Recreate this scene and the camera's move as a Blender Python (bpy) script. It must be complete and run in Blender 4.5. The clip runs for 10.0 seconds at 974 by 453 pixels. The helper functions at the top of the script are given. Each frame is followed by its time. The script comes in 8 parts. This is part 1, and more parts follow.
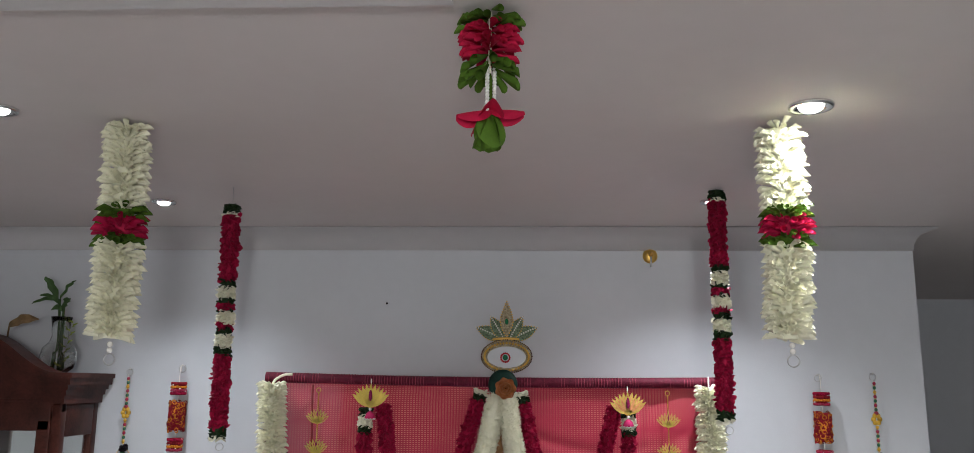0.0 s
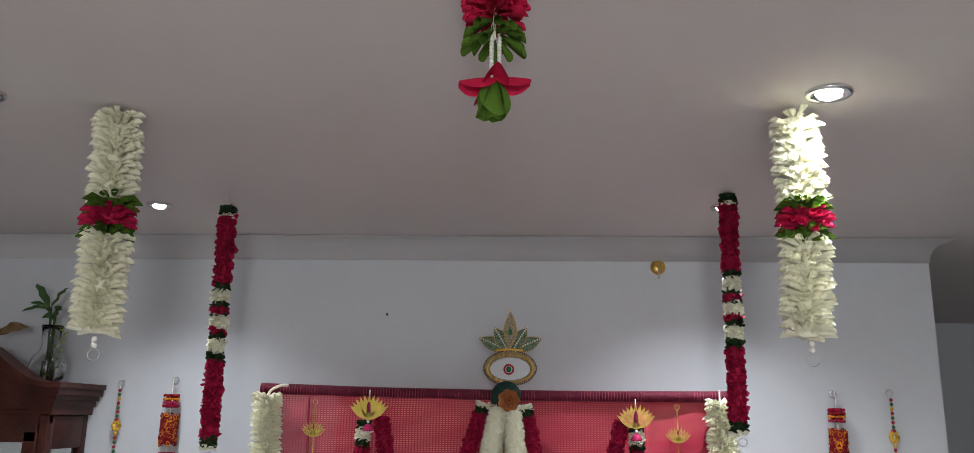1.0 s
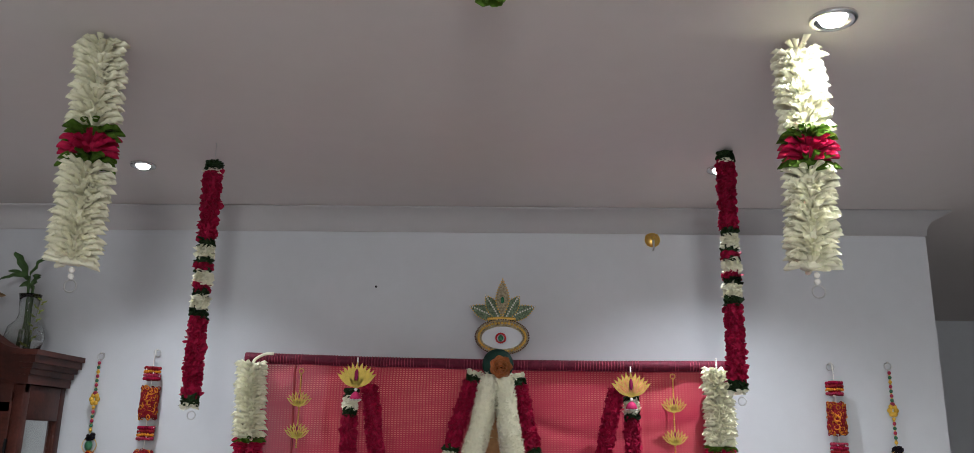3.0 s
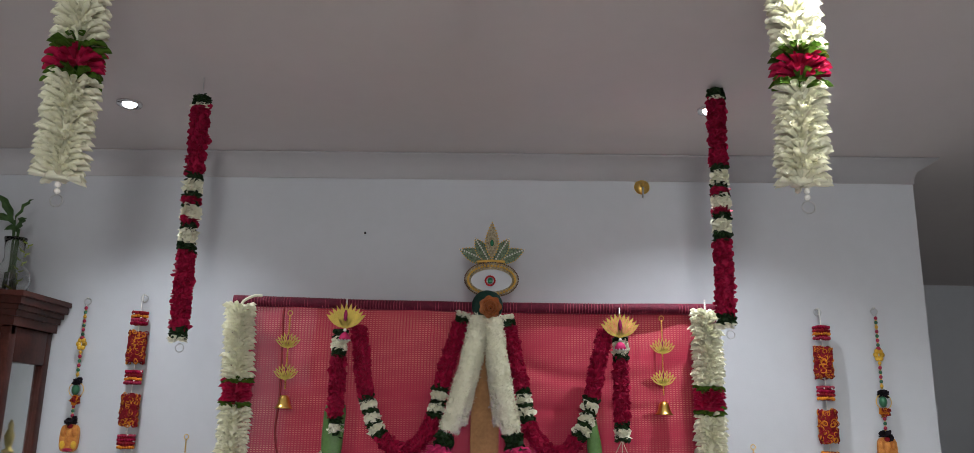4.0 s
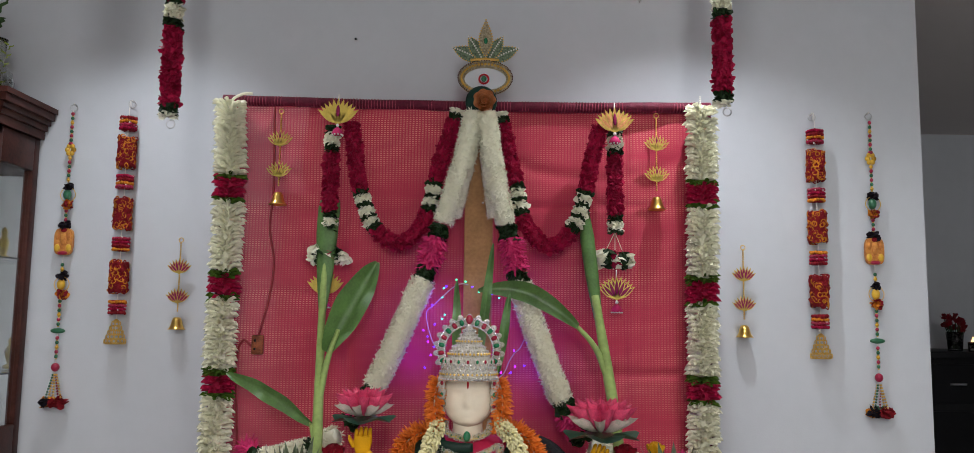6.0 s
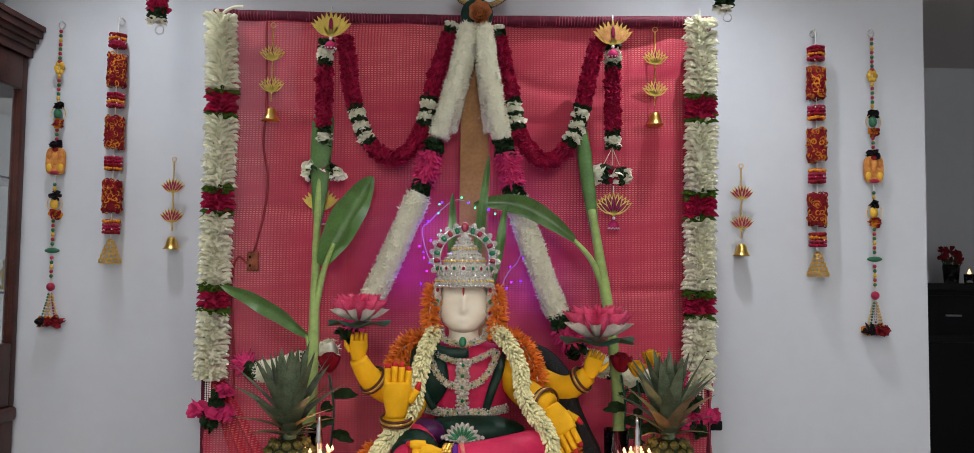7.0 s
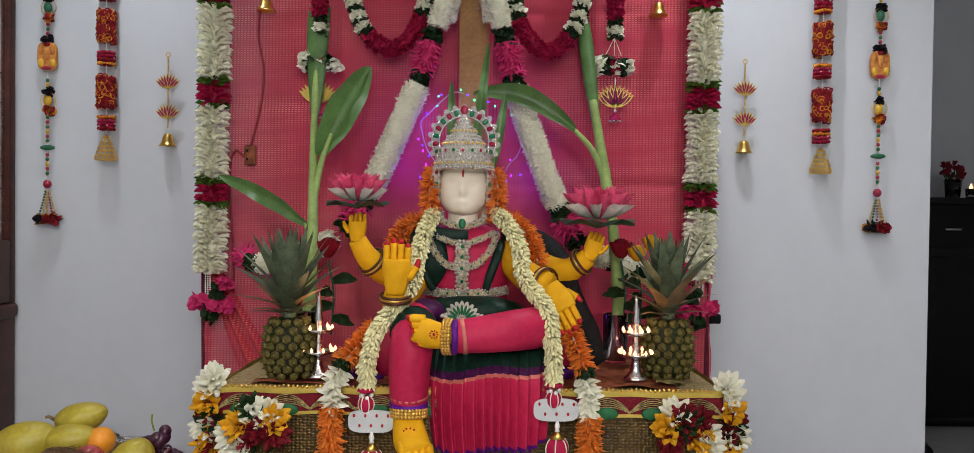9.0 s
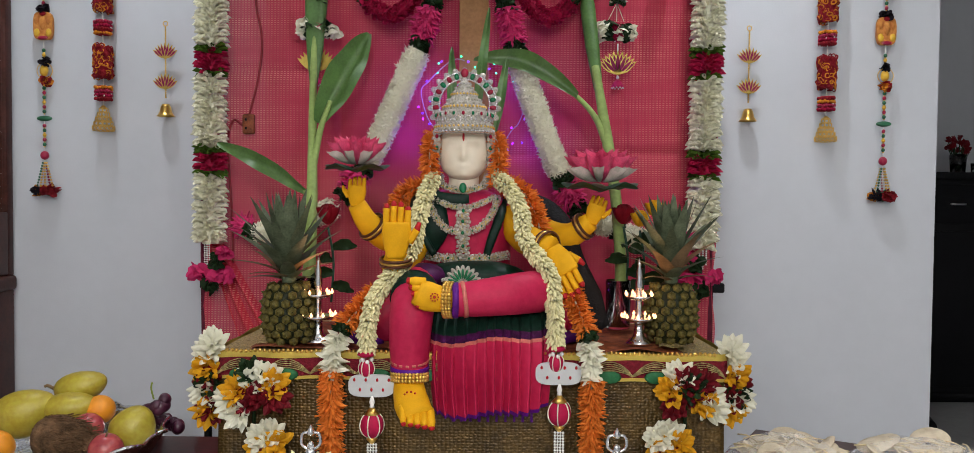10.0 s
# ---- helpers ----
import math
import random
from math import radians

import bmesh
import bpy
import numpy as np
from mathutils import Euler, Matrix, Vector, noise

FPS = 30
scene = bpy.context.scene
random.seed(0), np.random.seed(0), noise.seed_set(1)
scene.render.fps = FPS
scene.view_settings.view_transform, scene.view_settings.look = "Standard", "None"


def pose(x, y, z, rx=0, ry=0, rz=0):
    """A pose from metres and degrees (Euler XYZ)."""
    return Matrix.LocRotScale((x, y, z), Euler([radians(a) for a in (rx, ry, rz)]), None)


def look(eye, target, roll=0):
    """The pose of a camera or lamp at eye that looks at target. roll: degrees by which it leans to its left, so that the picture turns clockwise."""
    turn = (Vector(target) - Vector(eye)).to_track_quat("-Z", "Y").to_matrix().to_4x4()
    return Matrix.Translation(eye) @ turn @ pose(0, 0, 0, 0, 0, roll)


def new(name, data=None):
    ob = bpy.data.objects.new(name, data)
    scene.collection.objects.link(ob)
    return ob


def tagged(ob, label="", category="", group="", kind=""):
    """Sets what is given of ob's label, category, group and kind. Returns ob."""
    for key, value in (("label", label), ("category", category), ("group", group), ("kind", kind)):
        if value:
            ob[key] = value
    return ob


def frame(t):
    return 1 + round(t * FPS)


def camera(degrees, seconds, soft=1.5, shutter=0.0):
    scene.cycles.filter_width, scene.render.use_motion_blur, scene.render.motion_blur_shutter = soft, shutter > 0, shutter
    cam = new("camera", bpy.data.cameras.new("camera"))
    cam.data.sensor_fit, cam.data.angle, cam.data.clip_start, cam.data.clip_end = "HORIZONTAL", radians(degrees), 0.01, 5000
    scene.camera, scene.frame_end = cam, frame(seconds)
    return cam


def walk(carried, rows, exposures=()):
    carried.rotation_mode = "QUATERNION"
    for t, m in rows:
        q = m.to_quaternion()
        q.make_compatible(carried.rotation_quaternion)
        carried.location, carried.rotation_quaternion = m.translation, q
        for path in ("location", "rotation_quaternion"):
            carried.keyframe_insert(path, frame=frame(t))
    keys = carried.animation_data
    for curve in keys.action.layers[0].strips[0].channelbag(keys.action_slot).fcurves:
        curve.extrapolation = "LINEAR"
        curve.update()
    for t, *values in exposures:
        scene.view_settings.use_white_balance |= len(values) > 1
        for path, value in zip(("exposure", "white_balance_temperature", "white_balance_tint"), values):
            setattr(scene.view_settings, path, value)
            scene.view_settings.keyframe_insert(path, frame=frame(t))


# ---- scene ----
cam = camera(60.5, 10.0, soft=0.7)
PATH = [
    (0, (0.103, -2.918, 1.962), (0.009, -0.955, 2.331), 0.5),
    (0.5, (0.102, -2.872, 1.935), (0.001, -0.916, 2.344), 0.7),
    (1, (0.1, -2.83, 1.897), (-0.003, -0.883, 2.343), 0.9),
    (1.5, (0.099, -2.806, 1.86), (0.0, -0.866, 2.336), 1.0),
    (2, (0.1, -2.777, 1.823), (0.005, -0.841, 2.316), 1.1),
    (2.5, (0.09, -2.755, 1.783), (0.004, -0.821, 2.285), 1.1),
    (4, (0.08, -2.703, 1.618), (0.036, -0.758, 2.082), 1.0),
    (4.5, (0.077, -2.68, 1.539), (0.044, -0.724, 1.955), 1.2),
    (5, (0.072, -2.661, 1.46), (0.048, -0.695, 1.823), 1.2),
    (5.5, (0.069, -2.65, 1.393), (0.051, -0.672, 1.686), 1.0),
    (6, (0.066, -2.635, 1.331), (0.054, -0.648, 1.554), 0.8),
    (7.5, (0.075, -2.597, 1.186), (0.07, -0.598, 1.253), 0.7),
    (8, (0.075, -2.594, 1.156), (0.069, -0.594, 1.182), 0.7),
    (8.5, (0.073, -2.595, 1.129), (0.068, -0.595, 1.122), 0.8),
    (9, (0.075, -2.584, 1.098), (0.071, -0.584, 1.064), 0.7),
    (9.5, (0.076, -2.569, 1.07), (0.071, -0.57, 1.016), 0.7),
    (10, (0.078, -2.563, 1.05), (0.069, -0.564, 0.982), 0.5),
]
EXPOSURES = [(0.0, -0.04, 6360, 10), (2.5, 0.0, 6360, 10), (4.5, -0.06, 6360, 10), (6.0, 0.08, 6360, 10), (7.5, 0.13, 6360, 10), (10.0, 0.21, 6360, 10)]
walk(cam, [(t, look(eye, target, roll)) for t, eye, target, roll in PATH], EXPOSURES)

# ---- light ----
world = bpy.data.worlds.new("world")
world.use_nodes = True
world.node_tree.nodes["Background"].inputs["Color"].default_value = (0.5, 0.55, 0.65, 1)
world.node_tree.nodes["Background"].inputs["Strength"].default_value = 0.02
scene.world = world


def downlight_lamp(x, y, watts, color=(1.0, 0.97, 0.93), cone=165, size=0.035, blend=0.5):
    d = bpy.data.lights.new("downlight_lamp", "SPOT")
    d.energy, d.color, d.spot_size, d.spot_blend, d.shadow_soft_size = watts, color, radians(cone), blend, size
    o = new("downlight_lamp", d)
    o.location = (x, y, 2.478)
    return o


downlight_lamp(-1.0, -0.478, 26, (0.90, 0.95, 1.0), 126, 0.016, 1.0)
downlight_lamp(0.655, -0.467, 33, (0.90, 0.95, 1.0), 126, 0.016, 1.0)
downlight_lamp(0.657, -1.335, 35, (0.97, 1.0, 0.98), 165, 0.05)
# Four unseen downlights behind the camera, added as fill; wide for softer shadows.
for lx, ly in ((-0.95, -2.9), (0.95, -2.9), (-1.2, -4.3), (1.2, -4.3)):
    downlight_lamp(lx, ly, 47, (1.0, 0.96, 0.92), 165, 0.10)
# Unseen globe lamp behind the camera, added to fill wall, ceiling and idol.
globe = bpy.data.lights.new("fill_globe_lamp", "POINT")
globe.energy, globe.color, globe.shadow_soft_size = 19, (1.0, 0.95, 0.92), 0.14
new("fill_globe_lamp", globe).location = (0.2, -4.0, 1.95)

# ---- materials ----


def material(name, color, rough=0.6, metal=0.0, vary=0.12, scale=20.0, bump=0.0, bump_scale=60.0, island=0.0,
             color2=None, sheen=0.0, translucent=0.0, coat=0.0, emit=0.0, glass=0.0, alpha=1.0):
    """A principled surface with a mottled colour at two scales, fine relief and, for joined pieces, a spread from piece to piece."""
    m = bpy.data.materials.new(name)
    m.use_nodes = True
    nt = m.node_tree
    b = nt.nodes["Principled BSDF"]
    n1 = nt.nodes.new("ShaderNodeTexNoise")
    n1.inputs["Scale"].default_value, n1.inputs["Detail"].default_value = scale, 6
    n2 = nt.nodes.new("ShaderNodeTexNoise")
    n2.inputs["Scale"].default_value, n2.inputs["Detail"].default_value = scale * 9, 3
    co = nt.nodes.new("ShaderNodeTexCoord")
    nt.links.new(co.outputs["Object"], n1.inputs["Vector"])
    nt.links.new(co.outputs["Object"], n2.inputs["Vector"])
    add = nt.nodes.new("ShaderNodeMath")
    add.operation = "MULTIPLY_ADD"
    nt.links.new(n2.outputs["Fac"], add.inputs[0])
    add.inputs[1].default_value = 0.5
    nt.links.new(n1.outputs["Fac"], add.inputs[2])
    fac = add.outputs[0]
    if island:
        geo = nt.nodes.new("ShaderNodeNewGeometry")
        m2 = nt.nodes.new("ShaderNodeMath")
        m2.operation = "MULTIPLY_ADD"
        nt.links.new(geo.outputs["Random Per Island"], m2.inputs[0])
        m2.inputs[1].default_value = island
        nt.links.new(fac, m2.inputs[2])
        fac = m2.outputs[0]
    ramp = nt.nodes.new("ShaderNodeMapRange")
    ramp.inputs["From Min"].default_value, ramp.inputs["From Max"].default_value = 0.45, 1.05 + island
    nt.links.new(fac, ramp.inputs["Value"])
    mix = nt.nodes.new("ShaderNodeMix")
    mix.data_type = "RGBA"
    lo = [c * max(0.1, 1 - vary * 1.6) for c in color]
    hi = list(color2) if color2 else [min(1.0, c * (1 + vary)) for c in color]
    mix.inputs[6].default_value, mix.inputs[7].default_value = (*lo, 1), (*hi, 1)
    nt.links.new(ramp.outputs["Result"], mix.inputs[0])
    nt.links.new(mix.outputs[2], b.inputs["Base Color"])
    b.inputs["Roughness"].default_value, b.inputs["Metallic"].default_value = rough, metal
    b.inputs["Specular IOR Level"].default_value = 0.5 if rough < 0.42 or metal else 0.18
    b.inputs["Sheen Weight"].default_value, b.inputs["Coat Weight"].default_value = sheen, coat
    b.inputs["Transmission Weight"].default_value, b.inputs["Alpha"].default_value = glass, alpha
    if emit:
        nt.links.new(mix.outputs[2], b.inputs["Emission Color"])
        b.inputs["Emission Strength"].default_value = emit
    if bump:
        n3 = nt.nodes.new("ShaderNodeTexNoise")
        n3.inputs["Scale"].default_value, n3.inputs["Detail"].default_value = bump_scale, 8
        nt.links.new(co.outputs["Object"], n3.inputs["Vector"])
        bm_ = nt.nodes.new("ShaderNodeBump")
        bm_.inputs["Strength"].default_value, bm_.inputs["Distance"].default_value = bump, 0.01
        nt.links.new(n3.outputs["Fac"], bm_.inputs["Height"])
        nt.links.new(bm_.outputs["Normal"], b.inputs["Normal"])
    if translucent:
        tr = nt.nodes.new("ShaderNodeBsdfTranslucent")
        nt.links.new(mix.outputs[2], tr.inputs["Color"])
        ms = nt.nodes.new("ShaderNodeMixShader")
        ms.inputs[0].default_value = translucent
        nt.links.new(b.outputs[0], ms.inputs[1])
        nt.links.new(tr.outputs[0], ms.inputs[2])
        nt.links.new(ms.outputs[0], nt.nodes["Material Output"].inputs["Surface"])
    return m


def net_material(name, thread, gold, cover):
    """Sheer net cloth: a woven grid of threads with gold dashes in rows and gaps that let the wall show."""
    m = bpy.data.materials.new(name)
    m.use_nodes = True
    nt = m.node_tree
    b = nt.nodes["Principled BSDF"]
    co = nt.nodes.new("ShaderNodeTexCoord")
    mp = nt.nodes.new("ShaderNodeMapping")
    mp.inputs["Rotation"].default_value = (radians(90), 0, 0)
    nt.links.new(co.outputs["Object"], mp.inputs["Vector"])
    br = nt.nodes.new("ShaderNodeTexBrick")
    br.offset, br.squash = 0.0, 1.0
    br.inputs["Scale"].default_value, br.inputs["Mortar Size"].default_value = 1.0, 0.0012
    br.inputs["Brick Width"].default_value, br.inputs["Row Height"].default_value = 0.0062, 0.0062
    br.inputs["Mortar Smooth"].default_value = 0.5
    nt.links.new(mp.outputs["Vector"], br.inputs["Vector"])
    dash = nt.nodes.new("ShaderNodeTexBrick")
    dash.offset = 0.0
    dash.inputs["Scale"].default_value, dash.inputs["Mortar Size"].default_value = 1.0, 0.0021
    dash.inputs["Brick Width"].default_value, dash.inputs["Row Height"].default_value = 0.0093, 0.0062
    nt.links.new(mp.outputs["Vector"], dash.inputs["Vector"])
    big = nt.nodes.new("ShaderNodeTexNoise")
    big.inputs["Scale"].default_value, big.inputs["Detail"].default_value = 3.0, 4
    st = nt.nodes.new("ShaderNodeMapping")
    st.inputs["Scale"].default_value = (0.6, 1, 3.0)
    nt.links.new(co.outputs["Object"], st.inputs["Vector"])
    nt.links.new(st.outputs["Vector"], big.inputs["Vector"])
    band = nt.nodes.new("ShaderNodeMapRange")
    band.inputs["From Min"].default_value, band.inputs["From Max"].default_value = 0.36, 0.66
    nt.links.new(big.outputs["Fac"], band.inputs["Value"])
    inv = nt.nodes.new("ShaderNodeMath")
    inv.operation = "SUBTRACT"
    inv.inputs[0].default_value = 1.0
    nt.links.new(dash.outputs["Fac"], inv.inputs[1])
    gm = nt.nodes.new("ShaderNodeMath")
    gm.operation = "MULTIPLY"
    nt.links.new(inv.outputs[0], gm.inputs[0])
    nt.links.new(band.outputs["Result"], gm.inputs[1])
    mix = nt.nodes.new("ShaderNodeMix")
    mix.data_type = "RGBA"
    mix.inputs[6].default_value, mix.inputs[7].default_value = (*thread, 1), (*gold, 1)
    nt.links.new(gm.outputs[0], mix.inputs[0])
    dk = nt.nodes.new("ShaderNodeMix")
    dk.data_type = "RGBA"
    dk.blend_type = "MULTIPLY"
    dk.inputs[7].default_value = (0.88, 0.82, 0.85, 1)
    nt.links.new(br.outputs["Fac"], dk.inputs[0])
    nt.links.new(mix.outputs[2], dk.inputs[6])
    nt.links.new(dk.outputs[2], b.inputs["Base Color"])
    b.inputs["Roughness"].default_value = 0.6
    b.inputs["Specular IOR Level"].default_value = 0.2
    tr = nt.nodes.new("ShaderNodeBsdfTranslucent")
    nt.links.new(dk.outputs[2], tr.inputs["Color"])
    ms = nt.nodes.new("ShaderNodeMixShader")
    ms.inputs[0].default_value = 0.14
    nt.links.new(b.outputs[0], ms.inputs[1])
    nt.links.new(tr.outputs[0], ms.inputs[2])
    tp = nt.nodes.new("ShaderNodeBsdfTransparent")
    al = nt.nodes.new("ShaderNodeMapRange")
    al.inputs["To Min"].default_value, al.inputs["To Max"].default_value = cover, min(1.0, cover + 0.2)
    nt.links.new(br.outputs["Fac"], al.inputs["Value"])
    out = nt.nodes.new("ShaderNodeMixShader")
    nt.links.new(al.outputs["Result"], out.inputs[0])
    nt.links.new(tp.outputs[0], out.inputs[1])
    nt.links.new(ms.outputs[0], out.inputs[2])
    nt.links.new(out.outputs[0], nt.nodes["Material Output"].inputs["Surface"])
    bp = nt.nodes.new("ShaderNodeBump")
    bp.inputs["Strength"].default_value, bp.inputs["Distance"].default_value = 0.5, 0.001
    nt.links.new(br.outputs["Fac"], bp.inputs["Height"])
    nt.links.new(bp.outputs["Normal"], b.inputs["Normal"])
    return m


M = dict(
    wall=material("wall_paint", (0.596, 0.608, 0.638), 0.55, vary=0.025, scale=3, bump=0.05, bump_scale=220),
    ceiling=material("ceiling_paint", (0.66, 0.605, 0.59), 0.75, vary=0.02, scale=2, bump=0.03, bump_scale=150),
    cove=material("cove_plaster", (0.57, 0.552, 0.56), 0.7, vary=0.02, scale=3, bump=0.03, bump_scale=150),
    trim=material("white_trim", (0.62, 0.60, 0.60), 0.5, vary=0.02, scale=4),
    floor=material("floor_tile", (0.42, 0.42, 0.42), 0.25, vary=0.08, scale=4),
    cream=material("cream_paper", (0.92, 0.90, 0.72), 0.55, vary=0.06, scale=30, island=0.3, translucent=0.16),
    crimson=material("crimson_petal", (0.36, 0.006, 0.045), 0.7, vary=0.3, scale=30, island=0.6, translucent=0.15),
    scarlet=material("scarlet_paper", (0.50, 0.012, 0.07), 0.6, vary=0.2, scale=30, island=0.5, translucent=0.15),
    pinkpetal=material("hot_pink_petal", (0.68, 0.04, 0.17), 0.6, vary=0.2, scale=30, island=0.6, translucent=0.2),
    leaf=material("dark_leaf", (0.014, 0.034, 0.010), 0.55, vary=0.4, scale=30, island=0.9),
    fgreen=material("fabric_green", (0.085, 0.17, 0.018), 0.75, vary=0.3, scale=40, island=0.6, translucent=0.1),
    fred=material("fabric_red", (0.55, 0.012, 0.06), 0.75, vary=0.2, scale=40, island=0.4, translucent=0.1),
    jasmine=material("white_floret", (0.90, 0.88, 0.72), 0.6, vary=0.04, scale=40, island=0.5, translucent=0.25),
    bud=material("cream_bud", (0.74, 0.68, 0.38), 0.5, vary=0.18, scale=40, island=0.6),
    orange=material("orange_petal", (0.95, 0.25, 0.035), 0.6, vary=0.2, scale=40, island=0.7, translucent=0.25),
    yellow=material("yellow_petal", (0.80, 0.40, 0.015), 0.6, vary=0.2, scale=40, island=0.6, translucent=0.2),
    maroon=material("maroon_petal", (0.16, 0.006, 0.012), 0.6, vary=0.3, scale=40, island=0.6),
    net=net_material("red_net", (0.64, 0.056, 0.108), (1.0, 0.44, 0.34), 0.74),
    net2=net_material("red_net_second_layer", (0.72, 0.046, 0.080), (1.0, 0.52, 0.40), 0.93),
    hemrib=material("ribbed_hem", (0.30, 0.045, 0.075), 0.5, vary=0.3, scale=80),
    hem=material("maroon_hem", (0.13, 0.012, 0.03), 0.5, vary=0.3, scale=60, bump=0.3, bump_scale=300),
    gold=material("gold_metal", (0.85, 0.55, 0.14), 0.28, 1.0, vary=0.12, scale=50),
    goldpaint=material("gold_paint", (0.60, 0.43, 0.075), 0.4, 0.4, vary=0.15, scale=50),
    silver=material("silver_metal", (0.80, 0.80, 0.80), 0.18, 1.0, vary=0.06, scale=60),
    steel=material("steel_ring", (0.6, 0.6, 0.6), 0.3, 1.0, vary=0.1),
    pearl=material("pearl_bead", (0.85, 0.83, 0.78), 0.2, vary=0.04, coat=0.6),
    magenta=material("magenta_enamel", (0.26, 0.010, 0.075), 0.5, vary=0.15, scale=60),
    lampglass=material("lamp_diffuser", (0.97, 1.0, 0.98), 0.5, vary=0.0, emit=34.0),
    wood=material("pale_board", (0.42, 0.22, 0.09), 0.6, vary=0.25, scale=12, bump=0.1),
    mahogany=material("mahogany", (0.060, 0.016, 0.011), 0.42, vary=0.4, scale=14, coat=0.1, bump=0.03),
    black=material("black_lacquer", (0.004, 0.004, 0.005), 0.5, vary=0.2, scale=10),
    brocade=material("gold_brocade", (0.26, 0.17, 0.045), 0.42, 0.35, vary=0.35, scale=90, color2=(0.40, 0.27, 0.08), bump=0.5, bump_scale=120),
    goldcloth=material("gold_lace", (0.46, 0.29, 0.06), 0.33, 0.35, vary=0.6, scale=150, color2=(0.92, 0.74, 0.32), bump=0.9, bump_scale=260),
    redsilk=material("red_silk", (0.15, 0.006, 0.022), 0.55, vary=0.5, scale=45, color2=(0.42, 0.13, 0.05)),
    borderred=material("border_red_silk", (0.22, 0.012, 0.025), 0.6, vary=0.4, scale=150, bump=0.5, bump_scale=400),
    greensilk=material("green_silk", (0.03, 0.16, 0.06), 0.5, vary=0.3, scale=80),
    stem=material("banana_stem", (0.27, 0.36, 0.11), 0.45, vary=0.22, scale=12),
    bananaleaf=material("banana_leaf", (0.105, 0.21, 0.055), 0.4, vary=0.25, scale=18, translucent=0.2),
)


# ---- mesh tools ----


def thing(name, label, category, at=(0, 0, 0), group="", kind=""):
    """The root of a thing: an empty at its base."""
    o = new(name)
    o.empty_display_size = 0.02
    o.location = at
    return tagged(o, label, category, group, kind)


def mesh_data(name, geo, mats, smooth=True):
    v, f = geo[0], geo[1]
    me = bpy.data.meshes.new(name)
    me.from_pydata([tuple(p) for p in v], [], [tuple(int(i) for i in q) for q in f])
    for m in mats if isinstance(mats, (list, tuple)) else [mats]:
        me.materials.append(m)
    if len(geo) > 2:
        me.polygons.foreach_set("material_index", np.asarray(geo[2], dtype=np.int32))
    if smooth:
        me.polygons.foreach_set("use_smooth", [True] * len(me.polygons))
    me.update()
    return me


STUFF = {"white_band", "red_band", "pink_band", "floret_band", "bud_band", "orange_band", "lily_band", "yarn_wrap", "yarn_winding", "stone_band", "halo_beading", "inner_core", "bead_row", "stones", "filigree_loops", "ear_drop", "buds", "white_florets", "yarn_curls", "white_petals", "red_petals", "leaf_band", "orange_petals",
         "pink_petals", "pearl_row", "yarn_row", "pearl_string", "tassel_string", "fibre", "inner_florets", "hem_ribs", "halo_beads", "spire_beads", "cap_beading", "gold_bead_row",
         "red_bead_row", "bead_edge", "bead_string", "tassel_beads", "gold_rim", "border_leaves", "blossom", "pompom", "tassel_flower", "fern_sprig", "yellow_charm", "flower_head", "base_row"}


def part(name, geo, mats, parent=None, label="", smooth=True):
    """One mesh object under a thing or a part."""
    o = new(name, mesh_data(name, geo, mats, smooth))
    o.parent = parent
    if label:
        o["label"] = label
    if name in STUFF:
        o["kind"] = "stuff"
    return o


def solid(name, geo, mats, label, category, group="", kind="", smooth=True, at=(0, 0, 0)):
    """A top-level thing of a single mesh."""
    o = new(name, mesh_data(name, geo, mats, smooth))
    o.location = at
    return tagged(o, label, category, group, kind)


def join(*geos, mats=None):
    vs, fs, mi, k = [], [], [], 0
    for i, g in enumerate(geos):
        vs.append(np.asarray(g[0], dtype=float).reshape(-1, 3))
        fs.extend([tuple(int(a) + k for a in q) for q in g[1]])
        mi.extend([mats[i] if mats else 0] * len(g[1]) if len(g) < 3 else list(g[2]))
        k += len(vs[-1])
    return np.concatenate(vs), fs, mi


def moved(geo, m):
    v = np.asarray(geo[0], dtype=float)
    a = np.array(m)
    return (v @ a[:3, :3].T + a[:3, 3], *geo[1:])


def scatter(geo, mats4):
    """Many copies of one small form, joined."""
    v = np.asarray(geo[0], dtype=float)
    a = np.array([np.array(m) for m in mats4])
    out = np.einsum("nij,vj->nvi", a[:, :3, :3], v) + a[:, None, :3, 3]
    n = len(v)
    faces = [tuple(i + k * n for i in q) for k in range(len(a)) for q in geo[1]]
    return out.reshape(-1, 3), faces


def lathe(profile, n=24, close=True):
    v, f = [], []
    for r, z in profile:
        for k in range(n):
            a = 2 * math.pi * k / n
            v.append((r * math.cos(a), r * math.sin(a), z))
    for i in range(len(profile) - 1):
        for k in range(n):
            f.append((i * n + k, i * n + (k + 1) % n, (i + 1) * n + (k + 1) % n, (i + 1) * n + k))
    if close:
        f.append(tuple(reversed(range(n))))
        f.append(tuple((len(profile) - 1) * n + k for k in range(n)))
    return np.array(v), f


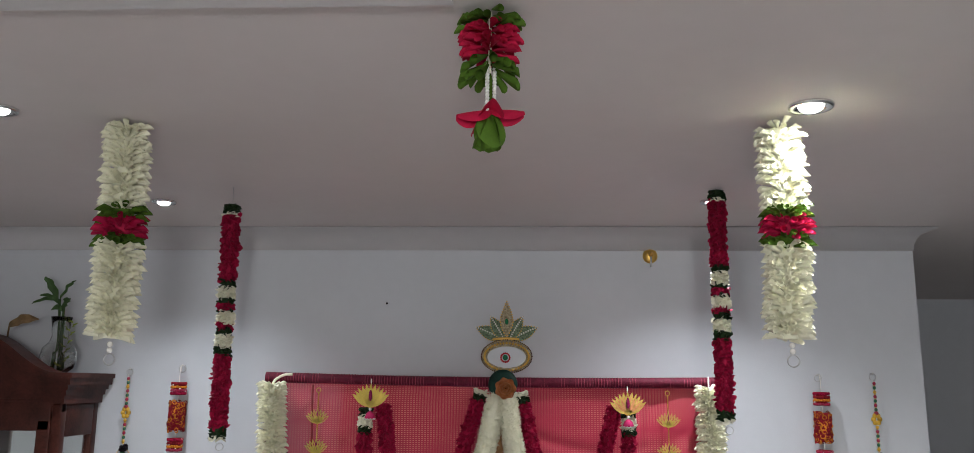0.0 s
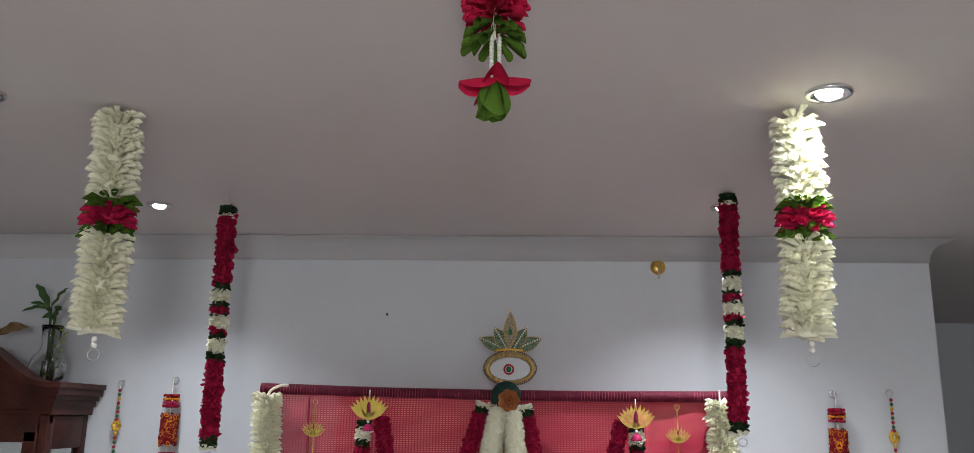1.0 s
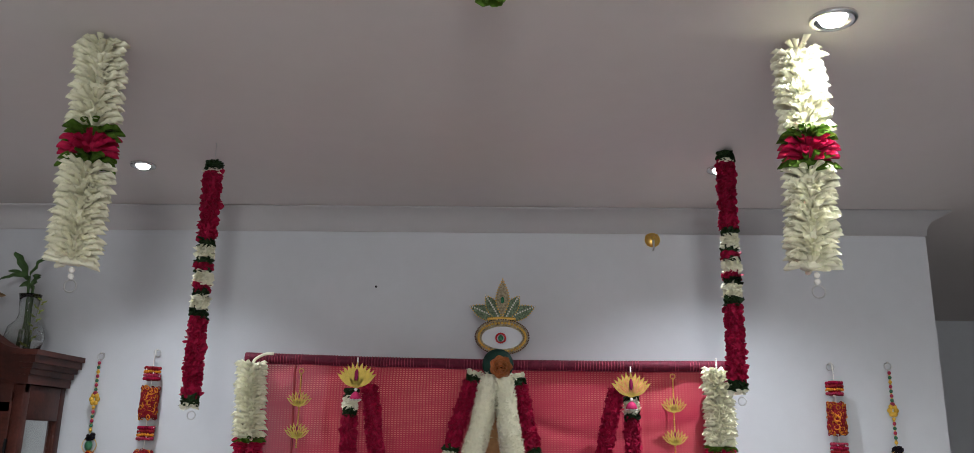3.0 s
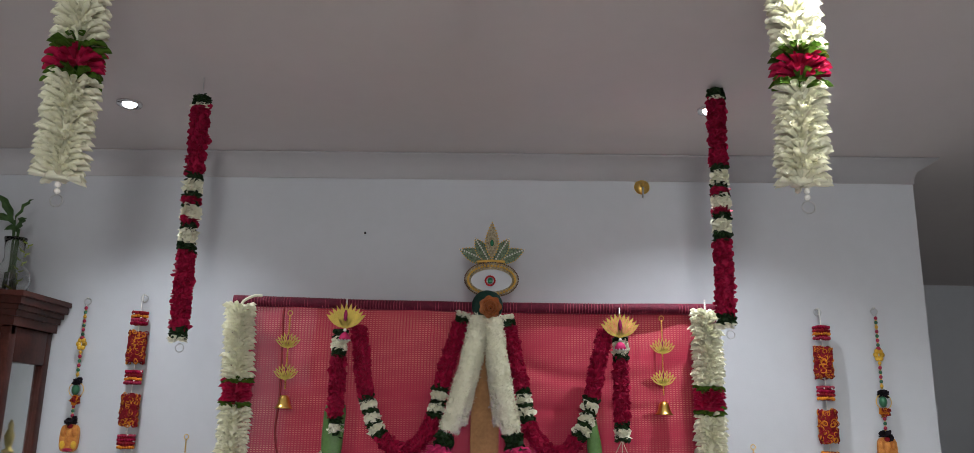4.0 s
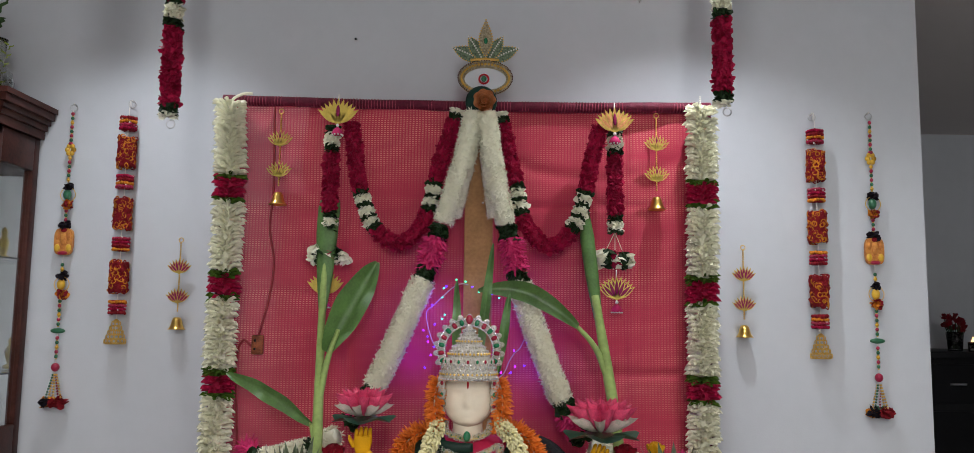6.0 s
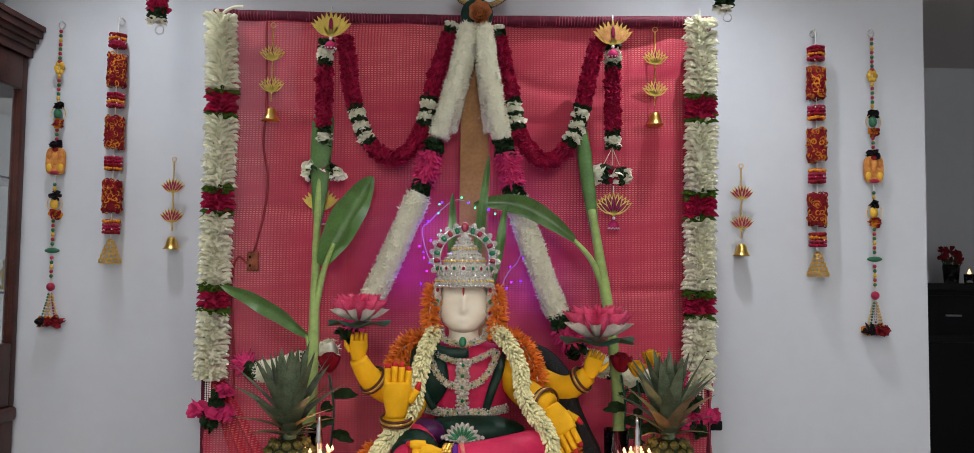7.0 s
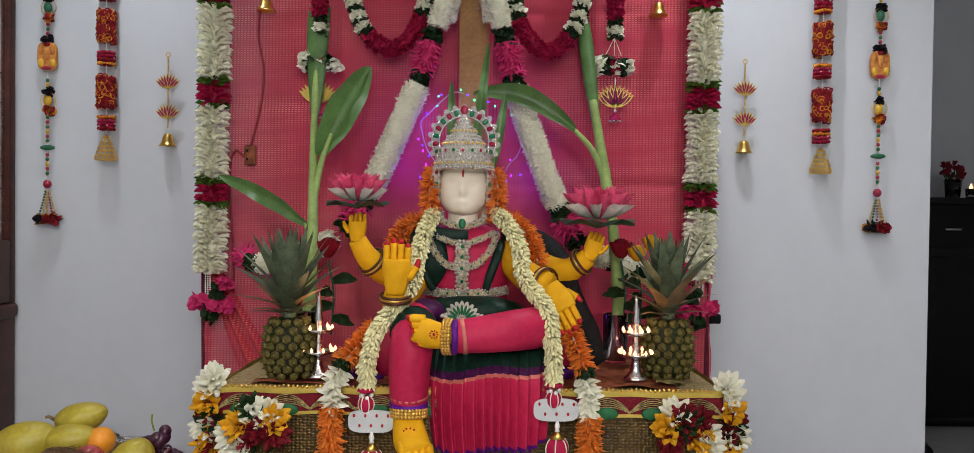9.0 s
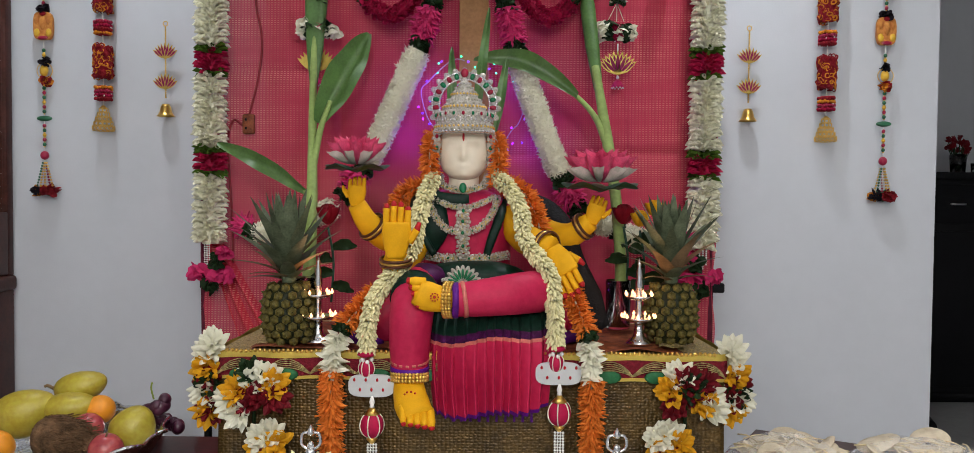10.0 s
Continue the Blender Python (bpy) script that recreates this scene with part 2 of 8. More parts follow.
def smooth_path(points, n):
    """Points along a Catmull-Rom curve."""
    p = np.array(points, dtype=float)
    if len(p) == 2:
        return p[0] + (p[1] - p[0]) * np.linspace(0, 1, n)[:, None]
    q = np.concatenate([[2 * p[0] - p[1]], p, [2 * p[-1] - p[-2]]])
    out = []
    for u in np.linspace(0, len(p) - 1 - 1e-9, n):
        i = int(u)
        t = u - i
        a, b, c, d = q[i], q[i + 1], q[i + 2], q[i + 3]
        out.append(0.5 * (2 * b + (c - a) * t + (2 * a - 5 * b + 4 * c - d) * t * t + (3 * b - a - 3 * c + d) * t ** 3))
    return np.array(out)


def frames_along(path):
    t = np.gradient(path, axis=0)
    t /= np.linalg.norm(t, axis=1)[:, None] + 1e-12
    ref = np.array([0.0, -1.0, 0.0])
    if abs(t[0] @ ref) > 0.9:
        ref = np.array([1.0, 0.0, 0.0])
    us = []
    for k in t:
        u = ref - k * (ref @ k)
        u /= np.linalg.norm(u) + 1e-12
        us.append(u)
        ref = u
    u = np.array(us)
    return t, u, np.cross(t, u)


def tube(points, radii, n=10, steps=None, flat=1.0, raw=False):
    """A round bar along a smooth path; radii are spread along it; flat squeezes it sideways."""
    path = np.array(points, dtype=float) if raw else smooth_path(points, steps or max(6, 5 * len(points)))
    t, u, w = frames_along(path)
    r = np.interp(np.linspace(0, 1, len(path)), np.linspace(0, 1, len(np.atleast_1d(radii))), np.atleast_1d(radii))
    v, f = [], []
    for i in range(len(path)):
        for k in range(n):
            a = 2 * math.pi * k / n
            v.append(path[i] + r[i] * (u[i] * math.cos(a) * flat + w[i] * math.sin(a)))
    for i in range(len(path) - 1):
        for k in range(n):
            f.append((i * n + k, i * n + (k + 1) % n, (i + 1) * n + (k + 1) % n, (i + 1) * n + k))
    f.append(tuple(reversed(range(n))))
    f.append(tuple((len(path) - 1) * n + k for k in range(n)))
    return np.array(v), f


def ball(center=(0, 0, 0), r=(1, 1, 1), n=12, m=8):
    prof = [(math.sin(math.pi * i / m), -math.cos(math.pi * i / m)) for i in range(m + 1)]
    prof[0], prof[-1] = (0.02, -1), (0.02, 1)
    v, f = lathe(prof, n)
    rr = np.array(r if isinstance(r, (tuple, list)) else (r, r, r), dtype=float)
    return v * rr + np.array(center), f


def box(center, size, bevel=0.0, seg=2):
    bm = bmesh.new()
    bmesh.ops.create_cube(bm, size=1.0)
    for v in bm.verts:
        v.co = Vector((v.co.x * size[0], v.co.y * size[1], v.co.z * size[2]))
    if bevel:
        bmesh.ops.bevel(bm, geom=list(bm.edges), offset=bevel, segments=seg, affect="EDGES", profile=0.5)
    bm.verts.index_update()
    v = np.array([tuple(p.co) for p in bm.verts]) + np.array(center)
    f = [tuple(p.index for p in q.verts) for q in bm.faces]
    bm.free()
    return v, f


def ring(center, r, thick, axis="y", n=20, m=6):
    v, f = [], []
    for i in range(n):
        a = 2 * math.pi * i / n
        for k in range(m):
            b = 2 * math.pi * k / m
            rr = r + thick * math.cos(b)
            p = (rr * math.cos(a), thick * math.sin(b), rr * math.sin(a))
            if axis == "z":
                p = (p[0], p[2], p[1])
            elif axis == "x":
                p = (p[1], p[0], p[2])
            v.append(p)
    for i in range(n):
        for k in range(m):
            j = (i + 1) % n
            f.append((i * m + k, i * m + (k + 1) % m, j * m + (k + 1) % m, j * m + k))
    return np.array(v) + np.array(center), f


def outline_plate(points, thick, y=0.0):
    """A flat plate cut to an outline in x and z, with real thickness."""
    n = len(points)
    v = [(x, y - thick / 2, z) for x, z in points] + [(x, y + thick / 2, z) for x, z in points]
    f = [tuple(range(n)), tuple(reversed(range(n, 2 * n)))]
    f += [(k, n + k, n + (k + 1) % n, (k + 1) % n) for k in range(n)]
    return np.array(v), f


def sheet(fn, nu, nv):
    """A surface from a function of u and v in 0..1."""
    v = [fn(i / nu, j / nv) for j in range(nv + 1) for i in range(nu + 1)]
    f = [(j * (nu + 1) + i, j * (nu + 1) + i + 1, (j + 1) * (nu + 1) + i + 1, (j + 1) * (nu + 1) + i)
         for j in range(nv) for i in range(nu)]
    return np.array(v), f


# small forms that point along +x, about 1 long
def rolled_cone(n=8):
    v, f = [], []
    for i, (x, r) in enumerate(((0.0, 0.03), (0.5, 0.095), (0.80, 0.140), (1.0, 0.158))):
        for k in range(n):
            a = 2 * math.pi * k / n
            v.append((x + (0.13 * math.cos(a) if i == 3 else 0), r * math.sin(a), r * math.cos(a)))
    for i in range(3):
        for k in range(n):
            f.append((i * n + k, i * n + (k + 1) % n, (i + 1) * n + (k + 1) % n, (i + 1) * n + k))
    return np.array(v), f


def cup_petal(w=0.5, cup=0.25, curl=0.3, nx=3, ny=2, tip=0.35):
    def fn(u, s):
        wd = w * (math.sin(math.pi * min(1, u * 0.85 + 0.08)) ** 0.6) * (1 if u < 0.7 else 1 - (u - 0.7) / 0.3 * (1 - tip))
        y = (s - 0.5) * 2 * wd
        return (u, y, cup * (abs(s - 0.5) * 2) ** 2 * wd * 2 + curl * u * u)
    return sheet(fn, nx, ny)


def floret(k=5):
    v, f = [(0.62, 0, 0)], []
    for i in range(k):
        a = 2 * math.pi * i / k
        for da, r, x in ((-0.42, 0.42, 0.80), (0.0, 0.88, 1.05), (0.42, 0.42, 0.80)):
            v.append((x, r * math.cos(a + da), r * math.sin(a + da)))
        b = 1 + 3 * i
        f += [(0, b, b + 1), (0, b + 1, b + 2)]
    return np.array(v), f


def bud_form(n=6):
    v, f = lathe([(0.03, 0), (0.16, 0.25), (0.2, 0.6), (0.12, 0.9), (0.02, 1.0)], n, close=False)
    return v[:, [2, 0, 1]], f


def strip_petal():
    return sheet(lambda u, s: (u, (s - 0.5) * 0.34 * (1 - u ** 3), 0.12 * u * u + 0.1 * (abs(s - 0.5) * 2)), 3, 2)


CONE, CUP, FLORET, BUD, STRIP = rolled_cone(), cup_petal(), floret(), bud_form(), strip_petal()
POINTED = sheet(lambda u, s: (u, (s - 0.5) * 0.58 * math.sin(math.pi * (0.12 + 0.85 * u)) ** 0.8, 0.18 * u * u + 0.45 * (abs(s - 0.5) * 2) ** 1.5 * (1 - u) + 0.03 * math.sin(9 * s)), 5, 4)
RNG = np.random.default_rng(7)


def fill(points, s0, s1, form, core, size, spacing, count, tilt=15, jitter=0.25, squash=1.0):
    """Petals all round a garland's string, from s0 to s1 of its length."""
    path = smooth_path(points, 160)
    seg = np.concatenate([[0], np.cumsum(np.linalg.norm(np.diff(path, axis=0), axis=1))])
    t, u, w = frames_along(path)
    total = seg[-1]
    ms = []
    rows = max(1, int(round((s1 - s0) * total / spacing)))
    for i in range(rows):
        s = (s0 + (s1 - s0) * (i + 0.5) / rows) * total
        c = [np.interp(s, seg, path[:, k]) for k in range(3)]
        j = min(len(path) - 1, int(np.searchsorted(seg, s)))
        for k in range(count):
            a = 2 * math.pi * (k + 0.5 * (i % 2)) / count + RNG.normal(0, jitter * 0.5)
            out = u[j] * math.cos(a) * squash + w[j] * math.sin(a)
            tl = radians(tilt + RNG.normal(0, 40 * jitter))
            d = out * math.cos(tl) + t[j] * math.sin(tl)
            d /= np.linalg.norm(d)
            side = np.cross(t[j], d)
            side /= np.linalg.norm(side) + 1e-9
            up = np.cross(d, side)
            roll = RNG.normal(0, jitter * 1.5)
            sd, up2 = side * math.cos(roll) + up * math.sin(roll), up * math.cos(roll) - side * math.sin(roll)
            z = size * (1 + RNG.normal(0, jitter * 0.35))
            m = np.eye(4)
            m[:3, 0], m[:3, 1], m[:3, 2] = d * z, sd * z, up2 * z
            m[:3, 3] = np.array(c) + out * core + t[j] * RNG.normal(0, spacing * 0.3)
            ms.append(m)
    return scatter(form, ms)


KINDS = {
    # name: form, core, size, spacing, count, tilt, jitter, material
    "cone": (CONE, 0.005, 0.0405, 0.0108, 15, -7, 0.20, "cream"),
    "cone_small": (CONE, 0.006, 0.043, 0.0112, 15, -8, 0.20, "cream"),
    "red_cone": (CONE, 0.006, 0.043, 0.0110, 13, -6, 0.16, "scarlet"),
    "green_cone": (CONE, 0.006, 0.043, 0.0110, 12, -4, 0.18, "fgreen"),
    "ruffle": (CUP, 0.0135, 0.0110, 0.0042, 18, 30, 0.75, "crimson"),
    "white_ruffle": (CUP, 0.0110, 0.0140, 0.0052, 14, 5, 0.45, "jasmine"),
    "leaf_ruffle": (CUP, 0.0110, 0.0130, 0.0055, 12, 10, 0.5, "leaf"),
    "pink_ruffle": (STRIP, 0.011, 0.0215, 0.0055, 16, 25, 0.45, "pinkpetal"),
    "tuberose": (FLORET, 0.0150, 0.0112, 0.0060, 17, 22, 0.45, "jasmine"),
    "bud": (BUD, 0.008, 0.021, 0.0062, 12, 50, 0.2, "bud"),
    "orange": (STRIP, 0.009, 0.0200, 0.0046, 20, 18, 0.45, "orange"),
    "lily": (POINTED, 0.005, 0.0270, 0.0095, 10, 20, 0.4, "jasmine"),
}


# radius of the packed middle of each kind
CORES = {"tuberose": 0.0185, "white_ruffle": 0.0155, "ruffle": 0.0165, "leaf_ruffle": 0.0145, "pink_ruffle": 0.018, "cone": 0.021, "cone_small": 0.021,
         "red_cone": 0.021, "green_cone": 0.021}


def garland(name, points, sections, label, scale=1.0, category="garland", group="", squash=1.0, extra=0.0, at=None):
    """A strung garland: sections of petals along one string."""
    at = at or points[0]
    g = thing(name, label, category, at, group)
    local = [tuple(np.array(p) - np.array(at)) for p in points]
    part("string", tube(local, 0.0025 * scale, 6, 24), M["cream"], g)
    for s0, s1, kind in sections:
        if kind in CORES:
            whole = smooth_path(local, 360)
            run = np.concatenate([[0], np.cumsum(np.linalg.norm(np.diff(whole, axis=0), axis=1))])
            a_ = int(np.searchsorted(run, s0 * run[-1]))
            b_ = max(a_ + 2, int(np.searchsorted(run, s1 * run[-1])))
            part("inner_core", tube(whole[a_:b_ + 1:2], CORES[kind] * scale, 12, raw=True), M[KINDS[kind][7]], g)
    for s0, s1, kind in sections:
        form, core, size, gap, count, tilt, jit, mat = KINDS[kind]
        geo = fill(local, s0, s1, form, core * scale, size * scale, gap, count, tilt, jit, squash)
        part({"cone": "white_band", "cone_small": "white_band", "red_cone": "red_band", "green_cone": "leaf_band", "ruffle": "red_band",
              "white_ruffle": "white_band", "leaf_ruffle": "leaf_band", "pink_ruffle": "pink_band", "tuberose": "floret_band",
              "bud": "bud_band", "orange": "orange_band", "lily": "lily_band"}[kind], geo, M[mat], g)
    return g


def even_sections(lengths):
    total, s, out = sum(a for a, _ in lengths), 0.0, []
    for a, kind in lengths:
        out.append((s / total, (s + a) / total, kind))
        s += a
    return out

# ---- the room ----
def slab(name, center, size, mat, label, category):
    return solid(name, box((0, 0, 0), size), M[mat], label, category, kind="structure", smooth=False, at=center)


slab("floor", (0.5, -1.0, -0.05), (9.2, 9.0, 0.1), "floor", "polished grey tiled floor", "floor")
slab("ceiling", (0.5, -1.0, 2.56), (9.2, 9.0, 0.12), "ceiling", "plain white painted plaster ceiling", "ceiling")
slab("wall_north", (-1.2815, 0.06, 1.25), (5.437, 0.12, 2.5), "wall", "plain pale blue-white painted wall", "wall")
# Side and back walls stay unseen; added to close the room and bounce light.
slab("wall_west", (-4.05, -1.0, 1.25), (0.1, 9.0, 2.5), "wall", "plain pale painted side wall, unseen, added to close the room", "wall")
slab("wall_east", (5.05, -1.0, 1.25), (0.1, 9.0, 2.5), "wall", "plain pale painted side wall, unseen, added to close the room", "wall")
slab("wall_south", (0.5, -5.45, 1.25), (9.0, 0.1, 2.5), "wall", "plain pale painted back wall, unseen, added to close the room", "wall")
slab("wall_far", (0.5, 2.45, 1.25), (9.0, 0.1, 2.5), "wall", "plain pale wall of the dim room behind", "wall")


def cornice(x0, x1):
    """Cove moulding between wall and ceiling, ending in a mitred return."""
    prof = [(0.0, 2.424), (-0.003, 2.425)]
    prof += [(-0.003 - 0.058 * (1 - math.cos(radians(a))), 2.428 + 0.066 * math.sin(radians(a))) for a in range(0, 91, 6)]
    prof += [(-0.064, 2.4985), (0.0, 2.4985)]
    n = len(prof)
    v = [(x0, y - 0.001, z) for y, z in prof] + [(x1 - y, y - 0.001, z) for y, z in prof]
    v += [(x1 - y, 0.118, z) for y, z in prof]
    f = [(b * n + k, b * n + (k + 1) % n, (b + 1) * n + (k + 1) % n, (b + 1) * n + k) for b in (0, 1) for k in range(n)]
    f += [tuple(range(n)), tuple(reversed(range(2 * n, 3 * n)))]
    return np.array(v), f


solid("cornice", cornice(-3.99, 1.4375), M["cove"], "white plaster cove cornice along the wall", "cornice", kind="structure")
slab("trim", (-0.95, -1.879, 2.493), (1.9, 0.12, 0.012), "trim", "flat white ceiling trim strip", "trim")


def downlight(x, y, r=0.042):
    d = thing("downlight", "round recessed ceiling downlight, switched on", "light", (x, y, 2.5), "ceiling downlights")
    part("bezel", lathe([(r * 0.54, -0.002), (r * 0.70, -0.005), (r * 0.78, -0.007), (r * 0.96, -0.007), (r, -0.004), (r, -0.0005), (r * 0.7, -0.0005)], 32, False), M["silver"], d, "brushed metal bezel")
    part("diffuser", lathe([(0.001, -0.014), (r * 0.3, -0.013), (r * 0.48, -0.009), (r * 0.55, -0.004)], 32, False), M["lampglass"], d, "glowing white lens")
    return d


# The last four fittings are unseen, added to go with the fill lamps.
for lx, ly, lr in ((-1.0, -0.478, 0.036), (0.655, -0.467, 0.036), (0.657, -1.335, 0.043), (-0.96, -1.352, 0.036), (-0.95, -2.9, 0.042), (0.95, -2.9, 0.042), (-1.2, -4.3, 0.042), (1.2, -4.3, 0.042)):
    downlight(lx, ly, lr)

# Glass globe added round the unseen fill lamp.
pl = thing("fill_pendant", "white glass globe pendant, unseen, added for fill light", "light", (0.2, -4.0, 2.5))
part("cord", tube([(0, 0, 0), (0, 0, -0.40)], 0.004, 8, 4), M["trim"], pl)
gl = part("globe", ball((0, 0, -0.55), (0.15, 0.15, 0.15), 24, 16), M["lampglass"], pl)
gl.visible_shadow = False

nail = solid("wall_nail", ball((0, 0, 0), (0.004, 0.006, 0.004), 8, 6), M["black"], "small dark nail in the pale wall", "nail", at=(-0.386, -0.004, 2.235))
hk = thing("wall_hook", "round brass wall hook with a stem", "hook", (0.536, 0, 2.405))
part("plate", moved(lathe([(0.001, 0.012), (0.012, 0.011), (0.022, 0.006), (0.026, 0.0)], 24, False), pose(0, 0, 0, 90)), M["gold"], hk)
part("knob", ball((0, -0.02, 0.003), (0.009, 0.012, 0.009), 12, 8), M["gold"], hk)
part("stem", tube([(0, -0.02, -0.004), (0, -0.022, -0.03), (0, -0.014, -0.04)], [0.004, 0.003, 0.003], 8), M["steel"], hk)

# ---- cloth backdrop on its stand ----
stand = thing("backdrop_stand", "dark metal backdrop frame behind the cloth", "stand", (0, -0.17, 0))
for sx in (-0.735, 0.705):
    part("post", tube([(sx, 0, 0.0), (sx, 0, 1.975)], 0.011, 10, 6), M["black"], stand)
    part("foot", box((sx, 0, 0.015), (0.05, 0.34, 0.03), 0.006), M["black"], stand)
    part("clamp", box((sx + 0.012, -0.012, 0.80), (0.055, 0.03, 0.028), 0.005), M["black"], stand)
part("crossbar", tube([(-0.735, 0, 1.975), (0.705, 0, 1.97)], 0.010, 10, 6), M["black"], stand)

bd = thing("backdrop_cloth", "sheer red net cloth with gold threads, draped from a rail", "cloth", (0, -0.19, 1.97))


def drape(depth, x0, x1, z1, ph):
    def fn(u, s):
        x = x0 + (x1 - x0) * u
        z = z1 * s
        wav = 0.008 * math.sin(5.0 * x + ph + 1.6 * s) + 0.006 * math.sin(17 * x + 4 * s + ph) * s + 0.005 * math.sin(9 * z + 3 * x + ph)
        wav += 0.010 * math.exp(-((z + 0.12 + 0.10 * math.sin(4.4 * x)) / 0.02) ** 2) * math.cos(2 * x)
        for zc, k in ((-0.31, 3.1), (-0.56, 4.7), (-0.80, 2.3), (-1.04, 5.3)):
            wav += 0.007 * math.exp(-((z - zc - 0.012 * math.sin(k * x + ph)) / 0.011) ** 2) * (0.5 + 0.5 * math.sin(k * x * 1.7 + ph))
        for xc in (-0.33, 0.10, 0.47):
            wav += 0.006 * math.exp(-((x - xc - 0.02 * math.sin(3 * z + ph)) / 0.012) ** 2)
        wav += 0.004 * math.sin(31 * x - 22 * z + 3 * math.sin(9 * x + ph)) * math.exp(-((z + 0.10) / 0.12) ** 2)
        edge = 0.006 * math.sin(23 * z + ph)
        return (x + (edge if u in (0, 1) else 0), depth + wav, z)
    return sheet(fn, 150, 150)


part("front_layer", drape(0.0, -0.738, 0.712, -1.50, 0.0), M["net"], bd, "sheer pinkish red net layer")
part("back_layer", drape(0.032, -0.50, 0.70, -1.46, 2.1), M["net2"], bd, "denser red net layer with gold dashes")
hempts = [(-0.742 + 1.455 * k / 16, -0.003 + 0.003 * math.sin(k * 1.7), 0.006 - 0.007 * math.sin(math.pi * k / 16) - 0.006 * k / 16) for k in range(17)]
part("rolled_hem", tube(hempts, [0.017, 0.015, 0.016, 0.0155, 0.017], 12, 80), M["hem"], bd, "dark maroon rolled top hem over the rail")
hr = [moved(ring((0, 0, 0), 0.0165, 0.0014, "x", 14, 4), pose(-0.73 + 0.009 * k, -0.002 + 0.002 * math.sin(k), 0.005 - 0.007 * math.sin(math.pi * k / 160) - 0.006 * k / 160)) for k in range(161)]
part("hem_ribs", join(*hr), M["hemrib"], bd)
for sx in (-0.736, 0.706):
    part("side_hem", tube([(sx, 0.0, 0.0), (sx + 0.004, -0.004, -0.5), (sx - 0.003, -0.002, -1.0), (sx, 0, -1.49)], 0.009, 8, 30), M["hem"], bd)
part("gathered_fold", sheet(lambda u, s: (-0.72 + 0.20 * s + 0.10 * (u - 0.5) * (0.4 + s), -0.02 + 0.012 * math.sin(14 * u), -1.02 - 0.42 * s), 16, 12), M["net2"], bd, "loose gathered red fold")

# ---- hanging garlands ----
def hung_white(name, x, y, z_top, z_bot, label):
    pts = [(x, y, z_top), (x + 0.006, y, (z_top + z_bot) / 2), (x - 0.002, y + 0.006, z_bot)]
    g = garland(name, pts, even_sections([(0.40, "cone"), (0.045, "green_cone"), (0.075, "red_cone"), (0.05, "green_cone"), (0.43, "cone")]), label, group="white ceiling garlands")
    ln = z_bot - z_top
    part("hanger", tube([(0, 0, 2.5 - z_top), (0, 0, 0)], 0.0012, 6, 4), M["steel"], g)
    part("hook_ring", ring((0, 0, 2.492 - z_top), 0.010, 0.0018, "z"), M["steel"], g)
    part("pearl", ball((0.004, 0, ln - 0.012), 0.006), M["pearl"], g)
    part("pearl", ball((0.004, 0, ln - 0.024), 0.006), M["pearl"], g)
    part("end_ring", ring((0.005, 0, ln - 0.042), 0.0115, 0.0015), M["steel"], g, "thin steel end ring")
    return g


hung_white("hanging_garland", -0.742, -1.252, 2.488, 2.045, "thick cream rolled-paper garland with red band, hung from ceiling")
hung_white("hanging_garland", 0.620, -1.240, 2.480, 2.052, "thick cream rolled-paper garland with red band beside a downlight")


def hung_red(name, x, y, z_top, z_bot):
    pts = [(x, y, z_top), (x, y, (z_top + z_bot) / 2), (x, y, z_bot)]
    sec = even_sections([(0.022, "leaf_ruffle"), (0.008, "white_ruffle"), (0.19, "ruffle"), (0.02, "leaf_ruffle"), (0.035, "white_ruffle"), (0.014, "leaf_ruffle"), (0.014, "ruffle"), (0.008, "leaf_ruffle"),
                         (0.034, "white_ruffle"), (0.014, "ruffle"), (0.02, "leaf_ruffle"), (0.034, "white_ruffle"), (0.022, "leaf_ruffle"), (0.20, "ruffle"), (0.025, "leaf_ruffle"), (0.008, "white_ruffle")])
    g = garland(name, pts, sec, "long crimson fabric garland with white bands, hung from ceiling", 1.02, group="crimson ceiling garlands")
    part("hanger", tube([(0, 0, 2.5 - z_top), (0, 0, 0)], 0.0008, 5, 4), M["steel"], g)
    part("end_ring", ring((0.008, -0.004, z_bot - z_top - 0.022), 0.010, 0.0014), M["steel"], g)
    return g


hung_red("crimson_garland", -0.72, -0.662, 2.448, 1.812)
hung_red("crimson_garland", 0.63, -0.628, 2.494, 1.868)

tg = garland("ceiling_hanging", [(0.05, -1.768, 2.499), (0.05, -1.768, 2.452), (0.05, -1.768, 2.405)],
             [], "short red and green felt petal hanging with pearl strings", category="garland")
for s0, s1, form, size, mat, nm, n, tilt, gap in ((0.0, 0.22, CONE, 0.04, "fgreen", "leaf_band", 11, 10, 0.012), (0.2, 0.70, CONE, 0.038, "fred", "red_petals", 14, 10, 0.010), (0.68, 0.95, CONE, 0.042, "fgreen", "leaf_band", 11, 30, 0.012)):
    part(nm, fill([(0, 0, 0), (0, 0, -0.048), (0, 0, -0.095)], s0, s1, form, 0.006, size, gap, n, tilt, 0.2), M[mat], tg)
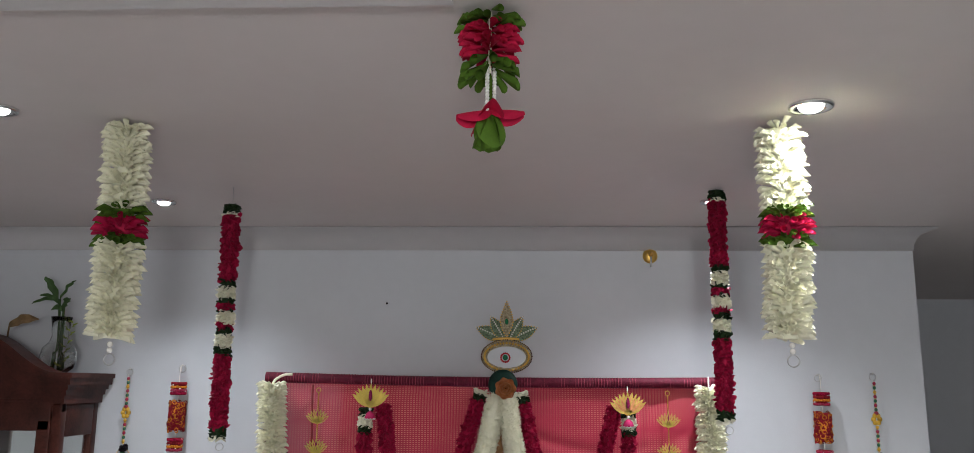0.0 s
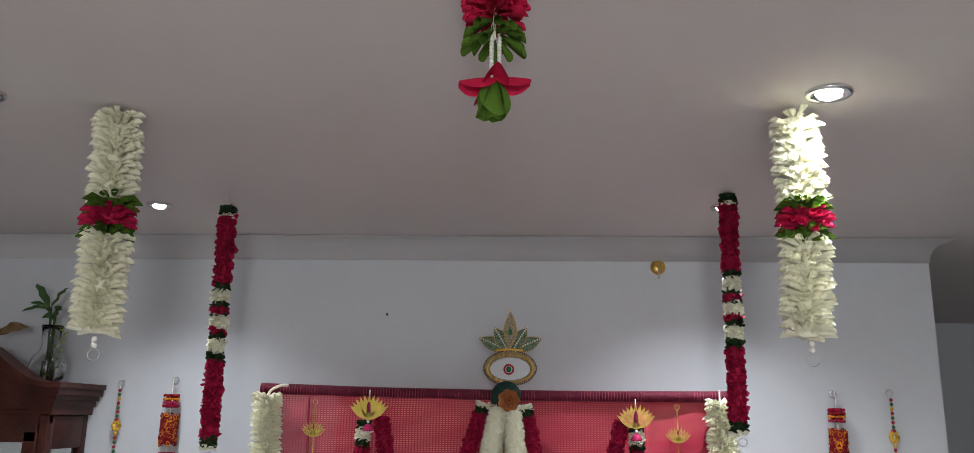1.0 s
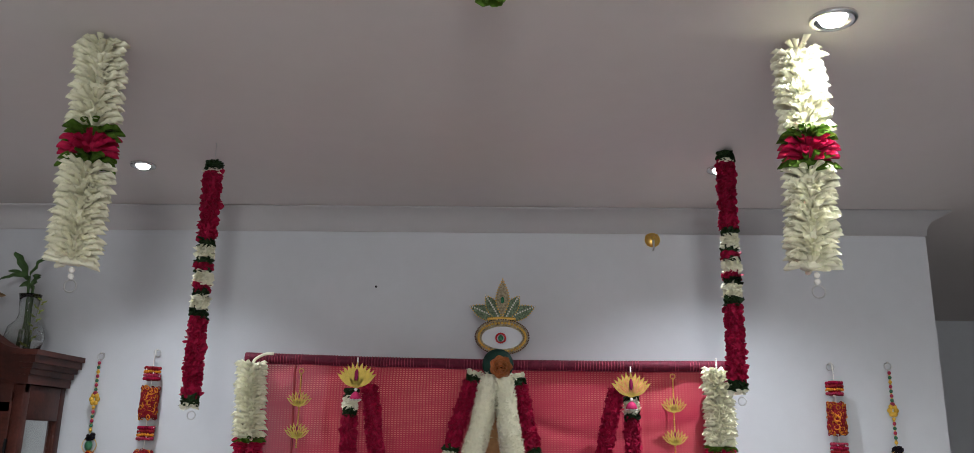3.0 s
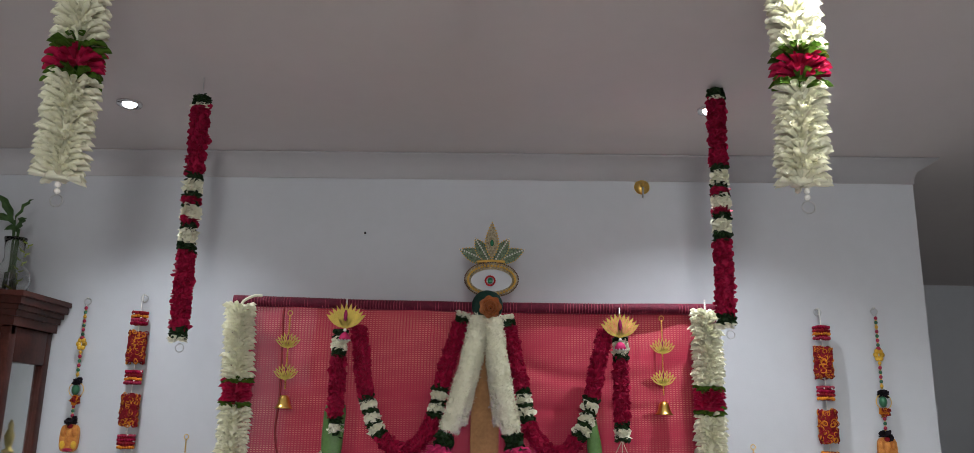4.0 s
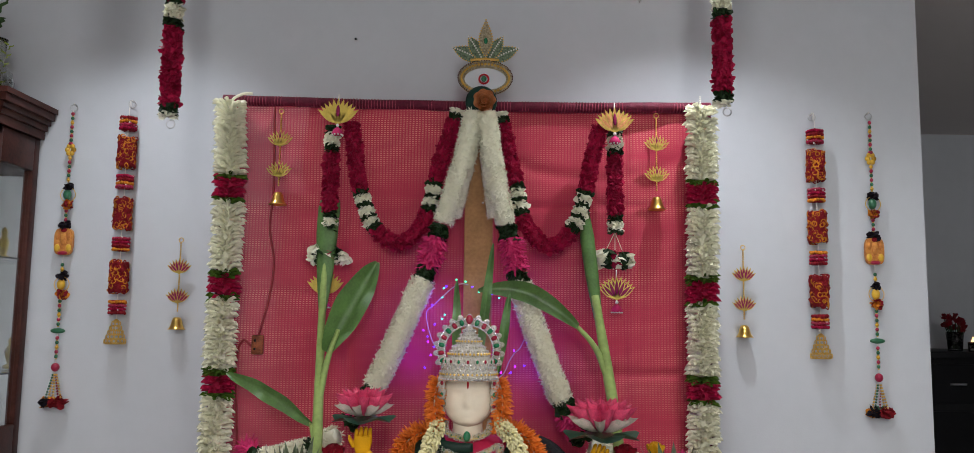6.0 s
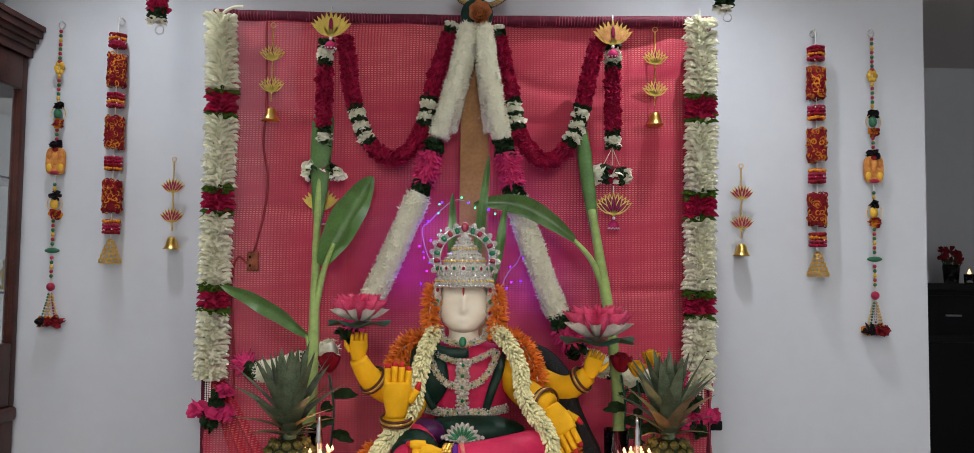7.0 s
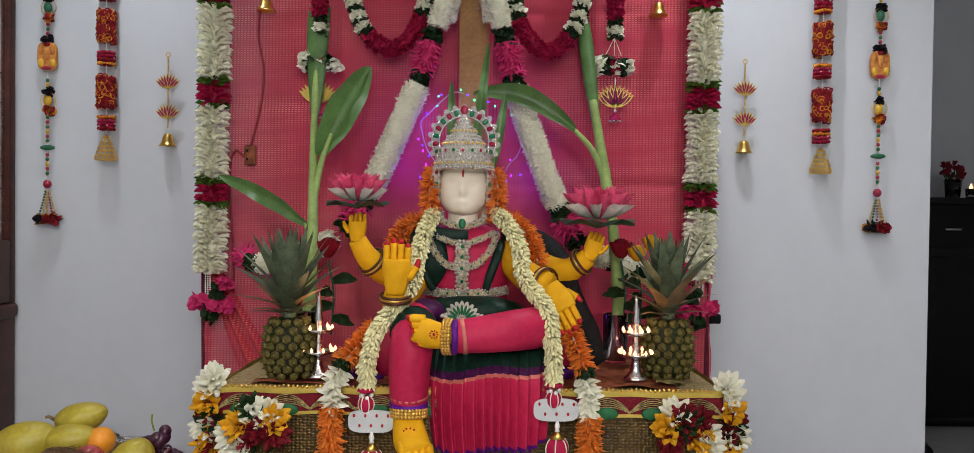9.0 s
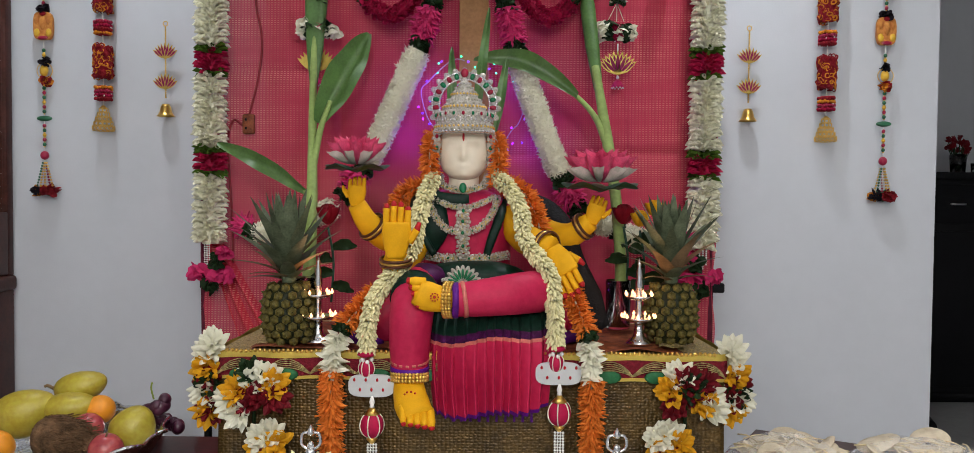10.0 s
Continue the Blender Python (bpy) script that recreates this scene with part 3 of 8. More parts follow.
for k in range(3):
    a = 2.1 * k
    part("pearl_string", join(*[ball((0.007 * math.cos(a), 0.007 * math.sin(a), -0.088 - 0.0052 * i), 0.0034, 8, 6) for i in range(13)]), M["pearl"], tg)
drop = cup_petal(0.36, 0.55, 0.10, 8, 6, 0.95)
for k in range(8):
    a = 2 * math.pi * k / 8 + 0.15 + 0.2 * (k % 3)
    tl = 52 + 12 * (k % 3) if k % 2 else -6 + 14 * (k % 3)
    m = pose(0, 0, -0.150 - 0.004 * (k % 2), 0, 0, math.degrees(a)) @ pose(0, 0, 0, 0, tl, 0) @ pose(0, 0, 0, 180, 0, 0) @ Matrix.Scale(0.056 if k % 2 else 0.05, 4)
    part("drop_petal", moved(drop, m), M["fgreen" if k % 2 else "fred"], tg)

# white garlands at both edges of the cloth
for gx, gy in ((-0.700, -0.250), (0.662, -0.262)):
    sgn = -1 if gx < 0 else 1
    pts = [(gx + 0.004 * sgn, gy, 1.955), (gx + 0.006, gy, 1.70), (gx + 0.002, gy, 1.35), (gx, gy, 1.10), (gx - 0.004, gy, 0.915)]
    g = garland("edge_garland", pts, even_sections([(0.218, "cone_small"), (0.016, "green_cone"), (0.052, "red_cone"), (0.016, "green_cone"), (0.196, "cone_small"), (0.018, "green_cone"), (0.050, "red_cone"), (0.016, "green_cone"),
                (0.196, "cone_small"), (0.018, "green_cone"), (0.045, "red_cone"), (0.016, "green_cone"), (0.19, "cone_small")]),
                "long cream rolled-paper garland with red bands on the cloth's edge", 0.88, group="cloth edge garlands")
    if sgn < 0:
        part("hanger_cord", tube([(0, 0, -0.01), (0.008, 0.004, 0.012), (0.035, 0.008, 0.028), (0.060, 0.012, 0.030)], 0.0045, 8), M["jasmine"], g, "white hanging cord")
    else:
        part("pearl_string", join(*[ball((0.0, 0.002, 0.030 - 0.006 * i), 0.0032, 8, 6) for i in range(7)]), M["pearl"], g)
    zb = 0.915 - 1.955
    for k in range(3):
        part("pearl_string", join(*[ball((-0.012 + 0.008 * k, -0.005 * k, zb - 0.006 * i), 0.0028, 8, 6) for i in range(12 - 2 * k)]), M["pearl"], g)
    for cx, cz, mat in ((-0.03, -0.065, "pinkpetal"), (0.012, -0.075, "pinkpetal"), (0.045, -0.012, "pinkpetal"), (0.05, -0.075, "pinkpetal"), (0.01, -0.10, "leaf"), (0.025, -0.035, "leaf")):
        part("tassel_flower", fill([(cx * -sgn, -0.01, zb + cz + 0.012), (cx * -sgn, -0.012, zb + cz - 0.014)], 0, 1, CUP, 0.002, 0.024, 0.008, 9, 30, 0.5), M[mat], g)

# ---- swags on the cloth ----
Y = -0.262
swagL = [(-0.345, Y, 1.895), (-0.330, Y - 0.01, 1.80), (-0.312, Y - 0.012, 1.70), (-0.268, Y - 0.015, 1.588), (-0.190, Y - 0.015, 1.545), (-0.122, Y - 0.012, 1.628), (-0.088, Y, 1.775), (-0.040, Y + 0.02, 1.935)]
swagR = [(0.085, Y + 0.02, 1.935), (0.131, Y, 1.735), (0.160, Y - 0.012, 1.610), (0.231, Y - 0.015, 1.540), (0.308, Y - 0.015, 1.617), (0.352, Y - 0.012, 1.80), (0.376, Y, 1.89)]
sw = [(0.30, "ruffle"), (0.022, "leaf_ruffle"), (0.03, "white_ruffle"), (0.025, "leaf_ruffle"), (0.03, "white_ruffle"), (0.02, "leaf_ruffle"), (0.03, "white_ruffle"), (0.03, "leaf_ruffle"),
      (0.30, "ruffle"), (0.03, "leaf_ruffle"), (0.03, "white_ruffle"), (0.022, "leaf_ruffle"), (0.034, "white_ruffle"), (0.025, "leaf_ruffle"), (0.28, "ruffle"), (0.03, "leaf_ruffle"), (0.02, "white_ruffle")]
garland("swag_garland", swagL, even_sections(sw), "crimson garland with white bands swagged across the red cloth", 1.0, group="swags on the cloth")
garland("swag_garland", swagR, even_sections(sw[::-1]), "crimson garland with white bands swagged across the red cloth", 1.0, group="swags on the cloth")
for sx, zb in ((-0.399, 1.50), (0.417, 1.495)):
    g = garland("drop_garland", [(sx, Y, 1.885), (sx, Y - 0.005, 1.72), (sx + 0.002, Y, 1.585)],
            even_sections([(0.02, "leaf_ruffle"), (0.035, "white_ruffle"), (0.02, "leaf_ruffle"), (0.17, "ruffle"), (0.02, "leaf_ruffle"), (0.02, "white_ruffle"), (0.012, "leaf_ruffle")]),
            "short crimson garland with white bands hanging on the red cloth", 1.0, group="drops on the cloth")
    for k, (dx, mat) in enumerate(((-0.034, "jasmine"), (0.0, "crimson"), (0.034, "jasmine"), (-0.018, "leaf"), (0.02, "leaf"), (0.008, "jasmine"))):
        part("tassel_flower", fill([(dx, -0.006 * (k % 2), -0.345 - 0.008 * (k % 3)), (dx * 1.2, -0.004, -0.385)], 0, 1, CUP, 0.002, 0.024, 0.009, 8, 35, 0.4), M[mat], g)
    for dx in (-0.025, 0.0, 0.02):
        part("thread", tube([(0.0, 0, -0.30), (dx, 0, -0.35)], 0.0012, 5, 4), M["cream"], g)

# central pair of white garlands that fall from the rosette
for sgn, pts, lo in (
    (-1, [(0.008, -0.300, 1.915), (-0.015, -0.312, 1.80), (-0.045, -0.312, 1.69), (-0.070, -0.305, 1.605)], [(-0.078, -0.30, 1.598), (-0.100, -0.30, 1.52), (-0.118, -0.305, 1.455), (-0.175, -0.315, 1.315), (-0.236, -0.325, 1.175), (-0.285, -0.33, 1.09), (-0.315, -0.34, 1.05)]),
    (1, [(0.048, -0.300, 1.915), (0.064, -0.312, 1.80), (0.085, -0.312, 1.69), (0.102, -0.305, 1.605)], [(0.106, -0.30, 1.598), (0.125, -0.30, 1.52), (0.140, -0.305, 1.455), (0.190, -0.315, 1.30), (0.248, -0.325, 1.15), (0.290, -0.33, 1.06), (0.315, -0.34, 1.01)]),
):
    garland("centre_garland", pts, [(0.0, 1.0, "tuberose")], "thick white tuberose garland hanging from the rosette", 1.06, group="centre garlands")
    inner = [(p[0] + (0.006 * i + 0.004) * -sgn, p[1] + 0.022, p[2] + 0.012) for i, p in enumerate(pts)]
    garland("centre_garland", inner, [(0.0, 0.97, "tuberose")], "thick white tuberose garland hanging from the rosette", 1.0, group="centre garlands")
    garland("long_garland", lo, even_sections([(0.035, "leaf_ruffle"), (0.085, "pink_ruffle"), (0.035, "leaf_ruffle"), (0.31, "tuberose"), (0.035, "leaf_ruffle"), (0.05, "pink_ruffle"), (0.03, "leaf_ruffle")]),
            "long white tuberose garland with pink and dark green bands", 1.25, group="long centre garlands")
# ends of the long garlands behind the pineapples
for sx, z0 in ((-1, 1.02), (1, 1.0)):
    garland("side_garland", [(sx * 0.34 + 0.0, -0.36, z0 + 0.0), (sx * 0.43, -0.33, z0 - 0.04), (sx * 0.55, -0.30, z0 - 0.07), (sx * 0.61, -0.27, z0 - 0.05)], even_sections([(0.05, "tuberose"), (0.03, "leaf_ruffle"), (0.12, "tuberose"), (0.03, "leaf_ruffle"), (0.03, "pink_ruffle")]),
            "white tuberose garland looped to the side of the cloth", 1.1, group="looped side garlands")

# ---- altar table ----
TX0, TX1, TY0, TY1, TZ = -0.474, 0.556, -0.872, -0.42, 0.733
tb = thing("altar_table", "low altar table covered in gold brocade with an embroidered border", "table", ((TX0 + TX1) / 2, (TY0 + TY1) / 2, 0))
W2, D2 = (TX1 - TX0) / 2, (TY1 - TY0) / 2
part("tabletop", box((0, 0, TZ - 0.016), (2 * W2 - 0.02, 2 * D2 - 0.02, 0.022), 0.004), M["wood"], tb)
for lx in (-1, 1):
    for ly in (-1, 1):
        part("leg", tube([(lx * (W2 - 0.04), ly * (D2 - 0.04), 0), (lx * (W2 - 0.04), ly * (D2 - 0.04), TZ - 0.03)], 0.016, 10, 4), M["black"], tb)


def skirt_cloth(u, s):
    """The cover round three sides, with soft folds."""
    ln = [2 * D2, 2 * W2, 2 * D2]
    d = u * sum(ln)
    fold = 0.006 * math.sin(d * 31) * s + 0.004 * math.sin(d * 67 + 2) * s
    if d < ln[0]:
        return (-W2 - fold, D2 - d, TZ - 0.012 - 0.70 * s)
    if d < ln[0] + ln[1]:
        return (-W2 + d - ln[0], -D2 - fold, TZ - 0.012 - 0.70 * s)
    return (W2 + fold, -D2 + d - ln[0] - ln[1], TZ - 0.012 - 0.70 * s)


def brocade_material():
    m = material("gold_brocade_weave", (0.042, 0.022, 0.003), 0.38, 0.4, vary=0.4, scale=9, color2=(0.16, 0.090, 0.016))
    nt = m.node_tree
    b = nt.nodes["Principled BSDF"]
    co = nt.nodes.new("ShaderNodeTexCoord")
    mp = nt.nodes.new("ShaderNodeMapping")
    mp.inputs["Scale"].default_value = (120, 120, 165)
    nt.links.new(co.outputs["Object"], mp.inputs["Vector"])
    vo = nt.nodes.new("ShaderNodeTexVoronoi")
    vo.inputs["Randomness"].default_value, vo.inputs["Scale"].default_value = 0.35, 1.0
    nt.links.new(mp.outputs["Vector"], vo.inputs["Vector"])
    bp = nt.nodes.new("ShaderNodeBump")
    bp.inputs["Strength"].default_value, bp.inputs["Distance"].default_value = 0.9, 0.004
    bp.invert = True
    nt.links.new(vo.outputs["Distance"], bp.inputs["Height"])
    nt.links.new(bp.outputs["Normal"], b.inputs["Normal"])
    return m


M["weave"] = brocade_material()
part("cover_skirt", sheet(skirt_cloth, 150, 24), M["weave"], tb, "gold woven brocade skirt")
part("cover_top", sheet(lambda u, s: (-W2 - 0.002 + (2 * W2 + 0.004) * u, -D2 - 0.002 + (2 * D2 + 0.002) * s, TZ + 0.002 * math.sin(19 * u + 7 * s) + 0.0015 * math.sin(43 * u)), 60, 30), M["goldcloth"], tb, "gold lace table cover")
# embroidered border along the front and sides
BH = 0.040


def border(z0, z1, off):
    def fn(u, s):
        d = u * (2 * W2 + 4 * D2)
        z = z0 + (z1 - z0) * s + 0.0015 * math.sin(d * 40)
        if d < 2 * D2:
            return (-W2 - off, D2 - d, z)
        if d < 2 * D2 + 2 * W2:
            return (-W2 + d - 2 * D2, -D2 - off, z)
        return (W2 + off, -D2 + d - 2 * D2 - 2 * W2, z)
    return sheet(fn, 160, 2)


part("border_band", border(TZ - 0.008, TZ - 0.050, 0.007), M["borderred"], tb, "red embroidered border band")
part("border_edge", border(TZ + 0.004, TZ - 0.010, 0.0095), M["goldpaint"], tb, "yellow gold border edge")
part("border_edge", border(TZ - 0.046, TZ - 0.053, 0.0095), M["goldpaint"], tb)
leafm, wavem = [], []
for k in range(22):
    x = -W2 + (k // 2 + 0.5) * 2 * W2 / 11
    leafm.append(np.array(Matrix.Translation((x, -D2 - 0.0095, TZ - 0.044)) @ Matrix.Diagonal((0.024, 0.003, 0.013, 1))))
half = ball((0, 0, 0), (1, 1, 1), 10, 6)
part("border_leaves", scatter(half, leafm[::2]), M["greensilk"], tb, "green embroidered half rounds")
for ph in (0, 1, 2, 3, 4):
    wp = [(-W2 + 2 * W2 * k / 120, -D2 - 0.0115, TZ - 0.044 + (0.014 + 0.0044 * ph) * abs(math.sin(math.pi * k / 120 * 11)) ** 0.7) for k in range(121)]
    part("gold_braid", tube(wp, 0.0012, 5, raw=True), M["goldcloth"], tb)
part("bead_edge", scatter(ball((0, 0, 0), (0.0042, 0.0042, 0.0042), 8, 5), [np.array(Matrix.Translation((-W2 + 0.01 + k * 0.0095, -D2 - 0.008, TZ + 0.004 + 0.001 * math.sin(k)))) for k in range(int((2 * W2 - 0.02) / 0.0095))]), M["gold"], tb, "row of gold beads")

mat_red = solid("altar_cloth", sheet(lambda u, s: (-0.415 + 0.89 * u, -0.862 + 0.40 * s, TZ + 0.006 + 0.003 * math.sin(23 * u + 9 * s) + 0.002 * math.sin(51 * u - 13 * s)), 70, 30), M["redsilk"], "dark red silk cloth with gold motifs spread on the altar", "cloth")
for sx, rz in ((-0.42, 12), (0.50, -12)):
    solid("gold_lace_mat", sheet(lambda u, s: (-0.028 + 0.056 * u, -0.20 + 0.36 * s, TZ + 0.0105 + 0.002 * math.sin(30 * s + 9 * u)), 12, 24), M["goldcloth"], "gold lace edging cloth lying on the altar corner", "cloth", group="gold lace edgings", at=(sx, -0.64, 0)).rotation_euler = (0, 0, radians(rz))

# ---- seated idol ----
M.update(
    skin=material("ivory_resin", (0.76, 0.67, 0.52), 0.4, vary=0.03, scale=20),
    turmeric=material("turmeric_cloth", (0.76, 0.38, 0.006), 0.65, vary=0.08, scale=40, bump=0.08, bump_scale=500),
    sareepink=material("pink_silk", (0.48, 0.010, 0.062), 0.5, vary=0.15, scale=9, color2=(0.58, 0.026, 0.085), bump=0.4, bump_scale=18),
    sareegreen=material("dark_green_silk", (0.006, 0.026, 0.016), 0.45, vary=0.4, scale=60, bump=0.1, bump_scale=400),
    sareepurple=material("purple_silk", (0.10, 0.008, 0.20), 0.42, vary=0.25, scale=40),
    sareegold=material("zari_gold", (0.62, 0.17, 0.13), 0.4, 0.2, vary=0.2, scale=60),
    darkhair=material("black_braid", (0.008, 0.007, 0.008), 0.6, vary=0.3, scale=80, bump=0.4, bump_scale=200),
    nail_red=material("red_paint", (0.45, 0.015, 0.02), 0.5, vary=0.15, scale=60),
    gem_red=material("red_gem", (0.30, 0.005, 0.03), 0.08, vary=0.1, coat=1.0),
    gem_green=material("green_gem", (0.005, 0.16, 0.06), 0.08, vary=0.1, coat=1.0),
    stones=material("diamante", (0.74, 0.64, 0.44), 0.2, 0.3, vary=0.3, scale=140, island=0.9, color2=(0.95, 0.92, 0.84), bump=0.9, bump_scale=320),
    bangle=material("bangle_lacquer", (0.10, 0.03, 0.012), 0.3, 0.3, vary=0.4, scale=90),
)
M["sareeplum"] = material("plum_silk", (0.060, 0.006, 0.055), 0.5, vary=0.5, scale=70)
PALETTE = ["sareeplum", "skin", "turmeric", "sareepink", "sareegreen", "sareepurple", "sareegold", "darkhair", "nail_red"]
IDX = {k: i for i, k in enumerate(PALETTE)}


def loft(sections, n=28):
    v, f = [], []
    for z, cx, cy, rx, ry in sections:
        for k in range(n):
            a = 2 * math.pi * k / n
            v.append((cx + rx * math.cos(a), cy + ry * math.sin(a), z))
    for i in range(len(sections) - 1):
        for k in range(n):
            f.append((i * n + k, i * n + (k + 1) % n, (i + 1) * n + (k + 1) % n, (i + 1) * n + k))
    f += [tuple(reversed(range(n))), tuple((len(sections) - 1) * n + k for k in range(n))]
    return np.array(v), f


def idol_mesh():
    gs, ms = [], []

    def add(g, k):
        gs.append(g)
        ms.append(IDX[k])

    # lap and body
    add(loft([(0.738, 0.035, -0.66, 0.20, 0.16), (0.79, 0.04, -0.665, 0.20, 0.165), (0.835, 0.04, -0.66, 0.17, 0.15), (0.862, 0.035, -0.65, 0.13, 0.11)]), "sareegreen")
    add(loft([(0.85, 0.03, -0.645, 0.105, 0.095), (0.90, 0.026, -0.645, 0.098, 0.085), (0.95, 0.024, -0.65, 0.100, 0.083), (0.995, 0.022, -0.655, 0.104, 0.082), (1.03, 0.02, -0.65, 0.104, 0.072), (1.055, 0.018, -0.645, 0.085, 0.056), (1.068, 0.017, -0.645, 0.05, 0.045)]), "sareepink")
    add(loft([(1.045, 0.016, -0.655, 0.042, 0.045), (1.085, 0.016, -0.66, 0.034, 0.036), (1.12, 0.016, -0.66, 0.034, 0.036)]), "skin")
    # head: a plain smooth form
    head = [(1.090, 0.016, -0.672, 0.020, 0.024), (1.098, 0.016, -0.676, 0.034, 0.034), (1.113, 0.016, -0.672, 0.048, 0.043), (1.135, 0.016, -0.665, 0.0575, 0.048), (1.165, 0.016, -0.66, 0.0590, 0.050), (1.20, 0.016, -0.655, 0.054, 0.050), (1.225, 0.016, -0.65, 0.045, 0.046)]
    hz_ = np.linspace(head[0][0], head[-1][0], 34)
    fine = [(z, *[float(np.interp(z, [q[0] for q in head], [q[i] for q in head])) for i in (1, 2, 3, 4)]) for z in hz_]
    fv_, ff_ = loft(fine, 64)

    def bulge(x, z, wx, wz):
        return np.exp(-((fv_[:, 0] - 0.016 - x) / wx) ** 2 - ((fv_[:, 2] - z) / wz) ** 2)
    front = (fv_[:, 1] < -0.66)
    relief = 0.011 * bulge(0, 1.143, 0.0075, 0.010) + 0.005 * bulge(0, 1.160, 0.006, 0.014) + 0.0035 * bulge(0, 1.121, 0.012, 0.005) + 0.004 * bulge(0, 1.103, 0.014, 0.008)
    for sx in (-1, 1):
        relief += -0.0035 * bulge(sx * 0.023, 1.163, 0.012, 0.006) + 0.003 * bulge(sx * 0.022, 1.177, 0.016, 0.005) + 0.003 * bulge(sx * 0.030, 1.138, 0.014, 0.013)
    fv_[:, 1] -= np.where(front, relief, 0)
    add((fv_, ff_), "skin")
    add(ball((0.016, -0.648, 1.165), (0.0605, 0.056, 0.066), 20, 12), "darkhair")
    add(ball((0.016, -0.711, 1.186), (0.0026, 0.003, 0.011), 8, 6), "nail_red")
    # dark sash and black drape
    add(tube([(-0.070, -0.672, 1.056), (-0.062, -0.716, 1.025), (-0.052, -0.730, 0.980), (-0.060, -0.722, 0.935)], [0.034, 0.042, 0.040, 0.020], 14, 20, 0.30), "sareegreen")
    add(tube([(-0.066, -0.714, 1.058), (-0.02, -0.730, 1.046), (0.03, -0.732, 1.048)], [0.014, 0.016, 0.010], 10, 12, 0.4), "sareegreen")
    add(ball((0.040, -0.735, 0.880), (0.118, 0.062, 0.034), 20, 10), "sareegreen")
    add(ball((-0.065, -0.775, 0.880), (0.050, 0.060, 0.030), 16, 10), "sareeplum")
    add(tube([(0.105, -0.66, 1.045), (0.098, -0.72, 1.01), (0.080, -0.738, 0.96), (0.068, -0.735, 0.92)], [0.010, 0.011, 0.010, 0.008], 8, 14, 0.5), "sareegreen")
    add(tube([(-0.075, -0.70, 1.02), (-0.070, -0.735, 0.97), (-0.045, -0.738, 0.925)], [0.007, 0.009, 0.007], 8, 14, 0.5), "sareegreen")
    add(tube([(0.10, -0.60, 1.03), (0.185, -0.60, 1.01), (0.225, -0.64, 0.96), (0.245, -0.70, 0.90), (0.29, -0.72, 0.82), (0.325, -0.74, 0.765)], [0.038, 0.048, 0.055, 0.048, 0.042, 0.018], 12, 30, 0.45), "darkhair")
    # saree over the thighs
    add(tube([(0.16, -0.68, 0.80), (0.20, -0.74, 0.79), (0.25, -0.77, 0.768)], [0.065, 0.055, 0.03], 14, 14), "sareepink")
    add(tube([(-0.10, -0.68, 0.79), (-0.14, -0.74, 0.77), (-0.175, -0.76, 0.76)], [0.06, 0.05, 0.026], 14, 14), "sareepink")
    add(tube([(0.22, -0.80, 0.748), (0.28, -0.75, 0.758), (0.31, -0.70, 0.755)], [0.012, 0.018, 0.012], 8, 14), "sareepurple")
    add(tube([(-0.225, -0.79, 0.752), (-0.19, -0.80, 0.748), (-0.15, -0.83, 0.742)], [0.012, 0.017, 0.012], 8, 14), "sareepurple")
    # hanging leg, its folds and its border
    add(tube([(-0.075, -0.74, 0.862), (-0.078, -0.83, 0.855), (-0.080, -0.882, 0.820), (-0.083, -0.892, 0.76), (-0.083, -0.888, 0.702)], [0.044, 0.046, 0.045, 0.042, 0.037], 18, 26), "sareepink")
    add(tube([(-0.077, -0.83, 0.857), (-0.079, -0.870, 0.842)], [0.0478, 0.0478], 18, 5), "sareegreen")
    add(tube([(-0.083, -0.8895, 0.712), (-0.083, -0.8885, 0.700)], [0.0395, 0.0395], 18, 3), "sareepurple")
    add(tube([(-0.083, -0.8895, 0.726), (-0.083, -0.8885, 0.721)], [0.0398, 0.0398], 18, 3), "sareegold")
    # crossed leg
    add(tube([(0.165, -0.76, 0.845), (0.175, -0.835, 0.857), (0.13, -0.880, 0.857), (0.07, -0.895, 0.851), (0.006, -0.905, 0.846)], [0.040, 0.044, 0.042, 0.038, 0.033], 18, 26), "sareepink")
    add(tube([(0.014, -0.904, 0.846), (0.002, -0.905, 0.846)], [0.0362, 0.0362], 18, 3), "sareepurple")
    add(tube([(0.030, -0.902, 0.848), (0.022, -0.903, 0.847)], [0.0368, 0.0368], 18, 3), "sareegold")
    # pleated front
    nu, nv = 168, 30

    def pleat(u, s):
        x = 0.080 + (u - 0.5) * (0.245 - 0.012 * s) + 0.010 * math.sin(math.pi * s) * (u - 0.5)
        ph = (u * 13 + 0.25 * math.sin(u * 11) + 0.1 * math.sin(3 * s)) % 1.0
        fold = ph / 0.8 if ph < 0.8 else (1 - ph) / 0.2
        y = -0.835 - 0.07 * min(1.0, s * 3.2) ** 0.6 + 0.035 * (abs(u - 0.5) * 2) ** 2.5 - 0.027 * fold * (0.25 + 0.75 * s)
        z = 0.822 - 0.208 * s + 0.016 * (u - 0.5) - 0.006 * math.sin(u * 9) + 0.014 * (abs(u - 0.5) * 2) ** 3 * s
        return (x, y, z)
    pv, pf = sheet(pleat, nu, nv)
    cut = [nv * 0.20, nv * 0.235, nv * 0.27, nv * 0.94]
    rows = [[], [], [], [], []]
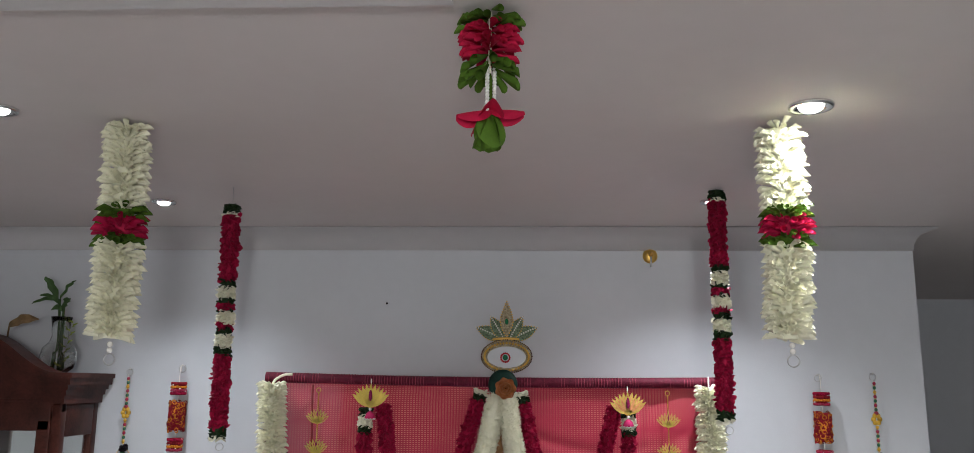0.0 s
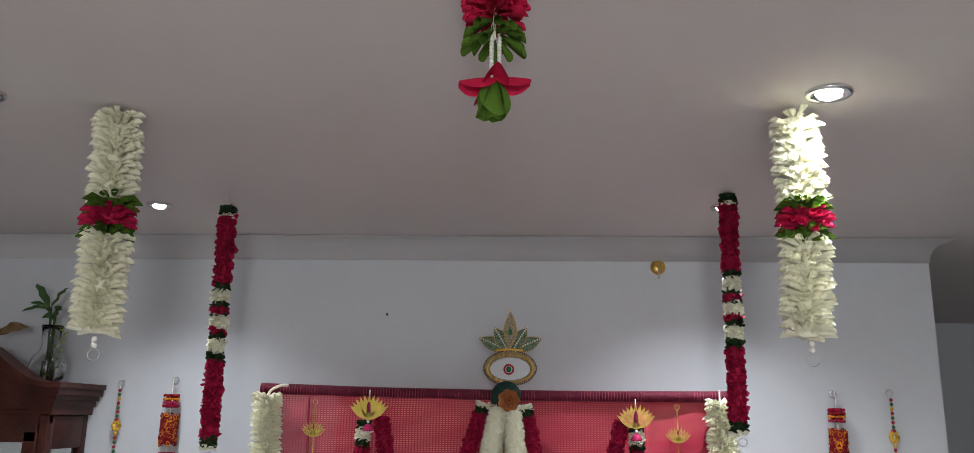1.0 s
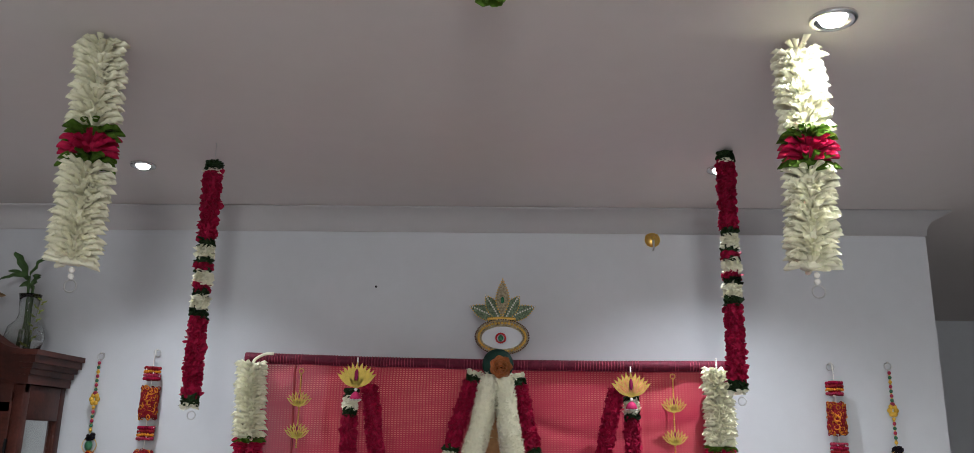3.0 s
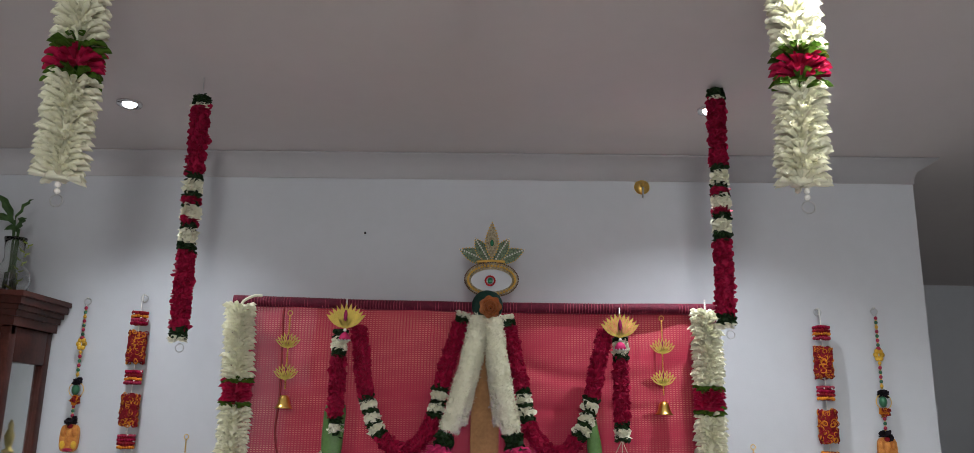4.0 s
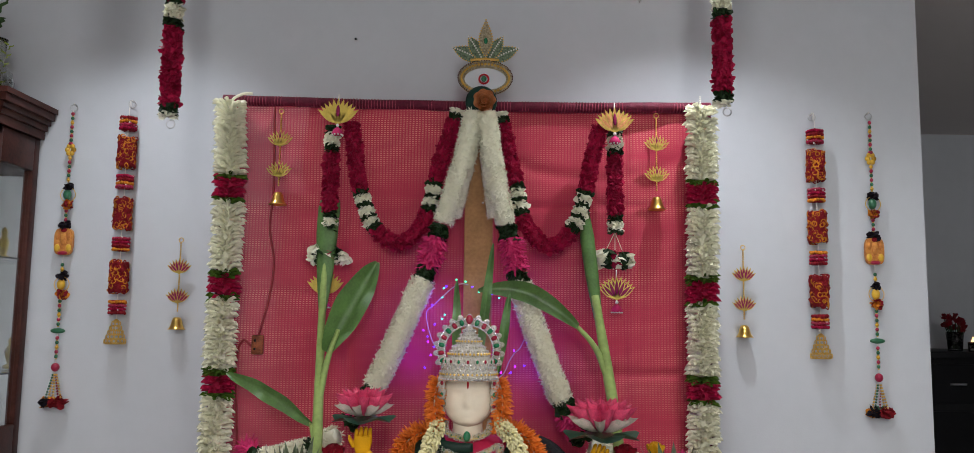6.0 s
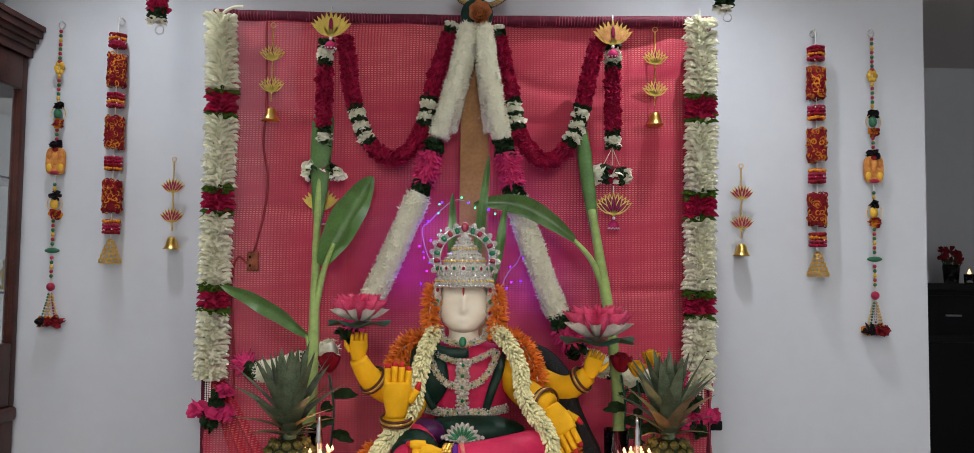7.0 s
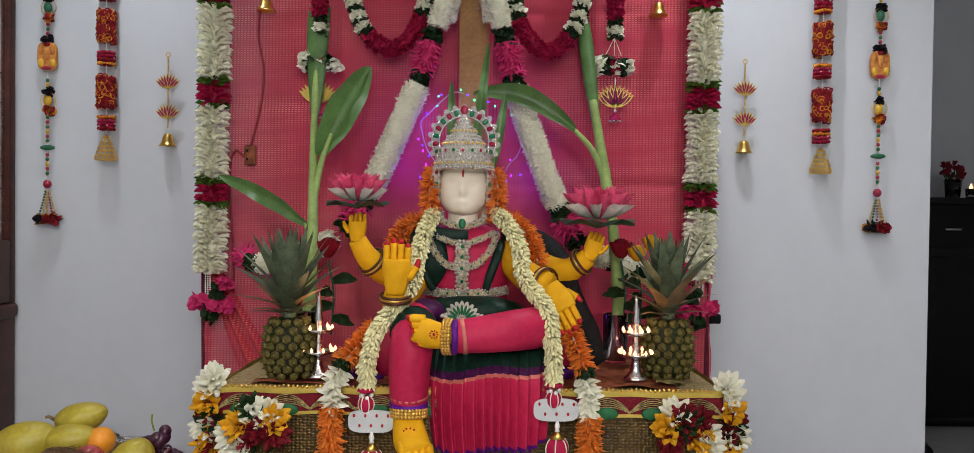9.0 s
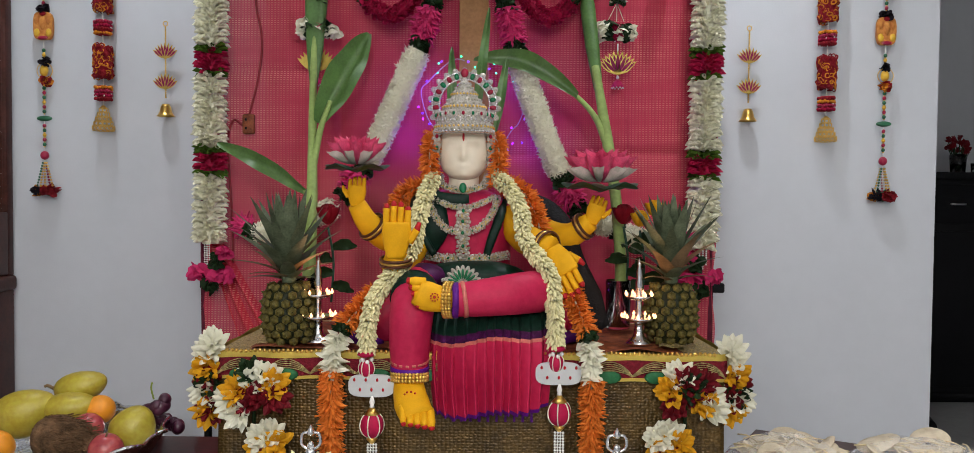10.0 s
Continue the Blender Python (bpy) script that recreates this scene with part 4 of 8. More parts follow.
    for q in range(len(pf)):
        j = q // nu
        rows[0 if j < cut[0] else 1 if j < cut[1] else 2 if j < cut[2] else 3 if j < cut[3] else 4].append(pf[q])
    for fs, k in zip(rows, ("sareegreen", "sareeplum", "sareegold", "sareepink", "sareepurple")):
        add((pv, fs), k)
    uv, uf = sheet(lambda u, s: (0.085 + (u - 0.5) * 0.17, -0.868 - 0.008 * math.sin(u * 60), 0.64 - 0.046 * s), 60, 3)
    add((uv, uf), "sareepurple")
    # feet
    add(tube([(0.0, -0.912, 0.846), (-0.020, -0.920, 0.850), (-0.045, -0.926, 0.856), (-0.066, -0.930, 0.866)], [0.022, 0.026, 0.030, 0.026], 14, 14, 0.75), "turmeric")
    for k in range(5):
        r_ = 0.0095 - 0.0007 * k
        c_ = (-0.070 + 0.0045 * k, -0.934, 0.886 - 0.0125 * k)
        add(tube([(c_[0] + 0.02, c_[1] + 0.006, c_[2] - 0.002), c_, (c_[0] - 0.010, c_[1], c_[2] + 0.001)], [r_, r_, r_ * 0.7], 10, 8), "turmeric")
        add(ball((c_[0] - 0.0115, c_[1] - 0.001, c_[2] + 0.001), (0.0055, r_ * 0.75, r_ * 0.75), 10, 7), "nail_red")
    for k in range(9):
        a_ = 2 * math.pi * k / 9
        add(ball((-0.030 + 0.0075 * math.cos(a_), -0.9500, 0.857 + 0.0075 * math.sin(a_)), (0.0018, 0.0012, 0.0018), 6, 4), "nail_red")
        add(ball((-0.076 + 0.012 * math.cos(a_), -0.9525 - 0.008 * math.sin(a_) + 0.010, 0.662 + 0.010 * math.sin(a_)), (0.0022, 0.003, 0.0022), 6, 4), "nail_red")
    add(ball((-0.030, -0.9495, 0.857), (0.003, 0.0016, 0.003), 8, 5), "nail_red")
    add(tube([(-0.083, -0.893, 0.700), (-0.083, -0.905, 0.672), (-0.074, -0.935, 0.645), (-0.060, -0.962, 0.625)], [0.029, 0.031, 0.035, 0.033], 16, 16, 0.72), "turmeric")
    for k in range(5):
        r_ = 0.0068 + 0.0006 * k
        c_ = (-0.088 + 0.0135 * k, -0.974 + 0.001 * k, 0.629 - 0.0022 * k)
        add(tube([(c_[0] - 0.004, c_[1] + 0.022, c_[2] + 0.016), c_, (c_[0] + 0.002, c_[1] - 0.008, c_[2] - 0.010)], [r_, r_, r_ * 0.75], 10, 8), "turmeric")
        add(ball((c_[0] + 0.0024, c_[1] - 0.0085, c_[2] - 0.0110), (r_ * 0.75, 0.005, 0.0055), 10, 7), "nail_red")
    # arms
    def arm(pts, rs):
        add(tube(pts, rs, 14, 22), "turmeric")
    arm([(-0.075, -0.64, 1.01), (-0.120, -0.66, 0.965), (-0.155, -0.70, 0.962), (-0.190, -0.735, 0.992), (-0.214, -0.75, 1.035)], [0.034, 0.034, 0.032, 0.026, 0.020])
    arm([(-0.070, -0.68, 0.99), (-0.100, -0.74, 0.93), (-0.118, -0.82, 0.905), (-0.116, -0.848, 0.935)], [0.034, 0.034, 0.032, 0.022])
    arm([(0.110, -0.66, 1.01), (0.150, -0.70, 0.965), (0.170, -0.76, 0.955), (0.205, -0.80, 0.945)], [0.034, 0.034, 0.032, 0.026])
    arm([(0.125, -0.62, 1.01), (0.195, -0.63, 0.975), (0.250, -0.68, 0.965), (0.300, -0.71, 1.000)], [0.034, 0.034, 0.030, 0.021])

    def palm(base, d, side, nrm, ln, wd, fingers, spread=0.0, tip="nail_red"):
        """A stuffed flat hand: palm and four fingers in one direction, a thumb to one side."""
        b, d, side, nrm = (np.array(q, dtype=float) for q in (base, d, side, nrm))
        d, side, nrm = (q / np.linalg.norm(q) for q in (d, side, nrm))
        p = np.array([[0, 0, 0], [0.35, 0, 0], [0.7, 0, 0], [1, 0, 0]])
        v, f = tube([tuple(b + d * ln * q[0]) for q in p], [wd * 0.30, wd * 0.42, wd * 0.5, wd * 0.46], 14, 12)
        c = b[None, :] + ((v - b) @ d)[:, None] * d
        off = v - c
        add((c + (off @ side)[:, None] * side + (off @ nrm)[:, None] * nrm * 0.55, f), "turmeric")
        for k in range(4):
            o = (k - 1.5) * wd * 0.235
            st = b + d * ln * 0.92 + side * o
            fd = d + side * spread * (k - 1.5) * 0.1
            fl = fingers * (1.0, 1.12, 1.08, 0.88)[k]
            add(tube([tuple(st), tuple(st + fd * fl * 0.84)], [wd * 0.118, wd * 0.105], 8, 5), "turmeric")
            add(tube([tuple(st + fd * fl * 0.83), tuple(st + fd * fl * 0.97), tuple(st + fd * fl * 1.06)], [wd * 0.105, wd * 0.09, wd * 0.03], 8, 6), tip)
        ts = b + d * ln * 0.45 + side * wd * 0.42
        add(tube([tuple(ts), tuple(ts + d * ln * 0.35 + side * wd * 0.25)], [wd * 0.14, wd * 0.12], 8, 6), "turmeric")
        add(tube([tuple(ts + d * ln * 0.33 + side * wd * 0.24), tuple(ts + d * ln * 0.55 + side * wd * 0.32)], [wd * 0.118, wd * 0.06], 8, 6), tip)

    palm((-0.116, -0.858, 0.925), (0.04, -0.10, 1), (1, 0, 0), (0, -1, 0), 0.075, 0.062, 0.042)
    palm((0.205, -0.815, 0.945), (0.40, -0.42, -0.75), (0.75, 0.0, 0.4), (0.2, -0.8, 0.5), 0.065, 0.060, 0.050)
    palm((-0.214, -0.752, 1.030), (0.05, -0.1, 1), (-1, 0, 0), (0, -1, 0), 0.045, 0.042, 0.020, tip="turmeric")
    palm((0.300, -0.712, 0.995), (0.35, 0, 1), (1, 0, -0.3), (0, -1, 0), 0.045, 0.042, 0.020, tip="turmeric")
    return join(*gs, mats=ms)


ix, iy, iz = 0.017, -0.68, 0.738
ig = idol_mesh()
solid("seated_idol", (ig[0] - np.array((ix, iy, iz)), ig[1], ig[2]), [M[k] for k in PALETTE], "seated cloth idol in pink silk saree with yellow limbs", "idol", at=(ix, iy, iz))

# ---- crown ----
cr = thing("crown", "tall silver crown set with red and green stones on the idol", "crown", (0.016, -0.672, 1.195))
part("cap", lathe([(0.064, -0.002), (0.066, 0.004), (0.0655, 0.014), (0.061, 0.030), (0.053, 0.044), (0.047, 0.054), (0.048, 0.060), (0.042, 0.066), (0.037, 0.076), (0.028, 0.082), (0.029, 0.088), (0.024, 0.093), (0.020, 0.100), (0.014, 0.106), (0.015, 0.110), (0.009, 0.117), (0.003, 0.126)], 40), M["stones"], cr, "embossed silver cap")
for z, r, n, s in ((0.002, 0.067, 44, 0.0042), (0.013, 0.067, 40, 0.0026), (0.058, 0.0485, 34, 0.003), (0.087, 0.0295, 24, 0.0026), (0.110, 0.0155, 14, 0.0022), (0.026, 0.063, 34, 0.0028)):
    part("bead_row", scatter(ball((0, 0, 0), (s, s, s), 8, 5), [np.array(Matrix.Translation((r * math.cos(2 * math.pi * k / n), r * math.sin(2 * math.pi * k / n), z))) for k in range(n)]), M["gold" if z in (0.058, 0.087, 0.013) else "silver"], cr)
cb_m = []
for row in range(12):
    zz = 0.007 + 0.0095 * row
    rr = float(np.interp(zz, [0, 0.014, 0.030, 0.044, 0.054, 0.066, 0.076, 0.082, 0.093, 0.100, 0.117], [0.066, 0.0658, 0.0612, 0.0532, 0.0475, 0.043, 0.0375, 0.029, 0.025, 0.021, 0.010]))
    nn = max(8, int(rr * 2 * math.pi / 0.0075))
    for k in range(nn):
        a = 2 * math.pi * (k + 0.5 * (row % 2)) / nn
        s_ = 0.0022 if (k + row) % 3 else 0.0034
        cb_m.append(np.array(Matrix.Translation((rr * math.cos(a), rr * math.sin(a), zz)) @ Matrix.Scale(s_, 4)))
part("cap_beading", scatter(ball((0, 0, 0), (1, 1, 1), 7, 5), cb_m), M["stones"], cr)
for k in range(9):
    a = radians(-90 + (k - 4) * 21)
    for z, r, mt, s in ((0.040, 0.0555, "stones", 0.009), (0.041, 0.0590, "gem_red" if k % 2 == 0 else "gem_green", 0.0045)):
        part("gem" if mt != "stones" else "setting", moved(ball((0, 0, 0), (s * 0.8, s * 0.45, s), 10, 6), pose(r * math.cos(a), r * math.sin(a), z, 0, 0, math.degrees(a) + 90)), M[mt], cr)
    part("swirl", ring((0, 0, 0), 0.0075, 0.0016, "y", 14, 5), M["silver"], cr).matrix_local = pose(0.0625 * math.cos(a + 0.18), 0.0625 * math.sin(a + 0.18), 0.028, 0, 0, math.degrees(a) + 100)
hz = 0.066
arc = [radians(-28 + 236 * k / 60) for k in range(61)]
outer = [(0.072 * math.cos(a), hz + 0.072 * math.sin(a)) for a in arc]
inner = [(0.057 * math.cos(a), hz + 0.057 * math.sin(a)) for a in reversed(arc)]
n = 61
hv = [(x, 0.010, z) for x, z in outer] + [(x, 0.010, z) for x, z in reversed(inner)]
hv += [(x, 0.015, z) for x, y_, z in hv]
hf = []
for k in range(n - 1):
    hf += [(k, k + 1, n + k + 1, n + k), (2 * n + k, 3 * n + k, 3 * n + k + 1, 2 * n + k + 1), (k, 2 * n + k, 2 * n + k + 1, k + 1), (n + k, n + k + 1, 3 * n + k + 1, 3 * n + k)]
halo = part("halo", (np.array(hv), hf), M["stones"], cr, "open silver halo ring")
part("halo_beading", scatter(ball((0, 0, 0), (0.0032, 0.0026, 0.0032), 8, 5), [np.array(Matrix.Translation((rr * math.cos(radians(-28 + 236 * k / 54)), 0.009, hz + rr * math.sin(radians(-28 + 236 * k / 54))))) for k in range(55) for rr in (0.0575, 0.0725)]), M["silver"], halo)
for k in range(15):
    a = radians(-22 + 224 * k / 14)
    top = k == 7
    q = pose(0.0650 * math.cos(a), 0.007, hz + (0.0650 + 0.006 * top) * math.sin(a), 0, 90 - math.degrees(a), 0)
    part("gem", moved(ball((0, 0, 0), (0.0058 * (1.5 if top else 1), 0.004, 0.0075 * (1.5 if top else 1)), 10, 6), q), M["gem_red" if k % 2 else "gem_green"], halo)
    part("petal_setting", moved(ball((0, 0, 0), (0.0075, 0.0025, 0.0105), 10, 6), pose(0.074 * math.cos(a), 0.0115, hz + 0.074 * math.sin(a), 0, 90 - math.degrees(a), 0)), M["stones"], halo)

# ---- jewellery ----
def studded(path, width, step, seed, drop=False):
    """A band of small faceted stones along a path."""
    rng = np.random.default_rng(seed)
    p = smooth_path(path, max(8, int(sum(np.linalg.norm(np.diff(np.array(path), axis=0), axis=1)) / step)))
    ms = []
    for i, c in enumerate(p):
        for k in range(9):
            a = 2 * math.pi * k / 9 + i
            s = width * (0.13 + 0.06 * rng.random())
            q = width * (0.50 if k % 3 else 0.58)
            ms.append(np.array(Matrix.Translation((c[0] + q * math.cos(a), c[1] - 0.0015 * rng.random(), c[2] + q * math.sin(a))) @ Matrix.Diagonal((s, s * 0.8, s, 1))))
        for k in range(5):
            a = 2 * math.pi * k / 5 + 0.5 * i
            s = width * (0.12 + 0.04 * rng.random())
            ms.append(np.array(Matrix.Translation((c[0] + width * 0.26 * math.cos(a), c[1] - 0.002, c[2] + width * 0.26 * math.sin(a))) @ Matrix.Diagonal((s, s, s, 1))))
    return scatter(ball((0, 0, 0), (1, 1, 1), 6, 4), ms), p


def jewel(name, label, path, width, step, gems=()):
    at = path[0]
    j = thing(name, label, "jewellery", at)
    loc = [tuple(np.array(q) - np.array(at)) for q in path]
    geo, p = studded(loc, width, step, len(path))
    part("stone_band", geo, M["stones"], j)
    part("setting", tube(loc, width * 0.34, 8, 40, 0.25), M["goldpaint"], j, "gold backing")
    for i in range(0, len(p), 2):
        part("gem", ball(tuple(p[i] + np.array((0, -0.003, 0))), (width * 0.16, width * 0.14, width * 0.18), 8, 6), M["gem_red" if i % 2 else "gem_green"], j)
    return j


ch = jewel("choker", "silver choker with dark round stones and a green centre", [(-0.036, -0.680, 1.098), (-0.028, -0.712, 1.078), (0.016, -0.722, 1.066), (0.060, -0.712, 1.078), (0.068, -0.680, 1.098)], 0.0125, 0.0085)
part("centre_stone", ball((0.052, -0.047, -0.026), (0.0085, 0.005, 0.0115), 12, 8), M["gem_green"], ch)
part("gold_drop", ball((0.052, -0.047, -0.046), (0.0065, 0.0065, 0.0065), 12, 8), M["gold"], ch)
jewel("necklace", "short silver necklace of flower clusters", [(-0.052, -0.722, 1.052), (-0.02, -0.737, 1.036), (0.018, -0.742, 1.028), (0.05, -0.737, 1.036), (0.085, -0.722, 1.052)], 0.0115, 0.0095)
jewel("necklace", "long silver necklace of flower clusters", [(-0.058, -0.722, 1.046), (-0.045, -0.740, 1.012), (-0.018, -0.748, 0.983), (0.016, -0.750, 0.976), (0.052, -0.748, 0.985), (0.080, -0.740, 1.015), (0.092, -0.722, 1.048)], 0.0135, 0.011)
jewel("pendant", "broad silver pendant chain set with red stones", [(0.018, -0.748, 1.022), (0.017, -0.750, 0.995), (0.017, -0.750, 0.965), (0.018, -0.748, 0.930)], 0.024, 0.013)
jewel("waist_belt", "broad silver waist belt with red stones", [(-0.066, -0.715, 0.922), (-0.03, -0.738, 0.919), (0.02, -0.744, 0.918), (0.07, -0.738, 0.919), (0.112, -0.712, 0.923)], 0.0165, 0.010)
lp = thing("lotus_brooch", "fan-shaped silver lotus brooch with green stones", "jewellery", (0.020, -0.806, 0.868))
for k in range(9):
    a = radians((k - 4) * 18)
    q = pose(0.022 * math.sin(a), 0, 0.022 * math.cos(a), 0, math.degrees(a), 0)
    part("brooch_petal", moved(ball((0, 0, 0), (0.0065, 0.003, 0.019), 10, 8), q), M["stones"], lp)
    part("green_stone", moved(ball((0, -0.003, 0), (0.003, 0.002, 0.011), 8, 6), q), M["gem_green"], lp)
part("base_row", scatter(ball((0, 0, 0), (0.005, 0.004, 0.005), 8, 5), [np.array(Matrix.Translation((-0.042 + 0.0085 * k, 0, -0.002 + 0.010 * abs(k - 5) / 5))) for k in range(11)]), M["stones"], lp)
for sx in (-1, 1):
    er = thing("earring", "long silver ear ornament with dark stones", "jewellery", (0.016 + sx * 0.060, -0.690, 1.165), "ear ornaments")
    part("ear_drop", join(*[ball((sx * 0.002 * (k % 2), 0, 0.03 - 0.014 * k), (0.0105, 0.005, 0.0095), 10, 6) for k in range(6)]), M["stones"], er)
    for k in range(3):
        part("gem", ball((0, -0.005, 0.022 - 0.026 * k), (0.004, 0.003, 0.005), 8, 6), M["gem_green" if k % 2 else "gem_red"], er)

for c, r, ax, w, mt, lab in (((-0.117, -0.842, 0.918), 0.026, (0, -0.2, 1), 0.010, "bangle", "stacked dark lacquer bangles"), ((-0.182, -0.727, 0.985), 0.026, (-0.6, -0.55, 0.65), 0.012, "bangle", "stacked dark lacquer bangles"),
                          ((0.196, -0.792, 0.947), 0.028, (0.6, -0.7, -0.15), 0.014, "bangle", "stacked dark lacquer bangles"), ((0.284, -0.699, 0.988), 0.023, (0.75, -0.45, 0.55), 0.010, "bangle", "stacked dark lacquer bangles"),
                          ((-0.004, -0.908, 0.847), 0.034, (1, -0.15, 0), 0.011, "gold", "gold beaded anklet"), ((-0.083, -0.893, 0.690), 0.036, (0, 0.1, 1), 0.012, "gold", "gold beaded anklet")):
    r += 0.006 * (mt != "gold")
    turn = Vector(ax).to_track_quat("Z", "Y").to_matrix().to_4x4()
    bg = thing("anklet" if mt == "gold" else "bangle", lab + " on the idol", "jewellery", c, "bangles")
    for k in (-1, 0, 1):
        if mt == "gold":
            part("bead_row", scatter(ball((0, 0, 0), (0.0042, 0.0042, 0.0042), 7, 5), [np.array(turn @ Matrix.Translation((r * math.cos(2 * math.pi * i / 30), r * math.sin(2 * math.pi * i / 30), k * 0.0065))) for i in range(30)]), M["gold"], bg)
        else:
            part("ring", moved(ring((0, 0, k * 0.0055), r, 0.0030, "z", 26, 6), turn), M["bangle" if k else "gold"], bg)

# ---- the idol's garlands ----
budL = [(-0.045, -0.690, 1.100), (-0.066, -0.748, 1.055), (-0.078, -0.792, 0.985), (-0.092, -0.830, 0.930), (-0.150, -0.868, 0.855), (-0.168, -0.892, 0.790), (-0.169, -0.898, 0.742)]
budR = [(0.085, -0.690, 1.100), (0.118, -0.745, 1.070), (0.142, -0.778, 1.020), (0.152, -0.815, 0.960), (0.195, -0.860, 0.900), (0.208, -0.885, 0.83), (0.211, -0.900, 0.757)]
for pts in (budL, budR):
    g = garland("bud_garland", pts, [(0.0, 1.0, "bud")], "thick garland of cream jasmine buds draped over the idol", 0.88, group="bud garlands")
    e = np.array(pts[-1]) - np.array(pts[0])
    part("red_cap", lathe([(0.006, 0), (0.017, -0.004), (0.019, -0.010), (0.012, -0.014)], 16), M["scarlet"], g).location = tuple(e + np.array((0, 0, 0.002)))
    part("pearl_row", scatter(ball((0, 0, 0), (0.0045, 0.0045, 0.0045), 8, 6), [np.array(Matrix.Translation((e[0] + 0.011 * math.cos(k), e[1] + 0.011 * math.sin(k), e[2] - 0.017 - 0.004 * (k % 2)))) for k in range(7)]), M["pearl"], g)
    rb = part("red_ball", ball(tuple(e + np.array((0, 0, -0.036))), (0.0155, 0.0155, 0.0185), 20, 12), M["scarlet"], g, "small red satin ball")
    for k in range(6):
        a = k * math.pi / 3
        part("white_stripe", tube([tuple(e + np.array((0.0160 * math.sin(b) * math.cos(a), 0.0160 * math.sin(b) * math.sin(a), -0.036 + 0.019 * math.cos(b)))) for b in (0.35, 0.9, 1.57, 2.2, 2.8)], 0.0013, 5, 12), M["jasmine"], rb)

for pts in ([(-0.052, -0.665, 1.195), (-0.060, -0.690, 1.150), (-0.056, -0.70, 1.085)], [(0.085, -0.665, 1.195), (0.095, -0.690, 1.150), (0.090, -0.70, 1.080)]):
    garland("orange_garland", pts, [(0, 1, "orange")], "orange marigold garland beside the idol's face", 0.86, group="orange garlands")
garland("orange_garland", [(-0.060, -0.655, 1.075), (-0.105, -0.66, 1.065), (-0.135, -0.675, 1.03), (-0.140, -0.69, 0.985)], [(0, 1, "orange")], "orange marigold garland over the idol's shoulder", 0.98, group="orange garlands")
garland("orange_garland", [(0.10, -0.655, 1.080), (0.145, -0.67, 1.068), (0.172, -0.69, 1.025), (0.186, -0.715, 0.985)], [(0, 1, "orange")], "orange marigold garland over the idol's shoulder", 0.98, group="orange garlands")
longs = [(0.13, "orange"), (0.02, "leaf_ruffle"), (0.085, "lily"), (0.27, "orange")]
garland("long_orange_garland", [(-0.158, -0.80, 0.850), (-0.195, -0.862, 0.815), (-0.228, -0.895, 0.765), (-0.238, -0.905, 0.70), (-0.239, -0.905, 0.60), (-0.239, -0.905, 0.46)], even_sections(longs), "orange marigold garland with white lilies over the altar edge", 0.95, group="long orange garlands")
garland("long_orange_garland", [(0.240, -0.83, 0.870), (0.258, -0.868, 0.825), (0.276, -0.895, 0.765), (0.282, -0.905, 0.70), (0.283, -0.905, 0.60), (0.283, -0.905, 0.46)], even_sections(longs), "orange marigold garland with white lilies over the altar edge", 0.95, group="long orange garlands")

